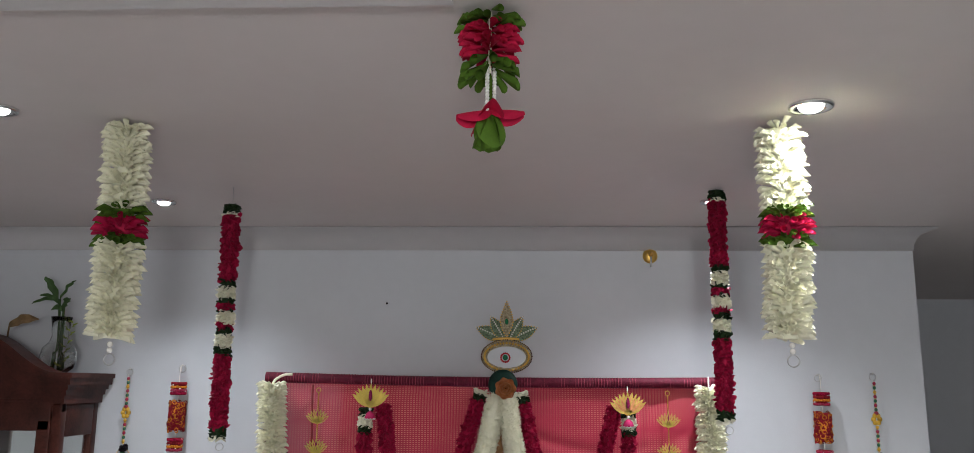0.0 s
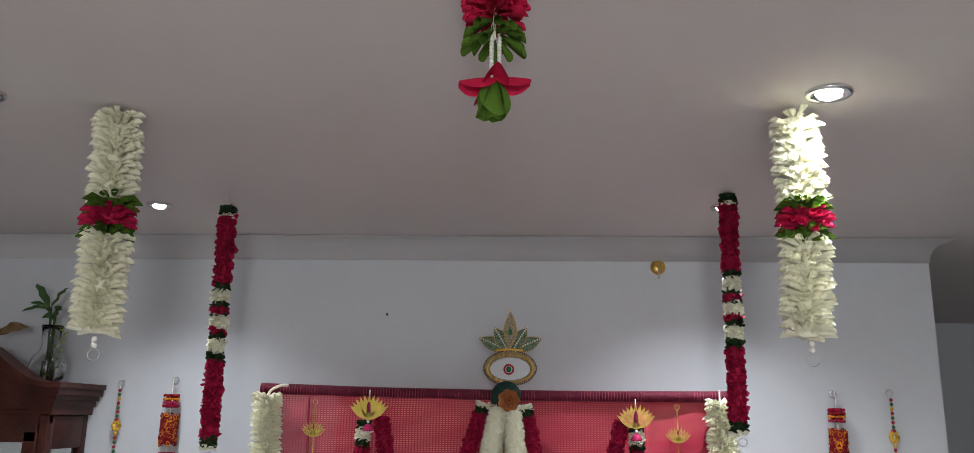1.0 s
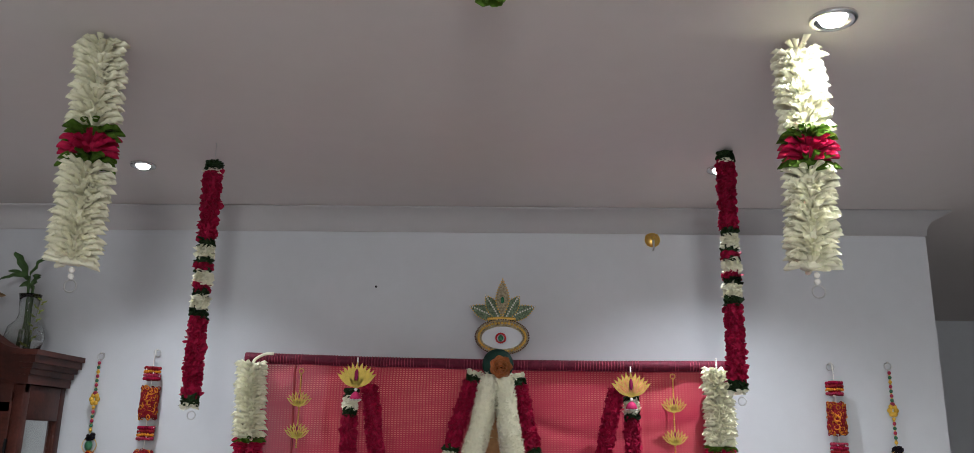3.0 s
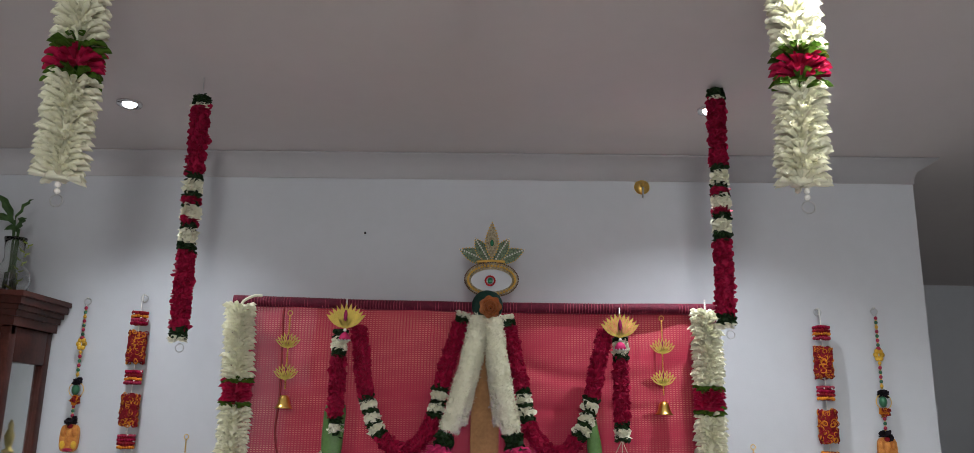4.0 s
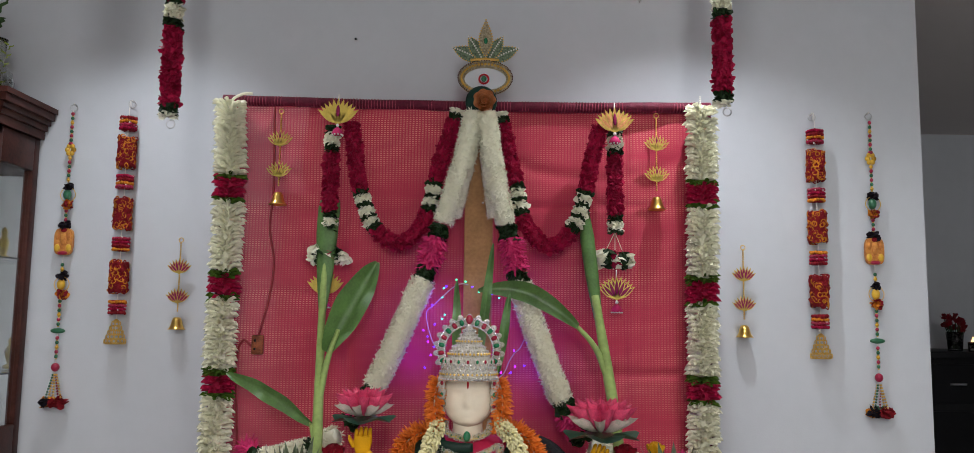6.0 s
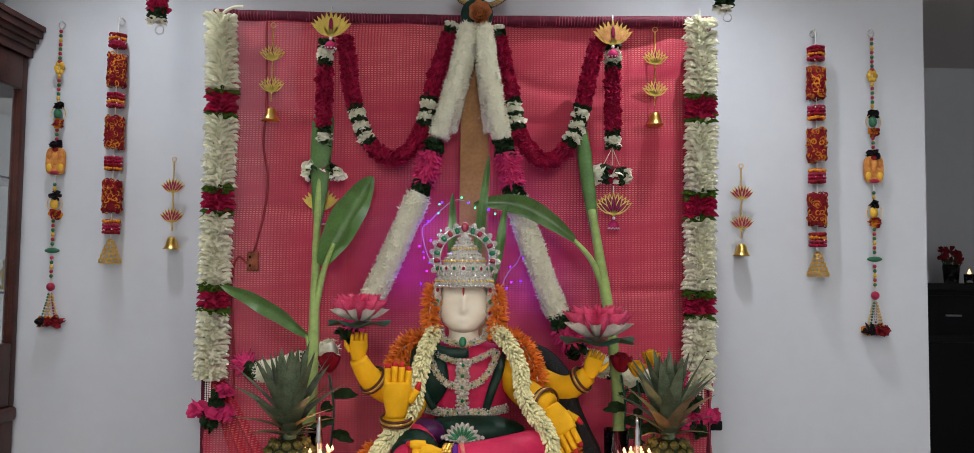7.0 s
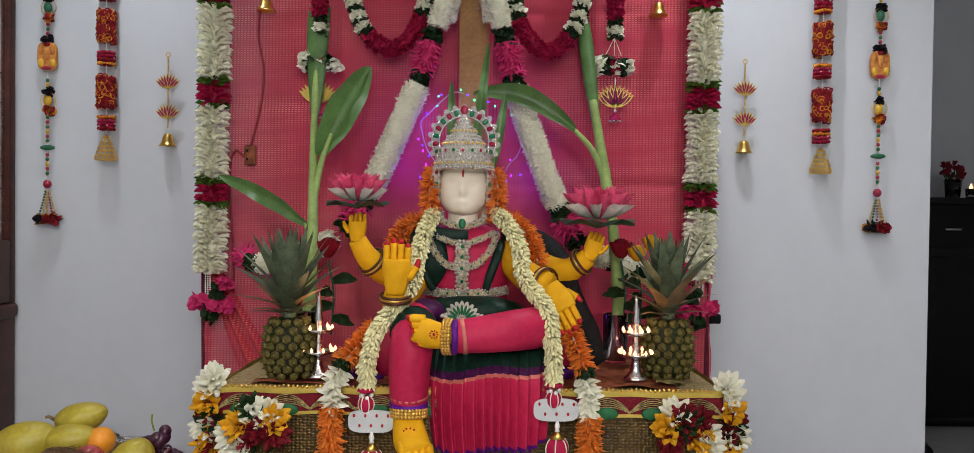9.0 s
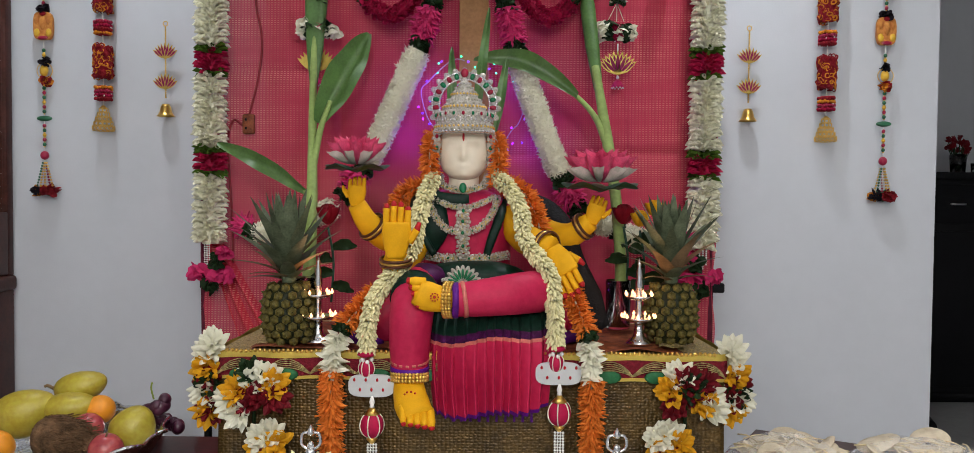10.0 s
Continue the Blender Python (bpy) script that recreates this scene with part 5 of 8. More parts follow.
# ---- things on the altar ----
M.update(
    pinerind=material("pineapple_rind", (0.014, 0.018, 0.006), 0.5, vary=0.4, scale=30, bump=0.4, bump_scale=150),
    pineeye=material("pineapple_eye", (0.030, 0.040, 0.010), 0.42, vary=0.5, scale=70, color2=(0.21, 0.165, 0.04), bump=0.4, bump_scale=220),
    pineleaf=material("pineapple_leaf", (0.060, 0.095, 0.045), 0.42, vary=0.4, scale=25, color2=(0.17, 0.20, 0.12)),
    pinedry=material("pineapple_dry_leaf", (0.22, 0.14, 0.07), 0.6, vary=0.35, scale=30),
    lotuspink=material("lotus_pink", (0.62, 0.008, 0.085), 0.4, vary=0.3, scale=45, color2=(0.90, 0.10, 0.22)),
    lotusgreen=material("lotus_outer", (0.52, 0.56, 0.38), 0.45, vary=0.3, scale=40, color2=(0.80, 0.62, 0.58)),
    lotusleaf=material("lotus_leaf", (0.012, 0.075, 0.045), 0.3, vary=0.3, scale=20),
    rose=material("red_rose", (0.22, 0.004, 0.014), 0.6, vary=0.3, scale=40),
    yellowrose=material("yellow_rose", (0.75, 0.38, 0.01), 0.5, vary=0.15, scale=40),
    peach=material("peach_rose", (0.80, 0.22, 0.06), 0.5, vary=0.3, scale=60, color2=(0.92, 0.46, 0.20)),
    rosegreen=material("rosette_green", (0.012, 0.04, 0.03), 0.45, vary=0.3, scale=30),
    glass=material("clear_glass", (0.95, 0.97, 0.96), 0.04, vary=0.0, glass=1.0),
    flame=material("lamp_flame", (1.0, 0.50, 0.24), 0.5, vary=0.0, emit=2.4),
    led_b=material("led_blue", (0.06, 0.015, 1.0), 0.4, vary=0.0, emit=4.0),
    led_v=material("led_violet", (0.28, 0.015, 1.0), 0.4, vary=0.0, emit=4.0),
    led_g=material("led_green", (0.05, 1.0, 0.35), 0.4, vary=0.0, emit=3.0),
    led_r=material("led_red", (1.0, 0.05, 0.10), 0.4, vary=0.0, emit=3.0),
    wire=material("clear_wire", (0.5, 0.45, 0.5), 0.3, vary=0.1),
    redcable=material("red_cable", (0.30, 0.03, 0.04), 0.45, vary=0.15),
    emblemgold=material("pale_bead_gold", (0.42, 0.30, 0.14), 0.3, 0.4, vary=0.4, scale=160, color2=(0.80, 0.70, 0.48), bump=0.9, bump_scale=300),
    emblemgreen=material("beaded_green", (0.05, 0.14, 0.07), 0.35, vary=0.5, scale=200, color2=(0.36, 0.48, 0.30), bump=0.9, bump_scale=350),
    plaque=material("white_enamel", (0.55, 0.56, 0.55), 0.4, vary=0.05, scale=30),
)


def pineapple(x, y, lean, seed, h=0.128, r=0.056):
    rng = np.random.default_rng(seed)
    p = thing("pineapple", "ripe pineapple with a spiky green crown standing on the altar", "fruit", (x, y, TZ + 0.008), "pineapples")
    prof = [(0.55, 0.0), (0.82, 0.06), (0.97, 0.25), (1.0, 0.5), (0.94, 0.75), (0.76, 0.93), (0.4, 1.0)]
    body = part("body", lathe([(r * 0.94 * a, h * b) for a, b in prof], 28), M["pinerind"], p, "knobbly golden-green rind")
    eye = lathe([(0.0122, -0.002), (0.0112, 0.0022), (0.0075, 0.0048), (0.0045, 0.0044), (0.0012, 0.0085)], 6, False)
    me = mesh_data("eye", eye, M["pineeye"])
    rows = 8
    for i in range(rows):
        b = 0.06 + 0.88 * i / (rows - 1)
        a_ = np.interp(b, [q[1] for q in prof], [q[0] for q in prof]) * r * 0.95
        nn = 13 if 0 < i < rows - 2 else 10
        slope = np.interp(b, [0, 0.25, 0.5, 0.75, 1], [-50, -12, 0, 14, 55])
        for k in range(nn):
            a = 2 * math.pi * (k + 0.5 * (i % 2)) / nn
            o = new("eye", me)
            o.parent = body
            o.matrix_local = pose(a_ * math.cos(a), a_ * math.sin(a), h * b, 0, 0, math.degrees(a)) @ pose(0, 0, 0, 0, 90 - slope, 0) @ Matrix.Diagonal((0.86, 0.86, 1.1 + 0.4 * rng.random(), 1))
    top = part("leaf_crown", lathe([(0.012, h - 0.01), (0.016, h + 0.01), (0.010, h + 0.08)], 10), M["pineleaf"], p)
    for i in range(46):
        f = i / 45
        a = i * 2.39996
        ln = (0.045 + 0.105 * math.sin(math.pi * min(1, 0.12 + 0.75 * f)) ** 1.1) * (0.9 + 0.2 * rng.random())
        el = radians(22 + 60 * f ** 0.8 + rng.normal(0, 5))
        wd = 0.0185 * (0.75 + 0.35 * math.sin(math.pi * f))
        bend = 0.15 - 0.45 * (1 - f)

        def lf(u, s, ln=ln, el=el, wd=wd, bend=bend):
            e = el + bend * (u - 0.2) * 1.1
            w = wd * (1 - u ** 1.6) * (s - 0.5) * 2
            return (0.010 + ln * u * math.cos(e), w, ln * u * math.sin(e) + abs(s - 0.5) * 0.010 * (1 - u))
        g = moved(sheet(lf, 7, 2), pose(0, 0, h + 0.002 + 0.085 * f, 0, 0, math.degrees(a)))
        part("leaf", g, M["pinedry" if f < 0.30 and rng.random() < 0.55 else "pineleaf"], top)
    p.rotation_euler = (0, radians(lean), radians(40 * seed))
    return p


pineapple(-0.345, -0.80, -2, 1)
pineapple(0.470, -0.755, 1, 2)


def oil_lamp(x, y):
    l = thing("oil_lamp", "silver tiered oil lamp with small lit flames", "lamp", (x, y, TZ + 0.0105), "oil lamps")
    part("base", lathe([(0.025, 0.0), (0.026, 0.004), (0.020, 0.009), (0.012, 0.018), (0.009, 0.032), (0.0085, 0.045)], 28), M["silver"], l, "flared silver foot")
    part("column", lathe([(0.0085, 0.045), (0.011, 0.05), (0.0075, 0.058), (0.0070, 0.09), (0.010, 0.094), (0.0065, 0.102), (0.0075, 0.118), (0.009, 0.125), (0.006, 0.14), (0.007, 0.15), (0.0035, 0.165), (0.0045, 0.17), (0.001, 0.182)], 20), M["silver"], l)
    for z, r, n in ((0.052, 0.036, 9), (0.098, 0.029, 8)):
        t = part("tray", lathe([(0.006, z - 0.006), (r * 0.8, z - 0.002), (r, z + 0.005), (r * 0.96, z + 0.005), (r * 0.75, z + 0.001), (0.006, z)], 32), M["silver"], l, "shallow silver oil dish")
        for k in range(n):
            a = 2 * math.pi * k / n + 0.3
            part("flame", lathe([(0.0008, 0), (0.0032, 0.003), (0.0034, 0.005), (0.0018, 0.008), (0.0004, 0.011)], 10), M["flame"], t, "small warm flame").location = (r * 0.98 * math.cos(a), r * 0.98 * math.sin(a), z + 0.004)
    return l


oil_lamp(-0.283, -0.815)
oil_lamp(0.393, -0.800)
for lx, ly in ((-0.283, -0.815), (0.393, -0.800)):
    d = bpy.data.lights.new("oil_flames", "POINT")
    d.energy, d.color, d.shadow_soft_size = 0.15, (1.0, 0.55, 0.25), 0.03
    new("oil_flames", d).location = (lx, ly, TZ + 0.165)


def lotus(x, y, z, s, lab):
    f = thing("lotus_flower", lab, "flower", (x, y, z), "lotus flowers")
    lf = [(math.cos(2 * math.pi * k / 40) * (1 + 0.08 * math.sin(9 * 2 * math.pi * k / 40)), math.sin(2 * math.pi * k / 40) * (1 + 0.08 * math.sin(9 * 2 * math.pi * k / 40)), 0.10 * math.sin(5 * 2 * math.pi * k / 40)) for k in range(40)]
    v = [(0, 0, -0.18)] + [tuple(c * q for c, q in zip(p, (0.5, 0.5, 0.4))) for p in lf] + lf
    fc = [(0, 1 + k, 1 + (k + 1) % 40) for k in range(40)] + [(1 + k, 41 + k, 41 + (k + 1) % 40, 1 + (k + 1) % 40) for k in range(40)]
    part("leaf_pad", (np.array(v) * s * 0.92 + np.array((0, 0, -0.10 * s)), fc), M["lotusleaf"], f, "dark green wavy leaf")
    pet = cup_petal(0.20, 0.85, 0.55, 6, 5, 0.05)
    for row, (n, el, ln, mt) in enumerate(((7, 14, 0.86, "lotusgreen"), (10, 30, 1.0, "lotuspink"), (10, 46, 0.95, "lotuspink"), (8, 62, 0.84, "lotuspink"), (6, 80, 0.66, "lotuspink"))):
        for k in range(n):
            m = pose(0, 0, 0, 0, 0, 360 * (k + 0.5 * (row % 2)) / n + 7 * row) @ pose(0.10 * s, 0, -0.02 * s, 0, -el + 20, 0) @ Matrix.Scale(s * ln * 0.92, 4)
            part("petal", moved(pet, m), M[mt], f)
    part("heart", ball((0, 0, 0.12 * s), (0.12 * s, 0.12 * s, 0.14 * s), 12, 8), M["yellow"], f)
    return f


lotus(-0.210, -0.772, 1.121, 0.072, "pink lotus flower with pale outer petals held by the idol")
lotus(0.318, -0.725, 1.088, 0.088, "large pink lotus flower on a dark green leaf")


def rose_bloom(parent, c, r, mat):
    for row, (n, rr, el, zz) in enumerate(((4, 0.35, 80, 0.25), (5, 0.6, 70, 0.15), (6, 0.85, 55, 0.0), (6, 1.0, 38, -0.1))):
        pet = cup_petal(0.55, 0.5, 0.5, 4, 4, 0.8)
        for k in range(n):
            m = pose(*c, 0, 0, 360 * k / n + 31 * row) @ pose(rr * r * 0.18, 0, zz * r - r * 0.3, 0, -el + 8, 0) @ Matrix.Scale(r * (0.75 + 0.28 * rr), 4)
            part("petal", moved(pet, m), mat, parent)


def leaf_blade(base, tip, width, droop, fold=0.35, n=18, mat_twist=0.0):
    """A broad folded leaf from base to tip."""
    b, t = np.array(base, dtype=float), np.array(tip, dtype=float)
    d = t - b
    side = np.cross(d, (0, -1, 0))
    side = side / (np.linalg.norm(side) + 1e-9)
    nr = np.cross(side, d)
    nr = nr / (np.linalg.norm(nr) + 1e-9)

    def fn(u, s):
        w = width * math.sin(math.pi * (0.06 + 0.92 * u)) ** 0.7 * (s - 0.5) * 2
        p = b + d * u + side * w + nr * fold * abs(w) + np.array((0, 0, droop * math.sin(math.pi * u))) + nr * 0.006 * math.sin(16 * u) * abs(s - 0.5) * 2
        return tuple(p)
    return sheet(fn, n, 6)


def vase(name, x, y, label, r=0.030, h=0.115):
    v = thing(name, label, "vase", (x, y, TZ + 0.0105), "glass vases")
    part("glass_body", lathe([(0.001, 0.001), (r * 0.9, 0.0), (r * 0.95, 0.004), (r, h), (r * 0.95, h), (r * 0.88, 0.006), (0.001, 0.006)], 28, False), M["glass"], v)
    part("filling", lathe([(0.001, 0.0075), (r * 0.85, 0.0075), (r * 0.90, h * 0.55), (0.001, h * 0.56)], 20, False), M["bud"], v, "pale pebble filling")
    return v


vase("glass_vase", 0.382, -0.585, "clear glass vase with pale pebbles holding a banana shoot")
vase("glass_vase", -0.360, -0.575, "clear glass vase with pale pebbles holding a banana shoot")

bl = thing("banana_shoot", "young banana shoot with a rolled leaf in a vase", "plant", (-0.360, -0.575, TZ + 0.02), "banana shoots")
o = np.array((-0.360, -0.575, TZ + 0.02))
part("stalk", tube([tuple(np.array(q) - o) for q in ((-0.360, -0.575, 0.76), (-0.366, -0.50, 1.00), (-0.385, -0.40, 1.18), (-0.398, -0.33, 1.35), (-0.404, -0.28, 1.50))], [0.017, 0.015, 0.012, 0.010, 0.008], 12, 30), M["stem"], bl, "pale green stalk")
part("rolled_leaf", tube([tuple(np.array(q) - o) for q in ((-0.398, -0.33, 1.33), (-0.402, -0.29, 1.45), (-0.405, -0.262, 1.57), (-0.403, -0.252, 1.645), (-0.400, -0.25, 1.672))], [0.008, 0.023, 0.031, 0.032, 0.027], 14, 30, 0.5), M["bananaleaf"], bl, "tightly rolled young leaf")
part("leaf_stem", tube([tuple(np.array(q) - o) for q in ((-0.378, -0.43, 1.12), (-0.365, -0.40, 1.22), (-0.345, -0.37, 1.30))], [0.010, 0.008, 0.006], 10, 14), M["stem"], bl)
part("open_leaf", leaf_blade(np.array((-0.372, -0.38, 1.24)) - o, np.array((-0.252, -0.31, 1.488)) - o, 0.044, 0.0, 0.8), M["bananaleaf"], bl, "half-open green leaf")
part("low_leaf", leaf_blade(np.array((-0.385, -0.47, 1.06)) - o, np.array((-0.625, -0.42, 1.185)) - o, 0.020, 0.012, 0.7), M["bananaleaf"], bl, "drooping narrow green leaf")
part("leaf_stem", tube([tuple(np.array(q) - o) for q in ((-0.365, -0.53, 0.94), (-0.372, -0.50, 1.01), (-0.390, -0.468, 1.065))], [0.007, 0.006, 0.004], 8, 12), M["stem"], bl)

br = thing("banana_shoot", "tall banana shoot with a rolled leaf and arching side leaf", "plant", (0.382, -0.585, TZ + 0.02), "banana shoots")
o = np.array((0.382, -0.585, TZ + 0.02))
part("stalk", tube([tuple(np.array(q) - o) for q in ((0.390, -0.580, 0.77), (0.392, -0.54, 0.92), (0.385, -0.49, 1.07), (0.374, -0.42, 1.20), (0.352, -0.33, 1.40))], [0.015, 0.014, 0.014, 0.015, 0.011], 12, 30), M["stem"], br, "pale green stalk")
part("rolled_leaf", tube([tuple(np.array(q) - o) for q in ((0.358, -0.35, 1.34), (0.347, -0.30, 1.46), (0.338, -0.26, 1.57), (0.334, -0.25, 1.64))], [0.012, 0.019, 0.021, 0.012], 14, 30, 0.7), M["bananaleaf"], br, "tightly rolled young leaf")
part("leaf_stem", tube([tuple(np.array(q) - o) for q in ((0.374, -0.43, 1.18), (0.345, -0.40, 1.26), (0.300, -0.38, 1.315), (0.25, -0.37, 1.355))], [0.010, 0.008, 0.006, 0.004], 10, 16), M["stem"], br)
part("arching_leaf", leaf_blade(np.array((0.300, -0.385, 1.318)) - o, np.array((0.030, -0.37, 1.412)) - o, 0.027, 0.040, 0.5), M["bananaleaf"], br, "long arching green leaf")

for i, (x, z0, z1, dx) in enumerate(((-0.015, 1.18, 1.435, -0.01), (0.035, 1.20, 1.535, 0.035), (0.085, 1.20, 1.405, 0.03))):
    st = thing("palm_blade", "narrow folded green leaf blade standing behind the crown", "leaf", (x, -0.56, z0), "leaf blades")
    part("blade", leaf_blade((0, 0, 0), (dx, 0.14, z1 - z0), 0.012, 0, 0.9), M["bananaleaf"], st)

for x, y, z, mt, nm, lab in ((-0.305, -0.60, 1.000, "rose", "red_rose", "dark red rose on a leafy stem in the vase"), (0.425, -0.62, 0.998, "yellowrose", "yellow_rose", "yellow rose on a leafy stem in the vase"), (0.462, -0.60, 1.022, "yellowrose", "yellow_rose", "yellow rose on a leafy stem in the vase"), (0.395, -0.57, 1.005, "rose", "red_rose", "dark red rose on a leafy stem in the vase")):
    rz = thing(nm, lab, "flower", (x, y, z), "roses")
    rose_bloom(rz, (0, 0, 0), 0.036 if nm == "red_rose" else 0.029, M[mt])
    part("rose_stem", tube([(0, 0, -0.02), (0.012, 0.005, -0.10), (0.006, 0.01, -0.20)], 0.003, 6, 12), M["lotusleaf"], rz)
    for k in range(4):
        a = k * 1.9 + x * 20
        part("rose_leaf", leaf_blade((0.010, 0.004, -0.07 - 0.03 * k), (0.010 + 0.062 * math.cos(a), -0.02 + 0.03 * math.sin(a), -0.065 - 0.035 * k), 0.014, 0.006, 0.3, 8), M["leaf"], rz)

# ---- centre piece over the altar ----
bdx = thing("wooden_board", "pale wooden board standing upright behind the idol", "board", (0.027, -0.222, 0.74))
part("board", box((0, 0, 0.58), (0.082, 0.018, 1.16), 0.003), M["wood"], bdx)
part("screw", ball((0.012, -0.010, 0.93), (0.003, 0.002, 0.003), 8, 5), M["steel"], bdx)

ro = thing("rosette", "peach rose on a round dark green rosette", "ornament", (0.034, -0.290, 1.955))
part("disc", moved(lathe([(0.001, 0.012), (0.030, 0.010), (0.045, 0.002), (0.046, -0.006), (0.001, -0.010)], 28, False), pose(-0.004, 0.012, 0.004, 90)), M["rosegreen"], ro)
for row, (nn, rr, sz) in enumerate(((7, 0.022, 0.022), (6, 0.014, 0.018), (5, 0.006, 0.014))):
    for k in range(nn):
        m = pose(0.006, -0.008 - 0.006 * row, -0.008, 0, 360 * k / nn + 25 * row, 0) @ pose(rr * 0.35, 0, 0, 0, 0, -35 - 10 * row) @ pose(0, 0, 0, 90) @ Matrix.Scale(sz * 2.0, 4)
        part("petal", moved(cup_petal(0.55, 0.4, 0.4, 4, 4, 0.8), m), M["peach"], ro)

em = thing("emblem", "beaded pot-shaped emblem with green leaves and pearl work", "ornament", (0.040, -0.212, 1.985))


def beaded_loop(fn, n, s, mat, name):
    part(name, scatter(ball((0, 0, 0), (s, s * 0.8, s), 8, 5), [np.array(Matrix.Translation((fn(k / n)[0], -0.006, fn(k / n)[1]))) for k in range(n)]), M[mat], em)


pot = [(0.080 * math.copysign(abs(math.cos(a)) ** 0.8, math.cos(a)), 0.062 + 0.052 * math.sin(a)) for a in np.linspace(0, 2 * math.pi, 48, endpoint=False)]
eyehole = [(0.062 * math.cos(a), 0.060 + 0.034 * math.sin(a)) for a in np.linspace(0, 2 * math.pi, 48, endpoint=False)]
ev = [(x, -0.003, z) for x, z in pot] + [(x, -0.003, z) for x, z in eyehole] + [(x, 0.003, z) for x, z in pot] + [(x, 0.003, z) for x, z in eyehole]
ef = []
for k in range(48):
    j = (k + 1) % 48
    ef += [(k, j, 48 + j, 48 + k), (96 + k, 144 + k, 144 + j, 96 + j), (k, 96 + k, 96 + j, j), (48 + k, 48 + j, 144 + j, 144 + k)]
part("pot_rim", (np.array(ev), ef), M["emblemgold"], em, "gold pot outline")
beaded_loop(lambda t: (0.071 * math.cos(2 * math.pi * t), 0.061 + 0.043 * math.sin(2 * math.pi * t)), 44, 0.0042, "gold", "gold_bead_row")
beaded_loop(lambda t: (0.081 * math.cos(2 * math.pi * t), 0.062 + 0.053 * math.sin(2 * math.pi * t)), 70, 0.0022, "bangle", "bead_edge")
beaded_loop(lambda t: (-0.042 + 0.084 * t, 0.116 + 0.003 * math.sin(math.pi * t)), 16, 0.0045, "gold", "gold_bead_row")
# Opaque plate in wall paint, standing for the wall seen through the centre.
part("clear_centre", moved(lathe([(0.001, 0), (0.034, 0.0)], 32, False), pose(0, 0.002, 0.060, 90) @ Matrix.Diagonal((1.8, 1.0, 1, 1))), M["wall"], em, "clear centre, painted in the wall colour")
part("centre_stone", ball((-0.004, -0.008, 0.058), (0.008, 0.004, 0.009), 12, 8), M["gem_green"], em)
beaded_loop(lambda t: (-0.004 + 0.014 * math.cos(2 * math.pi * t), 0.058 + 0.014 * math.sin(2 * math.pi * t)), 16, 0.0032, "nail_red", "red_bead_row")
for ang, ln, wd in ((-60, 0.094, 0.022), (-28, 0.090, 0.020), (28, 0.090, 0.020), (60, 0.094, 0.022)):
    a = radians(ang)

    def em_leaf(t, a=a, ln=ln, wd=wd):
        c = 0.32 * math.sin(a) * t * t
        return (0.020 * math.sin(a) + ln * t * math.sin(a), 0.118 + ln * t * math.cos(a) * (1 - 0.25 * abs(math.sin(a)) * t))
    pts = [em_leaf(t) for t in np.linspace(0, 1, 12)]
    left = [(x - wd * math.sin(math.pi * min(1, 0.15 + 0.85 * i / 11)) * math.cos(a), z + wd * math.sin(math.pi * min(1, 0.15 + 0.85 * i / 11)) * math.sin(a)) for i, (x, z) in enumerate(pts)]
    right = [(x + wd * math.sin(math.pi * min(1, 0.15 + 0.85 * i / 11)) * math.cos(a), z - wd * math.sin(math.pi * min(1, 0.15 + 0.85 * i / 11)) * math.sin(a)) for i, (x, z) in enumerate(pts)]
    lp_ = part("leaf", outline_plate(left + right[::-1], 0.004, 0.0 if abs(ang) > 30 else -0.005), M["emblemgreen"], em, "green beaded leaf", smooth=False)
    part("gold_rim", scatter(ball((0, 0, 0), (0.0022, 0.0022, 0.0022), 7, 5), [np.array(Matrix.Translation((x, -0.003 if abs(ang) > 30 else -0.008, z))) for x, z in left + right]), M["gold"], lp_)
    part("pearl_row", scatter(ball((0, 0, 0), (0.0042, 0.003, 0.0042), 7, 5), [np.array(Matrix.Translation((x, -0.003 if abs(ang) > 30 else -0.008, z)) @ Matrix.Scale(0.7, 4)) for x, z in pts[1:]]), M["pearl"], lp_)
cpts = [(0.024 * math.sin(math.pi * t) * (1 - 0.35 * t) * sg, 0.122 + 0.115 * t) for sg, ts in ((-1, np.linspace(0.05, 1, 14)), (1, np.linspace(1, 0.05, 14))) for t in ts]
part("spire", outline_plate(cpts, 0.005, -0.011), M["emblemgold"], em, "gold studded centre leaf", smooth=False)
part("spire_stone", ball((0, -0.016, 0.172), (0.006, 0.004, 0.010), 10, 6), M["gem_green"], em)
part("spire_beads", scatter(ball((0, 0, 0), (0.0026, 0.0024, 0.0026), 7, 5), [np.array(Matrix.Translation((x, -0.014, z))) for x, z in cpts]), M["gold"], em)


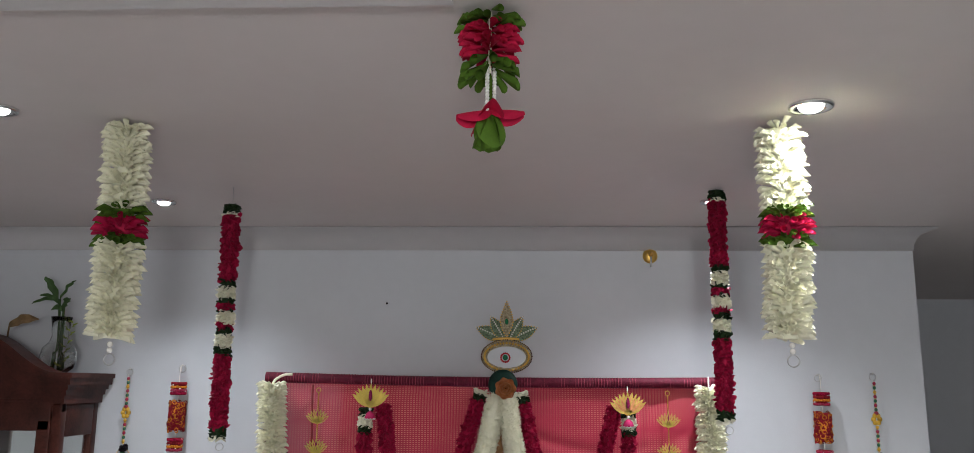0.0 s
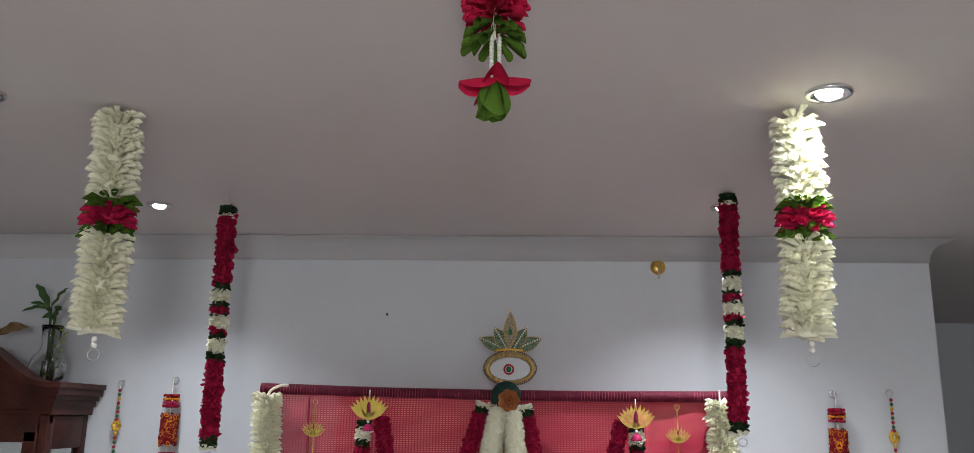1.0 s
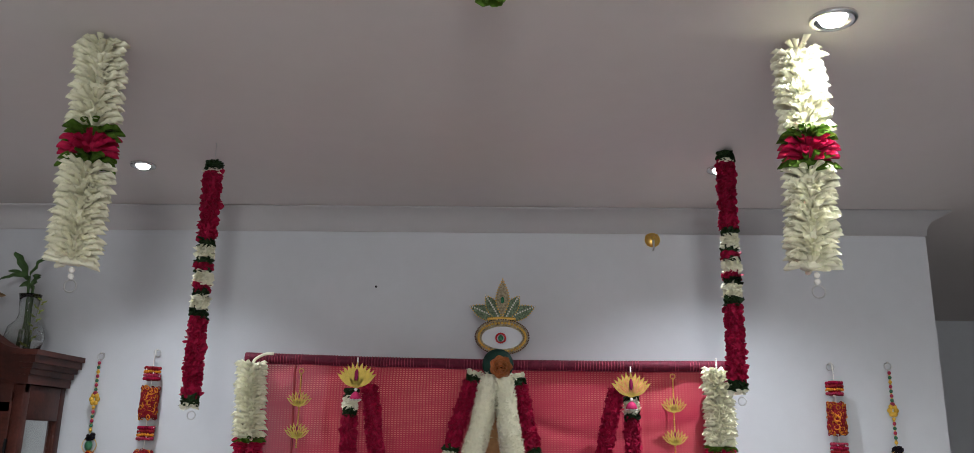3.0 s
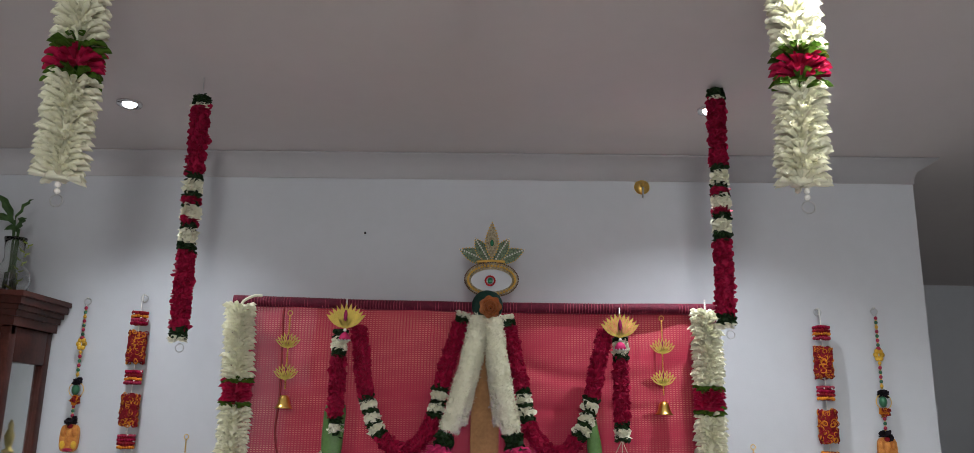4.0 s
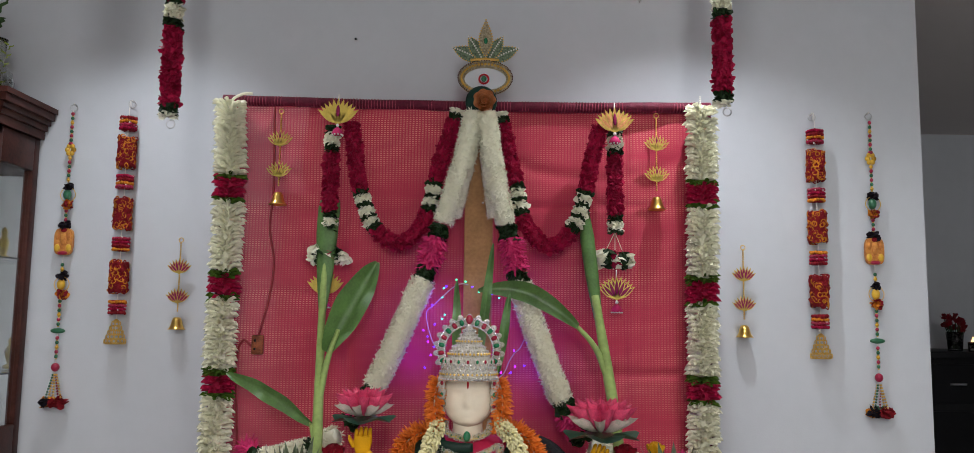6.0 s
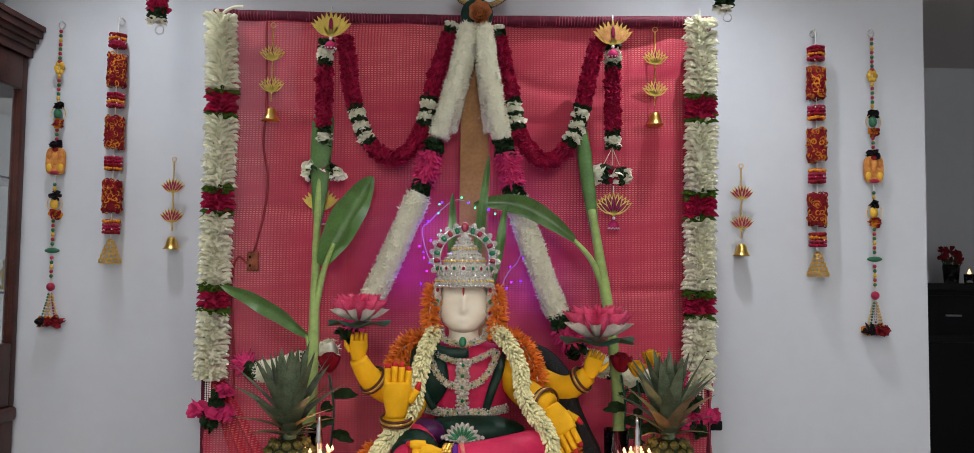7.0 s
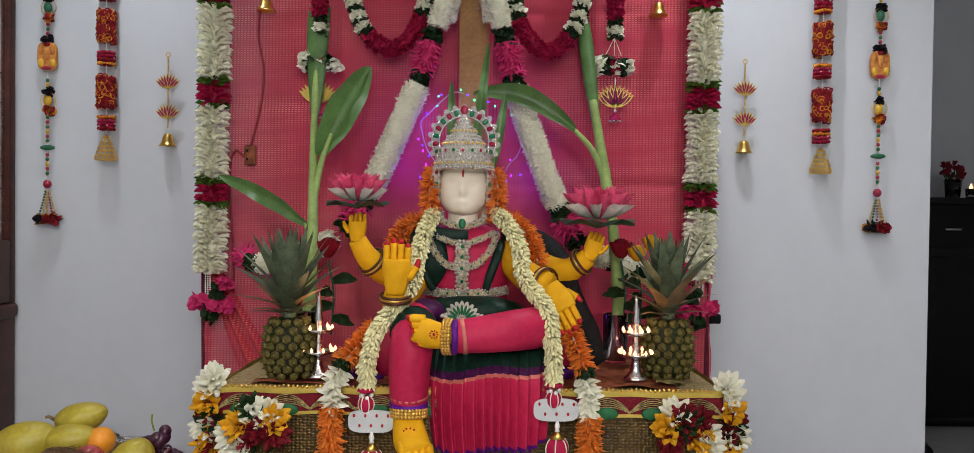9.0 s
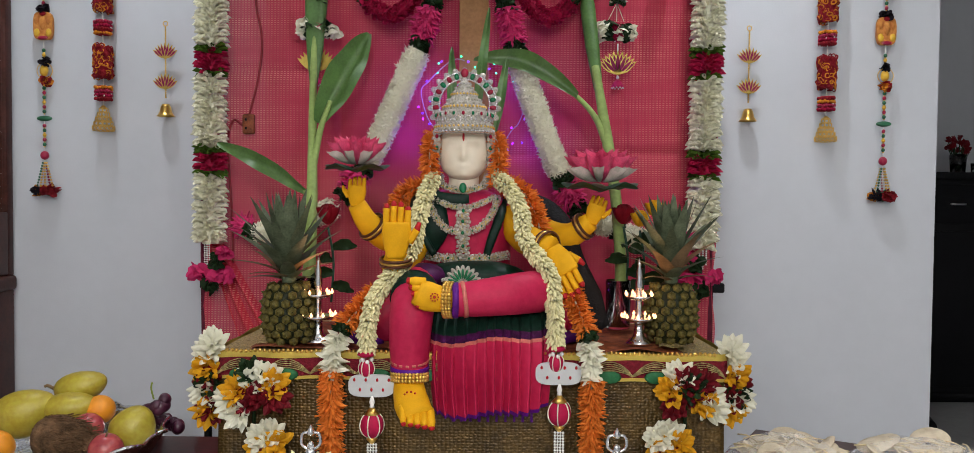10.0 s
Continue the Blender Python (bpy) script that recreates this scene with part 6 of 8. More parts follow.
# ---- lotus and bell hangings on the cloth and wall ----
def lotus_plate(parent, c, w, mat, mat2, n=11, hollow=False):
    """Cut-out lotus: slender pointed petals fanned along a boat-shaped base."""
    half_n = (n - 1) / 2
    for k in range(n):
        f = (k - half_n) / half_n
        a = 54 * f
        ln = w * (0.68 - 0.09 * abs(f))
        wd = w * (0.086 if k % 2 == 0 else 0.072)
        ts = np.linspace(0, 1, 9)
        prof = [(wd * math.sin(math.pi * t ** 0.8) ** 0.9, ln * t + (0.0 if t < 1 else 0.012 * w)) for t in ts]
        out = prof + [(-x, z) for x, z in prof[-2:0:-1]]
        m = Matrix.Translation((c[0] + 0.05 * w * f, c[1] - 0.0012 * (k % 2), c[2] - w * 0.30 + 0.02 * w * f * f)) @ pose(0, 0, 0, 0, a, 0)
        if hollow:
            q = len(out)
            cz = ln * 0.5
            inn = [(x * 0.52, cz + (z - cz) * 0.74) for x, z in out]
            v = [(x, y, z) for y in (-0.0015, 0.0015) for loop in (out, inn) for x, z in loop]
            fc = []
            for i in range(q):
                j = (i + 1) % q
                fc += [(i, j, q + j, q + i), (2 * q + i, 3 * q + i, 3 * q + j, 2 * q + j), (i, 2 * q + i, 2 * q + j, j), (q + i, q + j, 3 * q + j, 3 * q + i)]
            p = part("lotus_petal", moved((np.array(v), fc), m), M[mat], parent, smooth=False)
        else:
            p = part("lotus_petal", moved(outline_plate(out, 0.003), m), M[mat], parent, smooth=False)
        if mat2 and (not hollow or k == n // 2):
            part("petal_inlay", moved(outline_plate([(x * 0.66, 0.16 * ln + z * 0.72) for x, z in out], 0.0036), m), M[mat2], p, smooth=False)
    base = [(c[0] + 0.13 * w * t, c[1], c[2] - w * (0.30 - 0.05 * t * t)) for t in np.linspace(-1, 1, 9)]
    part("lotus_base", tube(base, [0.006 * w, 0.022 * w, 0.006 * w], 6, 16), M[mat], parent)


def bell(parent, z, s, mat="gold"):
    b = part("bell", lathe([(0.10 * s, 1.0 * s), (0.28 * s, 0.96 * s), (0.40 * s, 0.72 * s), (0.48 * s, 0.35 * s), (0.62 * s, 0.10 * s), (0.72 * s, 0.0), (0.66 * s, 0.0), (0.42 * s, 0.35 * s), (0.2 * s, 0.9 * s)], 24), M[mat], parent, "small polished brass bell")
    b.location = (0, 0, z)
    return b


def lotus_bell_hanging(x, y, z_top, petals, inlay, where, hollow=False):
    h = thing("lotus_bell_hanging", where, "hanging", (x, y, z_top), "lotus bell hangings")
    part("hook_ring", ring((0, 0, -0.004), 0.007, 0.0014), M["gold"], h)
    part("bead_string", scatter(ball((0, 0, 0), (0.0028, 0.0028, 0.0034), 7, 5), [np.array(Matrix.Translation((0, 0, -0.014 - 0.0068 * k))) for k in range(32)]), M["gold"], h)
    lotus_plate(h, (0, -0.004, -0.088), 0.070, petals, inlay, 9, hollow)
    lotus_plate(h, (0, -0.004, -0.180), 0.070, petals, inlay, 9, hollow)
    bell(h, -0.283, 0.038)
    return h


lotus_bell_hanging(-0.910, -0.026, 1.572, "goldpaint", "magenta", "two magenta lotus cut-outs and a brass bell on the wall")
lotus_bell_hanging(0.852, -0.026, 1.572, "goldpaint", "magenta", "two magenta lotus cut-outs and a brass bell on the wall")
for x, inlay in ((-0.560, "magenta"), (0.545, "magenta")):
    lotus_bell_hanging(x, -0.224, 1.940, "goldpaint", inlay, "two gold lotus cut-outs and a brass bell on the cloth", True)


def lotus_pendant(x, y, z, w, inlay, lab, tassel=True):
    h = thing("lotus_pendant", lab, "hanging", (x, y, z), "lotus pendants")
    lotus_plate(h, (0, 0, 0), w, "goldpaint", inlay, 11)
    part("inlay_drop", ball((0, -0.004, 0.004), (0.0055, 0.003, 0.017), 10, 6), M["magenta"], h)
    part("cord", tube([(0, 0.004, 0.055), (0, 0.004, 0.0), (0, 0, -0.04)], 0.0022, 6, 8), M["pearl"], h)
    part("pearl", ball((0, -0.003, -0.038), (0.005, 0.005, 0.005), 10, 6), M["pearl"], h)
    part("tassel_cap", lathe([(0.003, 0.012), (0.011, 0.006), (0.017, -0.006), (0.015, -0.010), (0.004, -0.004)], 16), M["pinkpetal"], h, "pink bell-shaped tassel").location = (0, -0.003, -0.056)
    part("tassel_beads", scatter(ball((0, 0, 0), (0.0026, 0.0026, 0.0026), 6, 5), [np.array(Matrix.Translation((0.0155 * math.cos(k * 0.63), -0.003 + 0.0155 * math.sin(k * 0.63), -0.067))) for k in range(10)]), M["pearl"], h)
    return h


lotus_pendant(-0.380, -0.290, 1.918, 0.108, None, "large gold lotus cut-out with a pink tassel on the rail")
lotus_pendant(0.413, -0.292, 1.902, 0.104, "peach", "large gold and red lotus cut-out with pink tassel")
lotus_pendant(-0.412, -0.226, 1.428, 0.098, None, "gold lotus cut-out with pink tassel hanging on cloth", True)
lotus_pendant(0.426, -0.232, 1.425, 0.098, "magenta", "gold and magenta lotus cut-out hanging on cloth", True)

# power strip with its red cable
ps = thing("power_strip", "red cable with a small pink socket block on the cloth", "socket", (-0.604, -0.212, 1.252))
part("socket_block", box((0, 0, 0), (0.034, 0.016, 0.056), 0.005, 3), M["redsilk"], ps)
for dz in (-0.012, 0.012):
    part("socket_hole", box((-0.006, -0.009, dz), (0.006, 0.003, 0.007), 0.001), M["black"], ps)
part("cable", tube([(0.002, 0, 0.028), (0.028, 0.002, 0.14), (0.036, 0.004, 0.24), (0.020, 0.004, 0.34), (0.026, 0.004, 0.46), (0.020, 0.004, 0.66), (0.02, 0.006, 0.70)], 0.0035, 8, 50), M["redcable"], ps)
part("cable", tube([(-0.016, 0, -0.005), (-0.045, 0.004, 0.01), (-0.06, 0.006, -0.06), (-0.048, 0.008, -0.30), (-0.05, 0.01, -0.45)], 0.0035, 8, 40), M["redcable"], ps)

# string lights behind the idol
rng = np.random.default_rng(5)
sl = thing("string_lights", "tangled string of small violet, blue and green lights", "lights", (0.03, -0.235, 1.30))
loops = [(0.14 * math.cos(t) * (1 + 0.15 * math.sin(3 * t)), 0.012 * math.sin(5 * t), 0.135 * math.sin(t) + 0.01 * math.sin(7 * t)) for t in np.linspace(0, 2 * math.pi, 26)]
part("wire", tube(loops, 0.0012, 5, 120), M["wire"], sl)
bulb = lathe([(0.0005, 0), (0.0024, 0.0015), (0.0026, 0.004), (0.0009, 0.007)], 8)
for k in range(44):
    t = 2 * math.pi * k / 44
    rr = 0.145 + rng.normal(0, 0.022)
    up = math.sin(t)
    mt = "led_g" if (up > 0.10 and k % 3) else "led_b" if (up > 0.25) else ("led_b" if k % 2 else "led_v")
    if abs(math.cos(t)) < 0.35 and up < 0:
        continue
    part("bulb", moved(bulb, pose(rr * math.cos(t) * (0.88 if mt in ("led_g", "led_r") else 1.08), -0.006 + rng.normal(0, 0.004), rr * up * 0.9, 90 * rng.random(), 90 * rng.random(), 0)), M[mt], sl)
for x, z, c in ((-0.15, 1.22, (0.16, 0.02, 1.0)), (0.20, 1.20, (0.18, 0.02, 1.0)), (-0.10, 1.36, (0.25, 0.03, 1.0)), (0.15, 1.37, (0.20, 0.03, 1.0))):
    d = bpy.data.lights.new("string_light_glow", "POINT")
    d.energy, d.color, d.shadow_soft_size = 0.30, c, 0.03
    new("string_light_glow", d).location = (x, -0.262, z)

# ---- pendants on the altar front ----
for x in (-0.158, 0.216):
    dz = 0.0 if x < 0 else 0.028
    pd = thing("plaque_pendant", "white enamel plaque with red dots and a striped red ball", "pendant", (x, -0.905, 0.665 + dz), "altar pendants")
    pts = [(0.046 * math.copysign(abs(math.cos(a)) ** 0.55, math.cos(a)), 0.023 * math.copysign(abs(math.sin(a)) ** 0.6, math.sin(a)) + 0.008) for a in np.linspace(0, 2 * math.pi, 36, endpoint=False)]
    pq = part("plaque", outline_plate(pts, 0.004), M["plaque"], pd, "rounded white plaque", smooth=False)
    for k in range(7):
        part("red_dot", ball((-0.034 + 0.0115 * k, -0.003, 0.010 + 0.010 * (-1) ** k), (0.0026, 0.0018, 0.0036), 8, 6), M["nail_red"], pq)
    part("white_drop", lathe([(0.002, 0.018), (0.006, 0.006), (0.004, 0.0), (0.006, -0.004)], 14), M["pearl"], pd).location = (0.002, -0.004, -0.030)
    part("gold_cap", lathe([(0.004, 0.010), (0.009, 0.004), (0.016, -0.004), (0.012, -0.004), (0.003, 0.004)], 16), M["gold"], pd).location = (0.002, -0.004, -0.044)
    rb = part("red_ball", ball((0.002, -0.004, -0.070), (0.0235, 0.0235, 0.0265), 24, 14), M["scarlet"], pd, "red satin ball with white stripes")
    for k in range(6):
        a = k * math.pi / 3 + 0.3
        part("white_stripe", tube([(0.002 + 0.0242 * math.sin(b) * math.cos(a), -0.004 + 0.0242 * math.sin(b) * math.sin(a), -0.070 + 0.0272 * math.cos(b)) for b in (0.3, 0.9, 1.57, 2.2, 2.85)], 0.0015, 5, 14), M["jasmine"], rb)
    part("gold_base", lathe([(0.004, 0.004), (0.012, -0.002), (0.007, -0.008), (0.003, -0.012)], 14), M["gold"], pd).location = (0.002, -0.004, -0.096)
    for k in range(4):
        part("pearl_string", join(*[ball((0.002 + 0.0055 * (k - 1.5), -0.004, -0.110 - 0.006 * i), 0.0028, 7, 5) for i in range(12)]), M["pearl"], pd)


# ---- fabric flower bunches at the altar's corners ----
def flower_puff(parent, c, d, r, mat, seed):
    """One fabric blossom: pointed strips fanned round a direction."""
    rng_ = np.random.default_rng(seed)
    d = Vector(d).normalized()
    q = d.to_track_quat("X", "Z").to_matrix().to_4x4()
    ms = []
    for k in range(21):
        a, el = 2 * math.pi * k / 21 * 3.7 + rng_.normal(0, 0.2), 8 + 64 * (k / 21) + 8 * rng_.random()
        ms.append(np.array(Matrix.Translation(c) @ q @ pose(0, 0, 0, math.degrees(a), 0, 0) @ pose(0, 0, 0, 0, -el, 0) @ Matrix.Diagonal((r * (0.80 + 0.35 * rng_.random()), r * 0.95, r, 1))))
    return part("blossom", scatter(POINTED, ms), M[mat], parent)


FB = (("jasmine", "white"), ("yellow", "orange"), ("maroon", "maroon"), ("leaf", "green"))
for nm, ox, oy, oz, rows in (
    ("corner_bunch", -0.397, -0.905, 0.645, [(0.035, 0.05, "jasmine"), (0.055, 0.035, "yellow"), (0.02, 0.015, "maroon"), (-0.005, 0.055, "leaf"), (0.058, 0.005, "maroon"), (-0.035, 0.02, "yellow"), (-0.055, -0.005, "jasmine"), (-0.01, 0.0, "maroon"), (-0.03, -0.03, "jasmine"), (0.005, 0.04, "jasmine")]),
    ("corner_bunch", -0.497, -0.86, 0.690, [(0.0, 0.045, "jasmine"), (0.012, 0.065, "jasmine"), (-0.005, 0.012, "yellow"), (0.0, -0.012, "maroon"), (0.004, -0.028, "leaf"), (-0.004, -0.045, "jasmine"), (0.01, -0.062, "yellow"), (0.012, -0.082, "maroon"), (0.0, -0.090, "yellow")]),
    ("corner_bunch", 0.475, -0.895, 0.645, [(-0.02, 0.055, "jasmine"), (-0.04, 0.025, "yellow"), (0.005, 0.035, "leaf"), (0.02, 0.02, "maroon"), (-0.03, -0.005, "maroon"), (0.035, 0.0, "yellow"), (0.055, 0.01, "jasmine"), (0.06, -0.015, "jasmine"), (0.0, 0.045, "maroon"), (0.04, 0.04, "maroon")]),
    ("corner_bunch", 0.580, -0.85, 0.690, [(0.0, 0.035, "jasmine"), (-0.006, 0.055, "jasmine"), (0.004, -0.002, "yellow"), (0.008, -0.022, "maroon"), (0.004, -0.045, "leaf"), (-0.012, -0.052, "maroon"), (0.002, -0.068, "yellow"), (-0.018, -0.078, "yellow"), (0.014, -0.055, "jasmine")]),
    ("corner_bunch", -0.36, -0.905, 0.535, [(0.0, 0.04, "jasmine"), (-0.02, 0.035, "jasmine"), (0.02, 0.025, "yellow"), (-0.02, 0.01, "yellow"), (0.0, -0.01, "maroon"), (-0.04, -0.03, "jasmine"), (0.03, -0.03, "leaf"), (0.02, -0.04, "jasmine")]),
    ("corner_bunch", 0.440, -0.895, 0.540, [(0.0, 0.045, "jasmine"), (-0.025, 0.035, "jasmine"), (0.025, 0.025, "yellow"), (-0.02, 0.012, "yellow"), (0.0, -0.015, "maroon"), (0.03, -0.01, "maroon"), (-0.03, -0.045, "leaf"), (0.01, -0.05, "jasmine")]),
):
    b = thing(nm, "bunch of white, orange and maroon fabric flowers on the altar corner", "flowers", (ox, oy, oz), "corner flower bunches")
    part("stem", tube([(0, 0.015, 0.05), (0, 0.012, -0.06)], 0.004, 6, 4), M["leaf"], b)
    for i, (dx, dz, mt) in enumerate(rows):
        flower_puff(b, (dx * 0.8, -0.002 - 0.004 * (i % 3), dz * 0.9), (dx * 8, -0.75, dz * 6 + 0.15), 0.036, mt, i + int(1000 * abs(ox)))

# small silver stands with cream flowers before the altar
for x in (-0.262, 0.322):
    h = thing("silver_stand", "small pierced silver stand among cream flowers", "ornament", (x, -0.985, 0.535), "silver stands")
    part("cup", lathe([(0.020, -0.02), (0.022, 0.0), (0.012, 0.006), (0.008, 0.02), (0.012, 0.03), (0.006, 0.036)], 20), M["silver"], h)
    for sx in (-1, 1):
        part("scroll", tube([(0, 0, 0.03), (sx * 0.017, 0, 0.042), (sx * 0.016, 0, 0.062), (sx * 0.004, 0, 0.066)], 0.0032, 8, 16), M["silver"], h)
    part("knob", ball((0, 0, 0.040), (0.007, 0.006, 0.009), 12, 8), M["silver"], h)
    part("finial", lathe([(0.006, 0.060), (0.008, 0.066), (0.004, 0.074), (0.001, 0.080)], 14), M["silver"], h)
    for k in range(5):
        flower_puff(h, (-0.03 + 0.015 * k, 0.004, -0.005 - 0.004 * (k % 2)), (0.3 * (k - 2), -0.5, 0.6), 0.030, "bud", k + 60)
    part("foot_rod", tube([(0, 0, -0.02), (0, 0, -0.53)], 0.008, 8, 4), M["silver"], h)
    part("foot", lathe([(0.05, -0.535), (0.05, -0.527), (0.008, -0.50)], 20), M["silver"], h)

# ---- wall hangings ----
M.update(
    yarn_red=material("maroon_yarn", (0.26, 0.012, 0.02), 0.85, vary=0.35, scale=60, island=0.8),
    yarn_orange=material("orange_yarn", (0.64, 0.22, 0.02), 0.85, vary=0.25, scale=60, island=0.8),
    bead_red=material("red_bead", (0.36, 0.01, 0.05), 0.3, vary=0.2),
    bead_green=material("green_bead", (0.025, 0.13, 0.06), 0.3, vary=0.2),
    bead_yellow=material("yellow_bead", (0.72, 0.42, 0.03), 0.35, vary=0.15),
    terracotta=material("painted_orange_clay", (0.62, 0.16, 0.04), 0.5, vary=0.25, scale=60, color2=(0.75, 0.34, 0.08), bump=0.5, bump_scale=90),
    pompom_dark=material("dark_pompom", (0.015, 0.01, 0.015), 0.9, vary=0.3),
    bamboo=material("lucky_bamboo", (0.05, 0.10, 0.03), 0.5, vary=0.3, scale=30),
    film=material("clear_wrap", (0.9, 0.9, 0.9), 0.12, vary=0.0, alpha=0.22, bump=0.8, bump_scale=40),
    cracker=material("pale_cracker", (0.72, 0.58, 0.38), 0.6, vary=0.2, scale=40, color2=(0.80, 0.70, 0.52), bump=0.3, bump_scale=80),
    noodle=material("fried_strands", (0.74, 0.60, 0.36), 0.55, vary=0.25, scale=40, island=0.5),
    mango=material("ripe_mango", (0.62, 0.38, 0.02), 0.4, vary=0.3, scale=11, color2=(0.50, 0.44, 0.05), bump=0.08, bump_scale=200),
    orange_fruit=material("orange_peel", (0.82, 0.30, 0.015), 0.4, vary=0.12, scale=10, bump=0.25, bump_scale=300),
    apple=material("red_apple", (0.42, 0.02, 0.07), 0.25, vary=0.35, scale=9, color2=(0.60, 0.12, 0.10), coat=0.3),
    coconut=material("coconut_husk", (0.17, 0.095, 0.048), 0.9, vary=0.5, scale=40, bump=0.8, bump_scale=60),
    grape=material("dark_grape", (0.035, 0.008, 0.022), 0.3, vary=0.4, scale=20, color2=(0.10, 0.02, 0.05), coat=0.3),
    foil=material("silver_foil", (0.75, 0.75, 0.74), 0.25, 1.0, vary=0.1, scale=60, bump=0.7, bump_scale=60),
    mirror=material("mirror_glass", (0.85, 0.88, 0.88), 0.02, 1.0, vary=0.0),
    banana_skin=material("green_banana", (0.25, 0.32, 0.05), 0.45, vary=0.25, scale=15),
)
CURL = ring((0, 0, 0), 0.0066, 0.0017, "y", 10, 4)
KNOT = ball((0, 0, 0), (0.0042, 0.0042, 0.0042), 6, 4)


def yarn_roll(parent, z, r, h, seed):
    """A fat cylinder wrapped in curls of yarn."""
    rng_ = np.random.default_rng(seed)
    part("roll_core", lathe([(r * 0.7, z - h / 2), (r * 0.85, z - h / 2 + 0.004), (r * 0.85, z + h / 2 - 0.004), (r * 0.7, z + h / 2)], 16), M["yarn_red"], parent)
    for mt, n in (("yarn_orange", 70), ("yarn_red", 150)):
        ms = []
        for k in range(n):
            a = rng_.random() * 2 * math.pi
            ms.append(np.array(pose(r * 0.92 * math.cos(a), r * 0.92 * math.sin(a), z + (rng_.random() - 0.5) * h, rng_.normal(0, 25), rng_.random() * 360, math.degrees(a) + 90) @ Matrix.Diagonal((0.7 + 0.6 * rng_.random(), 1, 0.7 + 0.6 * rng_.random(), 1))))
        part("yarn_wrap", scatter(CURL, ms), M[mt], parent)


def yarn_band(parent, z, r, h, seed):
    rng_ = np.random.default_rng(seed)
    part("band_core", lathe([(r * 0.8, z - h / 2), (r * 0.8, z + h / 2)], 14), M["yarn_red"], parent)
    for row in range(4):
        zz = z + (row - 1.5) * h / 4
        mt = ("bead_red", "yarn_orange", "yarn_red", "crimson")[(row + seed) % 4]
        n = 18
        part("yarn_winding", scatter(KNOT, [np.array(Matrix.Translation((r * math.cos(2 * math.pi * (k + 0.5 * row) / n), r * math.sin(2 * math.pi * (k + 0.5 * row) / n), zz + rng_.normal(0, 0.001))) @ Matrix.Scale(0.9 + 0.5 * rng_.random(), 4)) for k in range(n)]), M[mt], parent)
    part("pearl_row", scatter(KNOT, [np.array(Matrix.Translation((r * 1.02 * math.cos(k * 1.05), r * 1.02 * math.sin(k * 1.05), z + rng_.normal(0, h / 3))) @ Matrix.Scale(0.7, 4)) for k in range(9)]), M["pearl"], parent)


def yarn_hanging(x, z0, seed):
    h = thing("yarn_hanging", "orange and maroon yarn rolls strung above a gold filigree bell", "hanging", (x, -0.042, z0), "yarn wall hangings")
    part("hook_ring", ring((0, 0.02, 0.0), 0.012, 0.0016), M["steel"], h)
    part("wall_hook", tube([(0, 0.041, 0.010), (0, 0.020, 0.010), (0, 0.018, 0.014)], 0.002, 6, 6), M["pearl"], h)
    part("cord", tube([(0, 0.015, -0.01), (0, 0, -0.05), (0, 0, -0.72)], 0.0015, 5, 12), M["pearl"], h)
    for k, z in enumerate((-0.068, -0.255, -0.452, -0.648)):
        yarn_band(h, z, 0.023, 0.044, seed + k)
    for k, z in enumerate((-0.160, -0.355, -0.555)):
        yarn_roll(h, z, 0.0275, 0.094, seed + 10 + k)
    f = part("filigree_bell", join(lathe([(0.003, -0.684), (0.008, -0.688), (0.010, -0.694), (0.006, -0.696)], 16), *[ring((0, 0, zz), rr, 0.0013, "z", 24, 5) for zz, rr in ((-0.705, 0.0125), (-0.7185, 0.017), (-0.732, 0.0215), (-0.7455, 0.026), (-0.760, 0.0305))]), M["gold"], h, "openwork gold cone bell")
    for row in range(5):
        zz, rr = -0.698 - 0.0135 * row, 0.011 + 0.0046 * row
        part("filigree_loops", join(*[moved(ring((0, 0, 0), 0.0064, 0.0013, "y", 10, 4), pose(rr * 1.05 * math.cos(a), rr * 1.05 * math.sin(a), zz, 0, 0, math.degrees(a) + 90)) for a in np.linspace(0, 2 * math.pi, 7 + 2 * row, endpoint=False) + 0.3 * row]), M["gold"], f)
    return h


yarn_hanging(-1.092, 2.003, 3)
yarn_hanging(1.081, 1.989, 8)


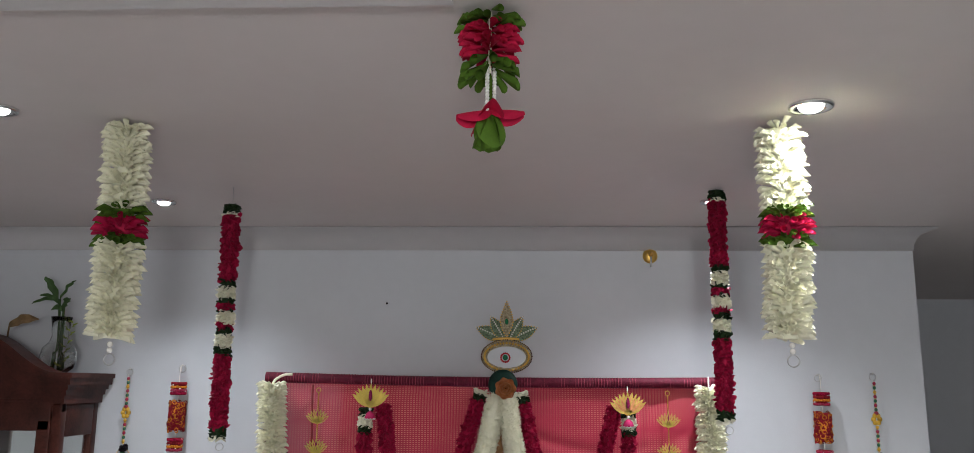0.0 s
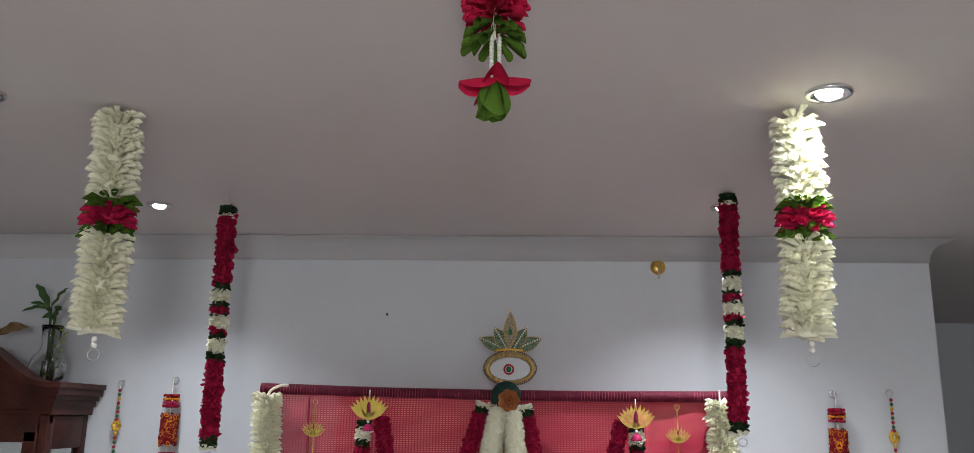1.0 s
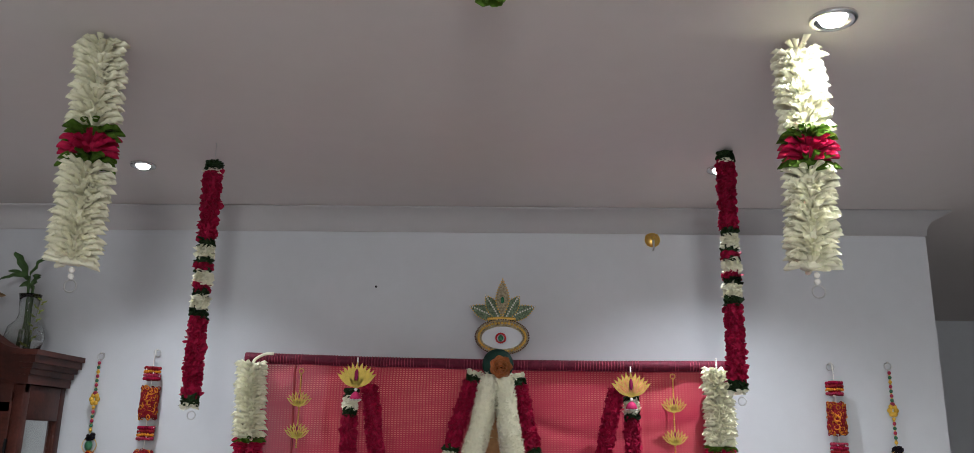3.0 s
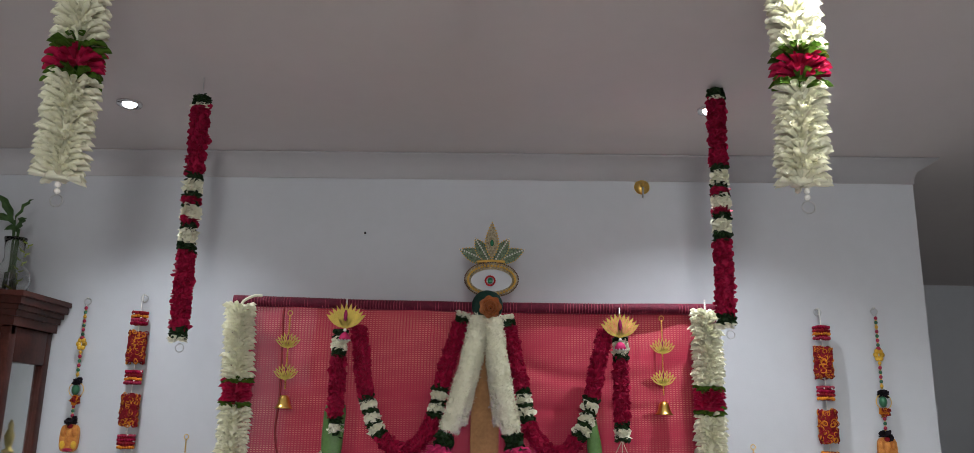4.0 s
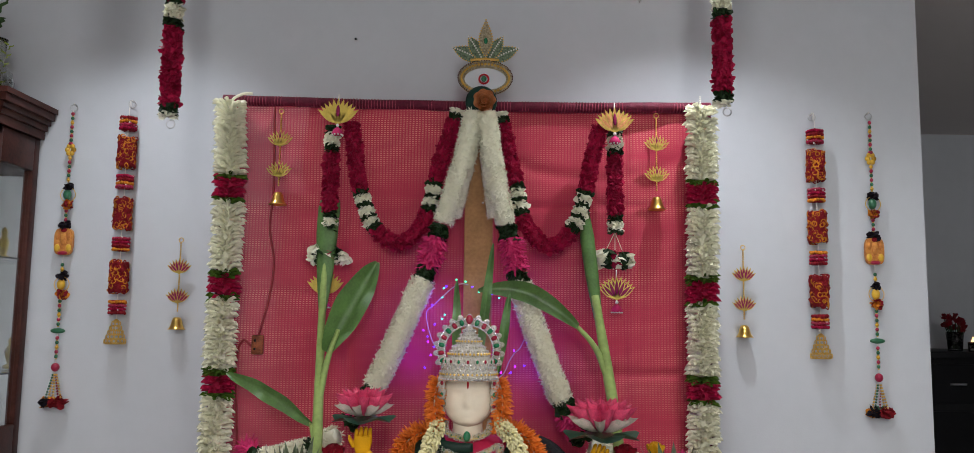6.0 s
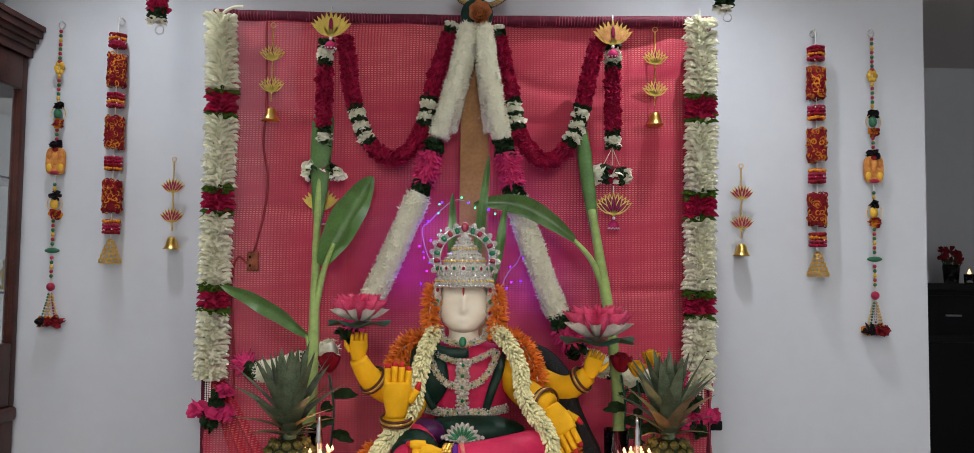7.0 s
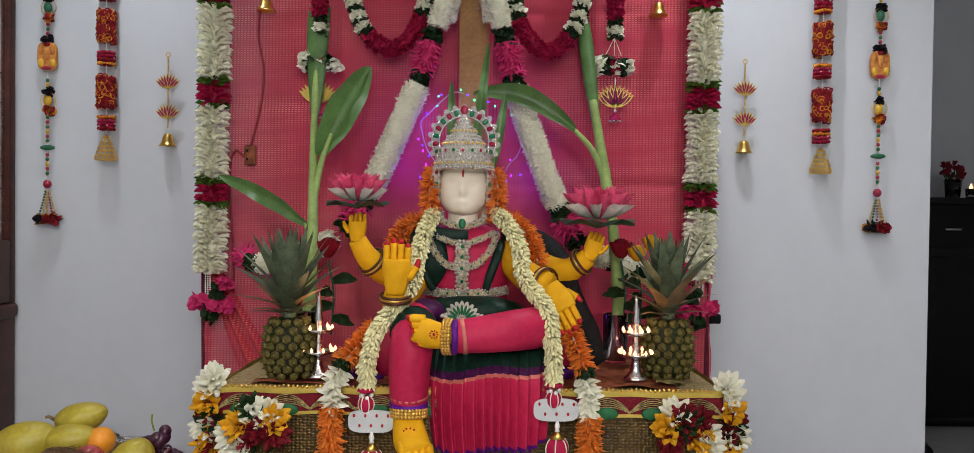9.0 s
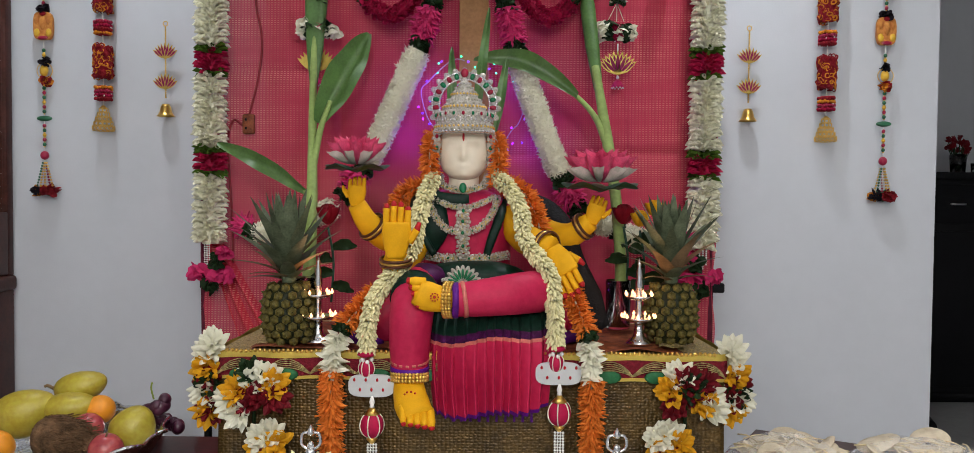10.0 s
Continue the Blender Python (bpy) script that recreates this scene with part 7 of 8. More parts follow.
def bead_hanging(x, z0, seed):
    rng_ = np.random.default_rng(seed)
    h = thing("bead_hanging", "string of coloured beads with an orange clay plaque and pompoms", "hanging", (x, -0.026, z0), "bead wall hangings")
    part("hook_ring", ring((0, 0.006, 0.0), 0.011, 0.0016), M["steel"], h)
    part("wall_hook", tube([(0, 0.025, 0.010), (0, 0.006, 0.010), (0, 0.004, 0.014)], 0.002, 6, 6), M["pearl"], h)
    part("cord", tube([(0, 0, -0.01), (0, 0, -0.90)], 0.0011, 5, 6), M["pearl"], h)
    zs = list(np.arange(-0.022, -0.83, -0.0142))
    skip = [(-0.138, 0.024), (-0.285, 0.036), (-0.432, 0.062), (-0.566, 0.036), (-0.71, 0.012), (-0.822, 0.02)]
    k = 0
    for z in zs:
        if any(abs(z - c) < w for c, w in skip):
            continue
        part("bead", ball((0, 0, z), (0.0056, 0.0056, 0.0060), 10, 7), M[("bead_red", "bead_green", "bead_yellow", "bead_red", "bead_green")[k % 5]], h)
        part("gold_spacer", ball((0, 0, z - 0.0071), (0.0032, 0.0032, 0.0022), 8, 5), M["gold"], h)
        k += 1
    part("yellow_charm", join(*[ball((0.010 * math.cos(a), 0, -0.138 + 0.013 * math.sin(a)), (0.0085, 0.006, 0.0085), 8, 6) for a in np.linspace(0, 2 * math.pi, 7)]), M["bead_yellow"], h)
    part("charm_top", ball((0, 0, -0.119), (0.008, 0.007, 0.007), 8, 6), M["bead_red"], h)
    for zc, mt in ((-0.283, "bead_green"), (-0.566, "bead_yellow")):
        part("oval_bead", ball((0, 0, zc), (0.0125, 0.0115, 0.0175), 14, 10), M[mt], h)
        part("gold_hoop", ring((0.002, 0, zc), 0.0235, 0.0014, "y", 26, 5), M["gold"], h)
        for dz, m2 in ((0.030, "pompom_dark"), (-0.028, "yarn_orange"), (-0.026, "yarn_red")):
            part("pompom", fill([(0.006 * (1 if m2 == "yarn_red" else -0.5), 0, zc + dz + 0.006), (0.004, 0, zc + dz - 0.008)], 0, 1, CUP, 0.001, 0.014, 0.004, 10, 10, 0.6), M[m2], h)
    pts = [(0.029 * math.copysign(abs(math.cos(a)) ** 0.5, math.cos(a)), -0.432 + 0.042 * math.copysign(abs(math.sin(a)) ** 0.6, math.sin(a))) for a in np.linspace(0, 2 * math.pi, 28, endpoint=False)]
    pl = part("clay_plaque", outline_plate(pts, 0.012), M["terracotta"], h, "moulded orange clay plaque", smooth=False)
    for dx, dz, rx, rz, mt in ((0.0, 0.008, 0.010, 0.020, "terracotta"), (-0.018, -0.02, 0.009, 0.012, "bead_yellow"), (0.018, -0.02, 0.009, 0.012, "bead_yellow"), (0.0, -0.036, 0.016, 0.006, "bead_red"), (-0.018, 0.018, 0.007, 0.014, "terracotta"), (0.018, 0.018, 0.007, 0.014, "terracotta"), (0, 0.036, 0.010, 0.007, "yarn_red")):
        part("relief", ball((dx, -0.006, -0.432 + dz), (rx, 0.004, rz), 10, 8), M[mt], pl)
    part("pompom", fill([(0, 0, -0.372), (0, 0, -0.386)], 0, 1, CUP, 0.001, 0.016, 0.004, 10, 10, 0.6), M["pompom_dark"], h)
    part("green_charm", ball((0.0, 0, -0.71), (0.024, 0.007, 0.0085), 12, 8), M["bead_green"], h).rotation_euler = (0, 0, 0)
    part("red_knob", ball((0, 0, -0.822), (0.0125, 0.0125, 0.0135), 14, 10), M["bead_red"], h)
    for k in range(5):
        a = 2 * math.pi * k / 5
        part("tassel_string", join(*[ball((0.006 * math.cos(a) * (1 + 0.35 * i), 0.004 * math.sin(a) * (1 + 0.35 * i), -0.845 - 0.0085 * i), 0.0034, 7, 5) for i in range(9)]), M[("gold", "bead_red", "gold", "bead_green", "gold")[k]], h)
        part("pompom", fill([(0.026 * math.cos(a), 0.010 * math.sin(a), -0.918), (0.028 * math.cos(a), 0.011 * math.sin(a), -0.932)], 0, 1, CUP, 0.001, 0.016, 0.004, 10, 10, 0.6), M[("yarn_red", "bead_green", "yarn_orange", "pompom_dark", "yarn_red")[k]], h)
    return h


bead_hanging(-1.279, 1.990, 1)
bead_hanging(1.262, 1.994, 2)

# ---- display cabinet ----
CX0, CX1, CY = -2.28, -1.385, -0.245
cb = thing("display_cabinet", "dark mahogany glazed display cabinet with an arched pediment", "cabinet", ((CX0 + CX1) / 2, CY / 2 - 0.005, 0))
HW, HD = (CX1 - CX0) / 2, -CY / 2 - 0.005
TOPZ = 1.90
part("plinth", box((0, 0, 0.06), (2 * HW + 0.03, 2 * HD + 0.0, 0.12), 0.006), M["mahogany"], cb)
part("lower_body", box((0, 0, 0.44), (2 * HW, 2 * HD, 0.64), 0.005), M["mahogany"], cb)
part("waist_moulding", box((0, -0.006, 0.78), (2 * HW + 0.024, 2 * HD + 0.012, 0.045), 0.012, 3), M["mahogany"], cb)
part("back_panel", box((0, HD - 0.006, 1.35), (2 * HW - 0.02, 0.010, 1.10), 0.0), M["mirror"], cb, "mirrored back panel", smooth=False)
part("roof_panel", box((0, 0, TOPZ - 0.01), (2 * HW, 2 * HD, 0.02), 0.002), M["mahogany"], cb)
for sx in (-1, 1):
    for y in (-HD + 0.017, HD - 0.017):
        part("stile", box((sx * (HW - 0.016), y, 1.345), (0.032, 0.034, 1.09), 0.004), M["mahogany"], cb)
    part("side_rail", box((sx * (HW - 0.014), 0, 1.835), (0.028, 2 * HD - 0.06, 0.11), 0.003), M["mahogany"], cb)
    part("side_rail", box((sx * (HW - 0.014), 0, 0.90), (0.028, 2 * HD - 0.06, 0.19), 0.003), M["mahogany"], cb)
    part("side_pane", box((sx * (HW - 0.014), 0, 1.39), (0.004, 2 * HD - 0.06, 0.80)), M["glass"], cb, "clear side glass", smooth=False).visible_shadow = False
for z in (1.15, 1.50):
    part("glass_shelf", box((0, 0, z), (2 * HW - 0.04, 2 * HD - 0.04, 0.006)), M["glass"], cb, smooth=False)
dr = part("door", box((0, -HD + 0.010, 0.845), (2 * HW - 0.07, 0.022, 0.08), 0.003), M["mahogany"], cb, "arched glazed door")
for sx in (-1, 0, 1):
    part("door_stile", box((sx * (HW - 0.055), -HD + 0.010, 1.36), (0.045, 0.022, 0.95), 0.004), M["mahogany"], dr)
part("door_head", box((0, -HD + 0.010, 1.845), (2 * HW - 0.07, 0.022, 0.09), 0.004), M["mahogany"], dr)
part("door_pane", box((0, -HD + 0.010, 1.36), (2 * HW - 0.1, 0.004, 0.92)), M["glass"], dr, smooth=False).visible_shadow = False
part("hinge", box((HW - 0.034, -HD - 0.002, 1.70), (0.006, 0.008, 0.05), 0.001), M["black"], cb)


def arch(x):
    t = min(1.0, max(0.0, (abs(x) - (HW - 0.27)) / 0.27))
    return 0.125 * (0.5 + 0.5 * math.cos(math.pi * t))


def moulding(off, z0, z1, back):
    """A cornice layer that follows the arch at the front and returns along both sides."""
    n_ = 40
    xs = [-(HW + off) + 2 * (HW + off) * k / n_ for k in range(n_ + 1)]
    v, f = [], []
    for x in xs:
        a = arch(x)
        v += [(x, -HD - off, z0 + a), (x, -HD - off, z1 + a), (x, -HD + 0.03, z1 + a), (x, -HD + 0.03, z0 + a)]
    for k in range(n_):
        for q in range(4):
            f.append((4 * k + q, 4 * k + (q + 1) % 4, 4 * k + 4 + (q + 1) % 4, 4 * k + 4 + q))
    f += [(3, 2, 1, 0), (4 * n_, 4 * n_ + 1, 4 * n_ + 2, 4 * n_ + 3)]
    b1 = box((HW + off - 0.02, back / 2 + 0.015, (z0 + z1) / 2), (0.04, 2 * HD + 0.0 - 0.03, z1 - z0))
    b2 = box((-HW - off + 0.02, back / 2 + 0.015, (z0 + z1) / 2), (0.04, 2 * HD + 0.0 - 0.03, z1 - z0))
    return join((np.array(v), f), b1, b2)


for off, z0, z1 in ((0.012, 1.885, 1.912), (0.020, 1.912, 1.930), (0.030, 1.930, 1.946), (0.042, 1.946, 1.968), (0.050, 1.968, 1.984)):
    part("cornice_moulding", moulding(off, z0, z1, 0.0), M["mahogany"], cb, smooth=False)
part("pediment_board", outline_plate([(-HW, 1.86)] + [(-HW + 2 * HW * k / 30, 1.975 + arch(-HW + 2 * HW * k / 30)) for k in range(31)] + [(HW, 1.86)], 0.02, -HD + 0.012), M["mahogany"], cb, smooth=False)
part("top_board", box((0, 0.01, 1.965), (2 * HW + 0.05, 2 * HD - 0.05, 0.03), 0.002), M["mahogany"], cb)
for x, y, z, s in ((-1.48, -0.12, 1.153, 1.0), (-1.52, -0.10, 1.503, 0.8), (-1.70, -0.12, 1.153, 1.1)):
    fg = thing("figurine", "small dark metal figurine on a glass shelf", "figurine", (x, y, z + 0.003), "figurines")
    part("figure", lathe([(0.022 * s, 0), (0.024 * s, 0.008), (0.010 * s, 0.014), (0.016 * s, 0.035), (0.020 * s, 0.055), (0.009 * s, 0.075), (0.012 * s, 0.088), (0.003 * s, 0.105)], 14), M["goldpaint"], fg)

gv = thing("bulb_vase", "clear round glass vase with lucky bamboo on the cabinet", "vase", (-1.468, -0.150, 1.9805))
part("glass_body", lathe([(0.001, 0.002), (0.028, 0.001), (0.050, 0.020), (0.059, 0.052), (0.052, 0.085), (0.032, 0.105), (0.026, 0.125), (0.030, 0.170), (0.034, 0.190), (0.032, 0.190), (0.024, 0.125), (0.030, 0.107), (0.050, 0.084), (0.056, 0.052), (0.047, 0.022), (0.001, 0.006)], 32, False), M["glass"], gv)
part("water", lathe([(0.001, 0.0065), (0.044, 0.022), (0.055, 0.052), (0.052, 0.072), (0.001, 0.073)], 28, False), M["glass"], gv)
for i, (dx, hgt) in enumerate(((-0.012, 0.25), (0.004, 0.22), (0.014, 0.19))):
    part("bamboo_stem", tube([(dx, 0, 0.02), (dx * 0.5, 0, 0.12), (dx * 0.4 - 0.012 * (i == 0), 0.004, hgt)], 0.0042, 7, 14), M["bamboo"], gv)
for (bx, bz), (tx, tz), w in (((-0.016, 0.24), (-0.062, 0.325), 0.013), ((-0.012, 0.25), (0.048, 0.312), 0.006), ((-0.014, 0.235), (-0.075, 0.262), 0.007), ((0.0, 0.215), (0.035, 0.250), 0.011), ((0.0, 0.21), (-0.030, 0.212), 0.009), ((-0.016, 0.245), (-0.10, 0.232), 0.006)):
    part("bamboo_leaf", leaf_blade((bx, 0, bz), (tx, -0.02, tz), w, 0.012, 0.4, 10), M["bamboo"], gv)
part("fern_sprig", join(*[leaf_blade((0.012 + 0.003 * k, -0.004, 0.03 + 0.014 * k), (0.012 + 0.003 * k + (0.02 if k % 2 else -0.02), -0.006, 0.045 + 0.014 * k), 0.003, 0.0, 0.2, 4) for k in range(11)]), M["banana_skin"], gv)
dl = thing("dry_leaf", "curled dry brown leaf on the cabinet top", "leaf", (-1.58, -0.18, 2.075))
part("leaf", leaf_blade((-0.05, 0, 0.06), (0.055, -0.01, 0.085), 0.016, 0.012, 0.5), M["pinedry"], dl)
part("stalk", tube([(-0.05, 0, 0.06), (-0.07, 0.03, 0.02), (-0.07, 0.05, -0.02)], 0.003, 6, 8), M["pinedry"], dl)

# ---- dim room beyond the wall's end ----
sb = thing("sideboard", "tall black lacquered sideboard with small steel handles", "sideboard", (2.95, 2.03, 0))
part("carcass", box((0, 0, 0.62), (1.5, 0.62, 1.10), 0.004), M["black"], sb)
part("worktop", box((0, -0.01, 1.185), (1.54, 0.66, 0.035), 0.004), M["black"], sb)
part("kickboard", box((0, 0.03, 0.035), (1.46, 0.52, 0.07)), M["black"], sb)
for k in range(3):
    d_ = part("door", box((-0.5 + 0.5 * k, -0.315, 0.50), (0.485, 0.016, 0.80), 0.003), M["black"], sb)
    part("handle", tube([(-0.5 + 0.5 * k - 0.19, -0.345, 0.86), (-0.5 + 0.5 * k - 0.19, -0.345, 0.78)], 0.005, 8, 4), M["steel"], d_)
    d2 = part("drawer", box((-0.5 + 0.5 * k, -0.315, 1.04), (0.485, 0.016, 0.20), 0.003), M["black"], sb)
    part("handle", tube([(-0.5 + 0.5 * k - 0.04, -0.345, 1.04), (-0.5 + 0.5 * k + 0.04, -0.345, 1.04)], 0.005, 8, 4), M["steel"], d2)
fv = thing("flower_vase", "glass vase of dark red dried flowers on the sideboard", "vase", (2.56, 1.90, 1.2025))
part("glass_body", lathe([(0.001, 0.002), (0.035, 0.0), (0.045, 0.10), (0.042, 0.10), (0.032, 0.006), (0.001, 0.006)], 24, False), M["glass"], fv)
for k in range(16):
    a = k * 2.4
    tip = (0.055 * math.cos(a) * (0.4 + 0.04 * k), 0.05 * math.sin(a), 0.10 + 0.08 * ((k * 7) % 10) / 10)
    part("flower_stem", tube([(0.01 * math.cos(a), 0.01 * math.sin(a), 0.01), tuple(0.6 * q for q in tip), tip], 0.003, 5, 8), M["leaf"], fv)
    part("flower_head", fill([tip, (tip[0], tip[1], tip[2] + 0.02)], 0, 1, CUP, 0.001, 0.018, 0.008, 6, 30, 0.5), M["maroon" if k % 4 else "rose"], fv)
cd = thing("candle", "small lit candle in a glass on the sideboard", "candle", (2.60, 1.80, 1.2025))
part("cup", lathe([(0.001, 0), (0.024, 0), (0.027, 0.05), (0.025, 0.05), (0.022, 0.006), (0.001, 0.006)], 20, False), M["glass"], cd)
part("wax", lathe([(0.001, 0.007), (0.021, 0.007), (0.022, 0.03), (0.001, 0.03)], 18, False), M["trim"], cd)
part("flame", lathe([(0.001, 0.03), (0.010, 0.045), (0.010, 0.055), (0.001, 0.078)], 12), M["flame"], cd, "warm flame")
bw = thing("bowl", "white lidded bowl with a dark rim on the sideboard", "bowl", (2.80, 1.82, 1.2025))
part("body", lathe([(0.05, 0), (0.055, 0.004), (0.085, 0.05), (0.088, 0.07), (0.001, 0.07)], 28), M["trim"], bw)
part("lid", box((0, 0, 0.078), (0.20, 0.12, 0.012), 0.003), M["black"], bw)
for k, (x, y) in enumerate(((2.075, 1.30),)):
    sh = thing("shoe", "black shoe standing on the floor", "shoe", (x, y, 0), "shoes")
    part("upper", tube([(0, -0.11, 0.030), (0, -0.05, 0.036), (0, 0.03, 0.048), (0, 0.11, 0.05)], [0.030, 0.040, 0.036, 0.034], 14, 16), M["black"], sh)
    part("sole", box((0, 0, 0.008), (0.082, 0.25, 0.016), 0.007, 3), M["black"], sh)
    part("lace", tube([(-0.02, -0.02, 0.078), (0.02, -0.01, 0.082), (-0.02, 0.01, 0.085), (0.02, 0.02, 0.086)], 0.003, 6, 14), M["trim"], sh)

# ---- fruit on the side table ----
st = thing("side_table", "low dark mahogany side table with a rounded top", "table", (-1.02, -0.755, 0), "low side tables")
part("tabletop", box((0, 0, 0.432), (0.98, 0.56, 0.024), 0.010, 4), M["mahogany"], st)
for lx in (-1, 1):
    for ly in (-1, 1):
        part("leg", tube([(lx * 0.44, ly * 0.21, 0), (lx * 0.44, ly * 0.21, 0.42)], [0.018, 0.024], 10, 5), M["mahogany"], st)
tr_ = thing("fruit_tray", "scalloped silver tray piled with fruit", "tray", (-0.915, -0.735, 0.4445))


def tray_pt(u, s):
    a = 2 * math.pi * u
    rr = (0.0, 0.10, 0.17, 0.195, 0.225, 0.232)[int(round(s * 5))]
    zz = (0.0, 0.0, 0.002, 0.014, 0.066, 0.074)[int(round(s * 5))]
    sc = 1 + (0.035 * math.sin(a * 14) if rr > 0.19 else 0)
    return (1.12 * rr * sc * math.cos(a), 1.14 * rr * sc * math.sin(a), zz + (0.005 * math.sin(a * 14 + 1) if rr > 0.2 else 0))


part("tray_body", sheet(tray_pt, 112, 5), M["foil"], tr_)
part("tray_rim", tube([tuple(np.array(tray_pt(k / 112, 1.0))) for k in range(113)], 0.0045, 6, raw=True), M["foil"], tr_, "beaded silver rim")


def fruit(name, label, c, r, mat, rot=(0, 0, 0), squeeze=0.0, extra=None, n=24, grp="fruits"):
    f = thing(name, label, "fruit", c, grp)
    v, fc = ball((0, 0, 0), (1, 1, 1), n, n // 2 + 2)
    v = v * np.array(r)
    if squeeze:
        t = v[:, 0] / r[0]
        v[:, 1] *= 1 - squeeze * t
        v[:, 2] *= 1 - squeeze * t
        v[:, 2] += 0.10 * r[2] * t * t
    part("flesh", (v, fc), M[mat], f)
    if extra:
        part(*extra, f)
    f.rotation_euler = [radians(a) for a in rot]
    return f


stalk = ("stalk", tube([(0.9, 0, 0.0), (1.1, 0, 0.05)], 0.02, 6, 4), M["pinedry"])
ML = "ripe yellow-green mango piled on the tray"
fruit("mango", ML, (-1.012, -0.62, 0.535), (0.074, 0.052, 0.055), "mango", (0, -18, 8), 0.15, ("stalk", tube([(0.078, 0, 0.01), (0.088, 0, 0.016)], 0.004, 6, 4), M["pinedry"]))
fruit("mango", ML, (-0.915, -0.55, 0.582), (0.064, 0.044, 0.038), "mango", (0, -14, 0), 0.12, ("stalk", tube([(-0.066, 0, 0.012), (-0.078, 0, 0.022), (-0.086, 0, 0.022)], 0.004, 6, 6), M["pinedry"]))
fruit("mango", ML, (-0.910, -0.61, 0.545), (0.062, 0.044, 0.038), "mango", (0, -6, 5), 0.12)
fruit("mango", ML, (-0.742, -0.655, 0.512), (0.054, 0.043, 0.050), "mango", (0, -50, 10), 0.15)
fruit("orange", "ripe orange on the fruit tray", (-0.846, -0.60, 0.540), (0.035, 0.035, 0.034), "orange_fruit")
fruit("orange", "ripe orange on the fruit tray", (-1.018, -0.735, 0.486), (0.042, 0.042, 0.040), "orange_fruit")
fruit("apple", "shiny red apple on the fruit tray", (-0.770, -0.735, 0.486), (0.038, 0.038, 0.036), "apple", (20, 10, 0), 0.0, ("stalk", tube([(0, 0, 0.034), (0.003, 0, 0.048)], 0.002, 6, 4), M["pinedry"]))
fruit("apple", "shiny red apple on the fruit tray", (-0.848, -0.655, 0.512), (0.036, 0.036, 0.034), "apple")
fruit("apple", "shiny red apple on the fruit tray", (-1.105, -0.69, 0.495), (0.036, 0.036, 0.034), "apple")
cn = fruit("coconut", "brown fibrous husked coconut on the fruit tray", (-0.878, -0.715, 0.500), (0.066, 0.052, 0.052), "coconut", (0, 8, -4), 0.18)
rng = np.random.default_rng(11)
hairs = []
for k in range(700):
    a, b = rng.random() * 2 * math.pi, (rng.random() * 2 - 1)
    rr = math.sqrt(max(0.0, 1 - b * b))
    sq = 1 - 0.18 * b
    hairs.append(np.array(pose(0.066 * b, 0.0525 * rr * math.cos(a) * sq, 0.0525 * rr * math.sin(a) * sq + 0.006 * b * b, rng.normal(0, 30), rng.normal(0, 14), rng.normal(0, 14)) @ Matrix.Diagonal((0.026, 0.0011, 0.0011, 1))))
part("fibre", scatter(box((0.5, 0, 0), (1, 1, 1)), hairs), M["coconut"], cn)
part("husk_tuft", join(*[tube([(0.062, 0, 0.0), (0.085 + 0.004 * k, 0.014 * math.cos(k), 0.012 * math.sin(k) - 0.004), (0.124 + 0.003 * (k % 3), 0.012 * math.cos(k * 1.3), 0.008 * math.sin(k * 1.3) - 0.010)], [0.022, 0.014, 0.003], 6, 8) for k in range(8)]), M["coconut"], cn)
gr = thing("grape_bunch", "bunch of dark purple grapes on the fruit tray", "fruit", (-0.708, -0.595, 0.535), "fruits")
for k in range(34):
    a, el = k * 2.4, (k * 0.618) % 1.0
    part("grape", ball((0.040 * math.cos(a) * math.sqrt(el + 0.1) * 1.1, 0.030 * math.sin(a) * math.sqrt(el + 0.1), 0.030 - 0.075 * el + 0.006 * math.sin(k)), (0.0148, 0.0148, 0.0155), 12, 8), M["grape"], gr)
part("stalk", tube([(-0.012, 0, 0.03), (-0.018, 0, 0.055), (-0.016, 0, 0.07)], 0.0022, 6, 8), M["banana_skin"], gr)
for k in range(2):
    bn = thing("banana", "green-yellow banana tip on the fruit tray", "fruit", (-0.93 + 0.035 * k, -0.80, 0.455), "fruits")
    part("skin", tube([(-0.05, 0, 0.0), (-0.01, 0, 0.020), (0.03, 0, 0.016), (0.055, 0, 0.0)], [0.010, 0.016, 0.016, 0.006], 8, 14), M["banana_skin"], bn)
fl = thing("foil_strip", "silver foil box edge behind the fruit", "box", (-0.810, -0.485, 0.4445))
part("box_body", box((0, 0, 0.036), (0.13, 0.05, 0.072), 0.004), M["foil"], fl)

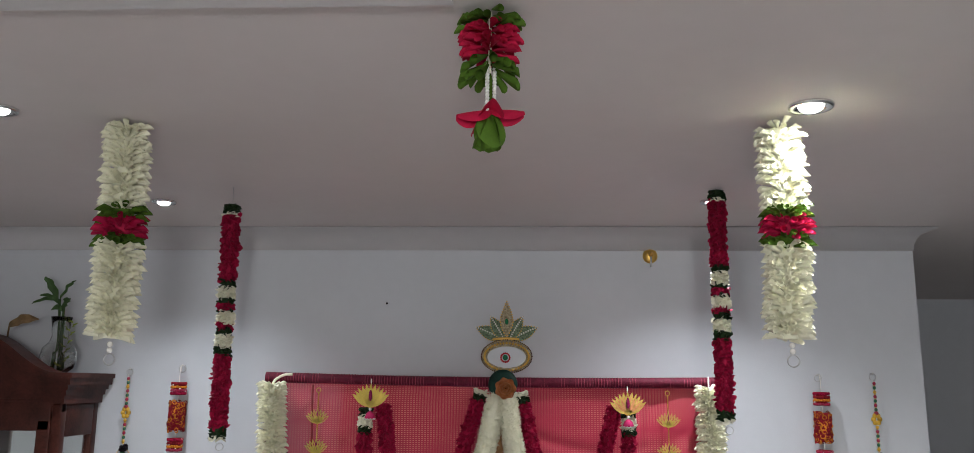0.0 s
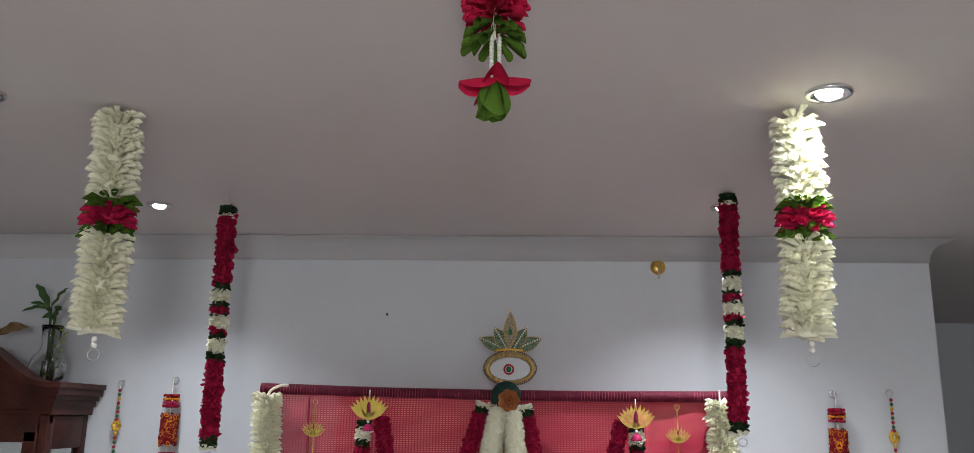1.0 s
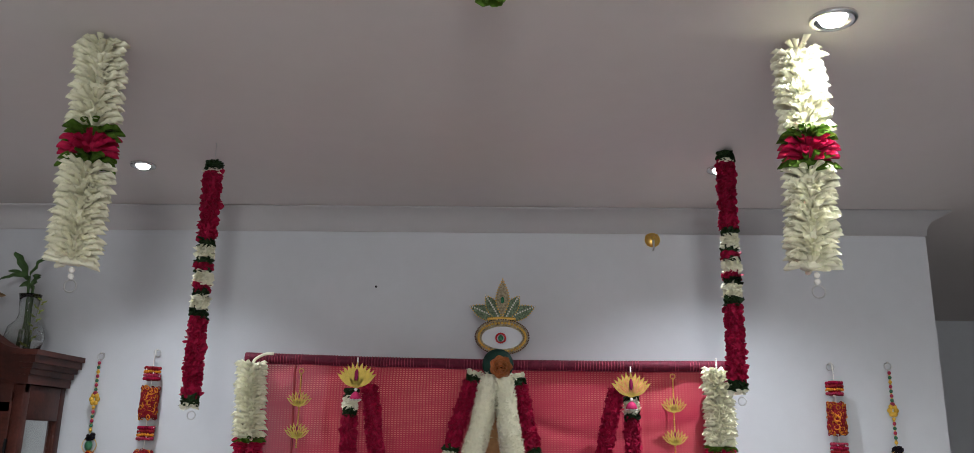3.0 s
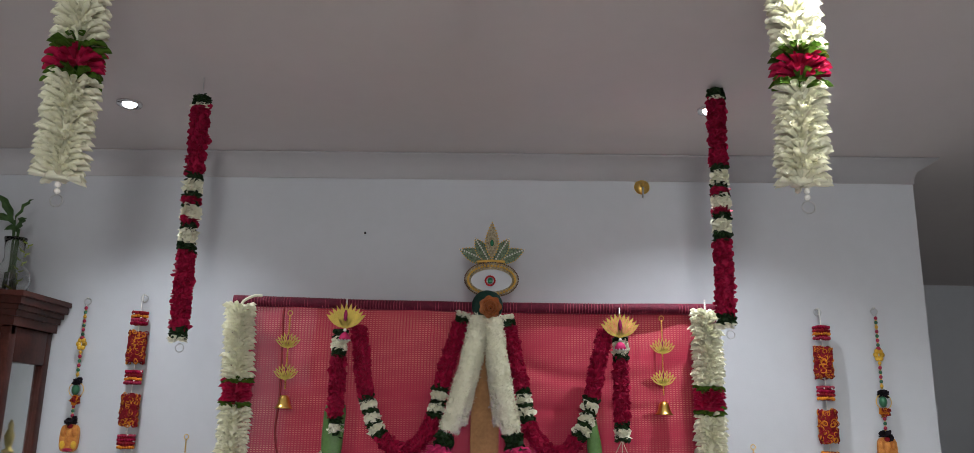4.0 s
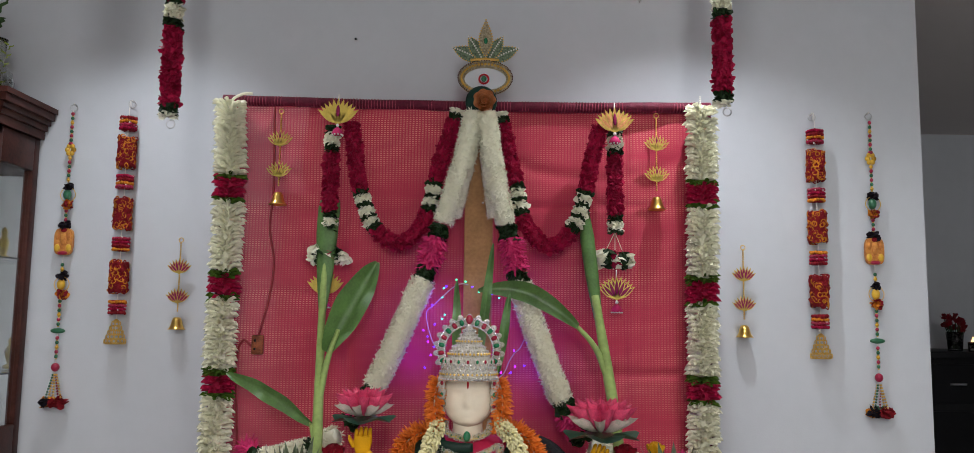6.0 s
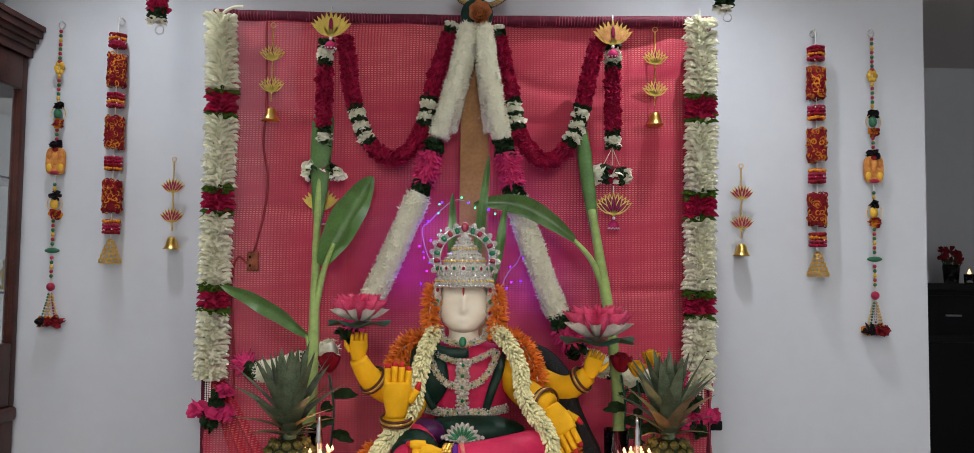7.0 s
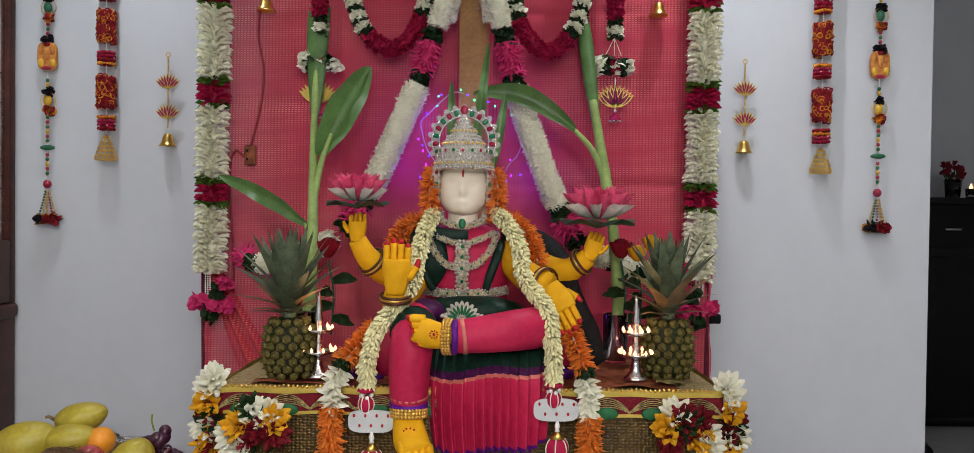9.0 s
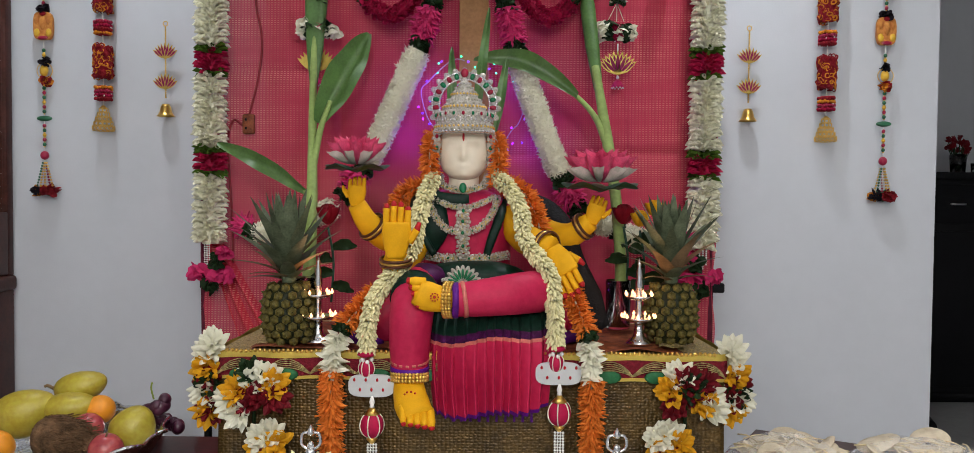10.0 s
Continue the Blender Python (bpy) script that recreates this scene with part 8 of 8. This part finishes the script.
# ---- snack trays on the other side table ----
s2 = thing("side_table", "low dark side table under two wrapped snack trays", "table", (0.992, -0.681, 0), "low side tables")
part("tabletop", box((0, 0, 0.418), (0.70, 0.45, 0.024), 0.004, 2), M["mahogany"], s2)
for lx in (-1, 1):
    for ly in (-1, 1):
        part("leg", tube([(lx * 0.31, ly * 0.19, 0), (lx * 0.31, ly * 0.19, 0.41)], 0.02, 10, 4), M["mahogany"], s2)
s2.rotation_euler = (0, 0, radians(-30))
disc = lathe([(0.001, 0.0), (0.9, 0.02), (1.0, 0.05), (0.98, 0.09), (0.001, 0.06)], 20, False)
for i, (x, y, rx) in enumerate(((0.765, -0.665, 0.135), (1.062, -0.705, 0.160))):
    t = thing("snack_tray", "foil tray of pale crackers and fried strands in clear wrap", "tray", (x, y, 0.4305), "snack trays")
    part("foil_base", lathe([(0.001, 0.0), (rx * 0.85, 0.0), (rx, 0.022), (rx * 1.04, 0.024), (rx * 0.98, 0.020), (rx * 0.83, 0.004), (0.001, 0.004)], 40, False), M["foil"], t)
    rr_ = np.random.default_rng(40 + i)
    for k in range(30):
        a, d_ = k * 2.4, rx * 0.78 * math.sqrt((k + 0.5) / 30)
        sz = 0.024 + 0.022 * rr_.random()
        part("cracker", moved(disc, pose(d_ * math.cos(a), d_ * math.sin(a), 0.026 + 0.030 * rr_.random(), rr_.normal(12, 18), rr_.normal(0, 18), rr_.random() * 360) @ Matrix.Scale(sz, 4)), M["cracker"], t)
    for k in range(60):
        a, d_ = rr_.random() * 6.28, rx * 0.75 * rr_.random()
        c = np.array((d_ * math.cos(a), d_ * math.sin(a), 0.045 + 0.014 * rr_.random()))
        b = rr_.random() * 3.14
        part("fried_strand", tube([tuple(c + np.array((-0.035 * math.cos(b), -0.035 * math.sin(b), 0))), tuple(c + np.array((0, 0, 0.006))), tuple(c + np.array((0.035 * math.cos(b), 0.035 * math.sin(b), 0)))], 0.0021, 5, 6), M["noodle"], t)
    wrap = part("clear_wrap", sheet(lambda u, s: ((rx * 1.05) * s * math.cos(2 * math.pi * u), (rx * 1.05) * s * math.sin(2 * math.pi * u), 0.026 + 0.052 * (1 - s ** 2.5) + 0.004 * math.sin(23 * u * 2 * math.pi / 3) * s + 0.003 * math.sin(31 * s + 40 * u)), 60, 10), M["film"], t, "crinkled clear plastic wrap")
    wrap.visible_shadow = False
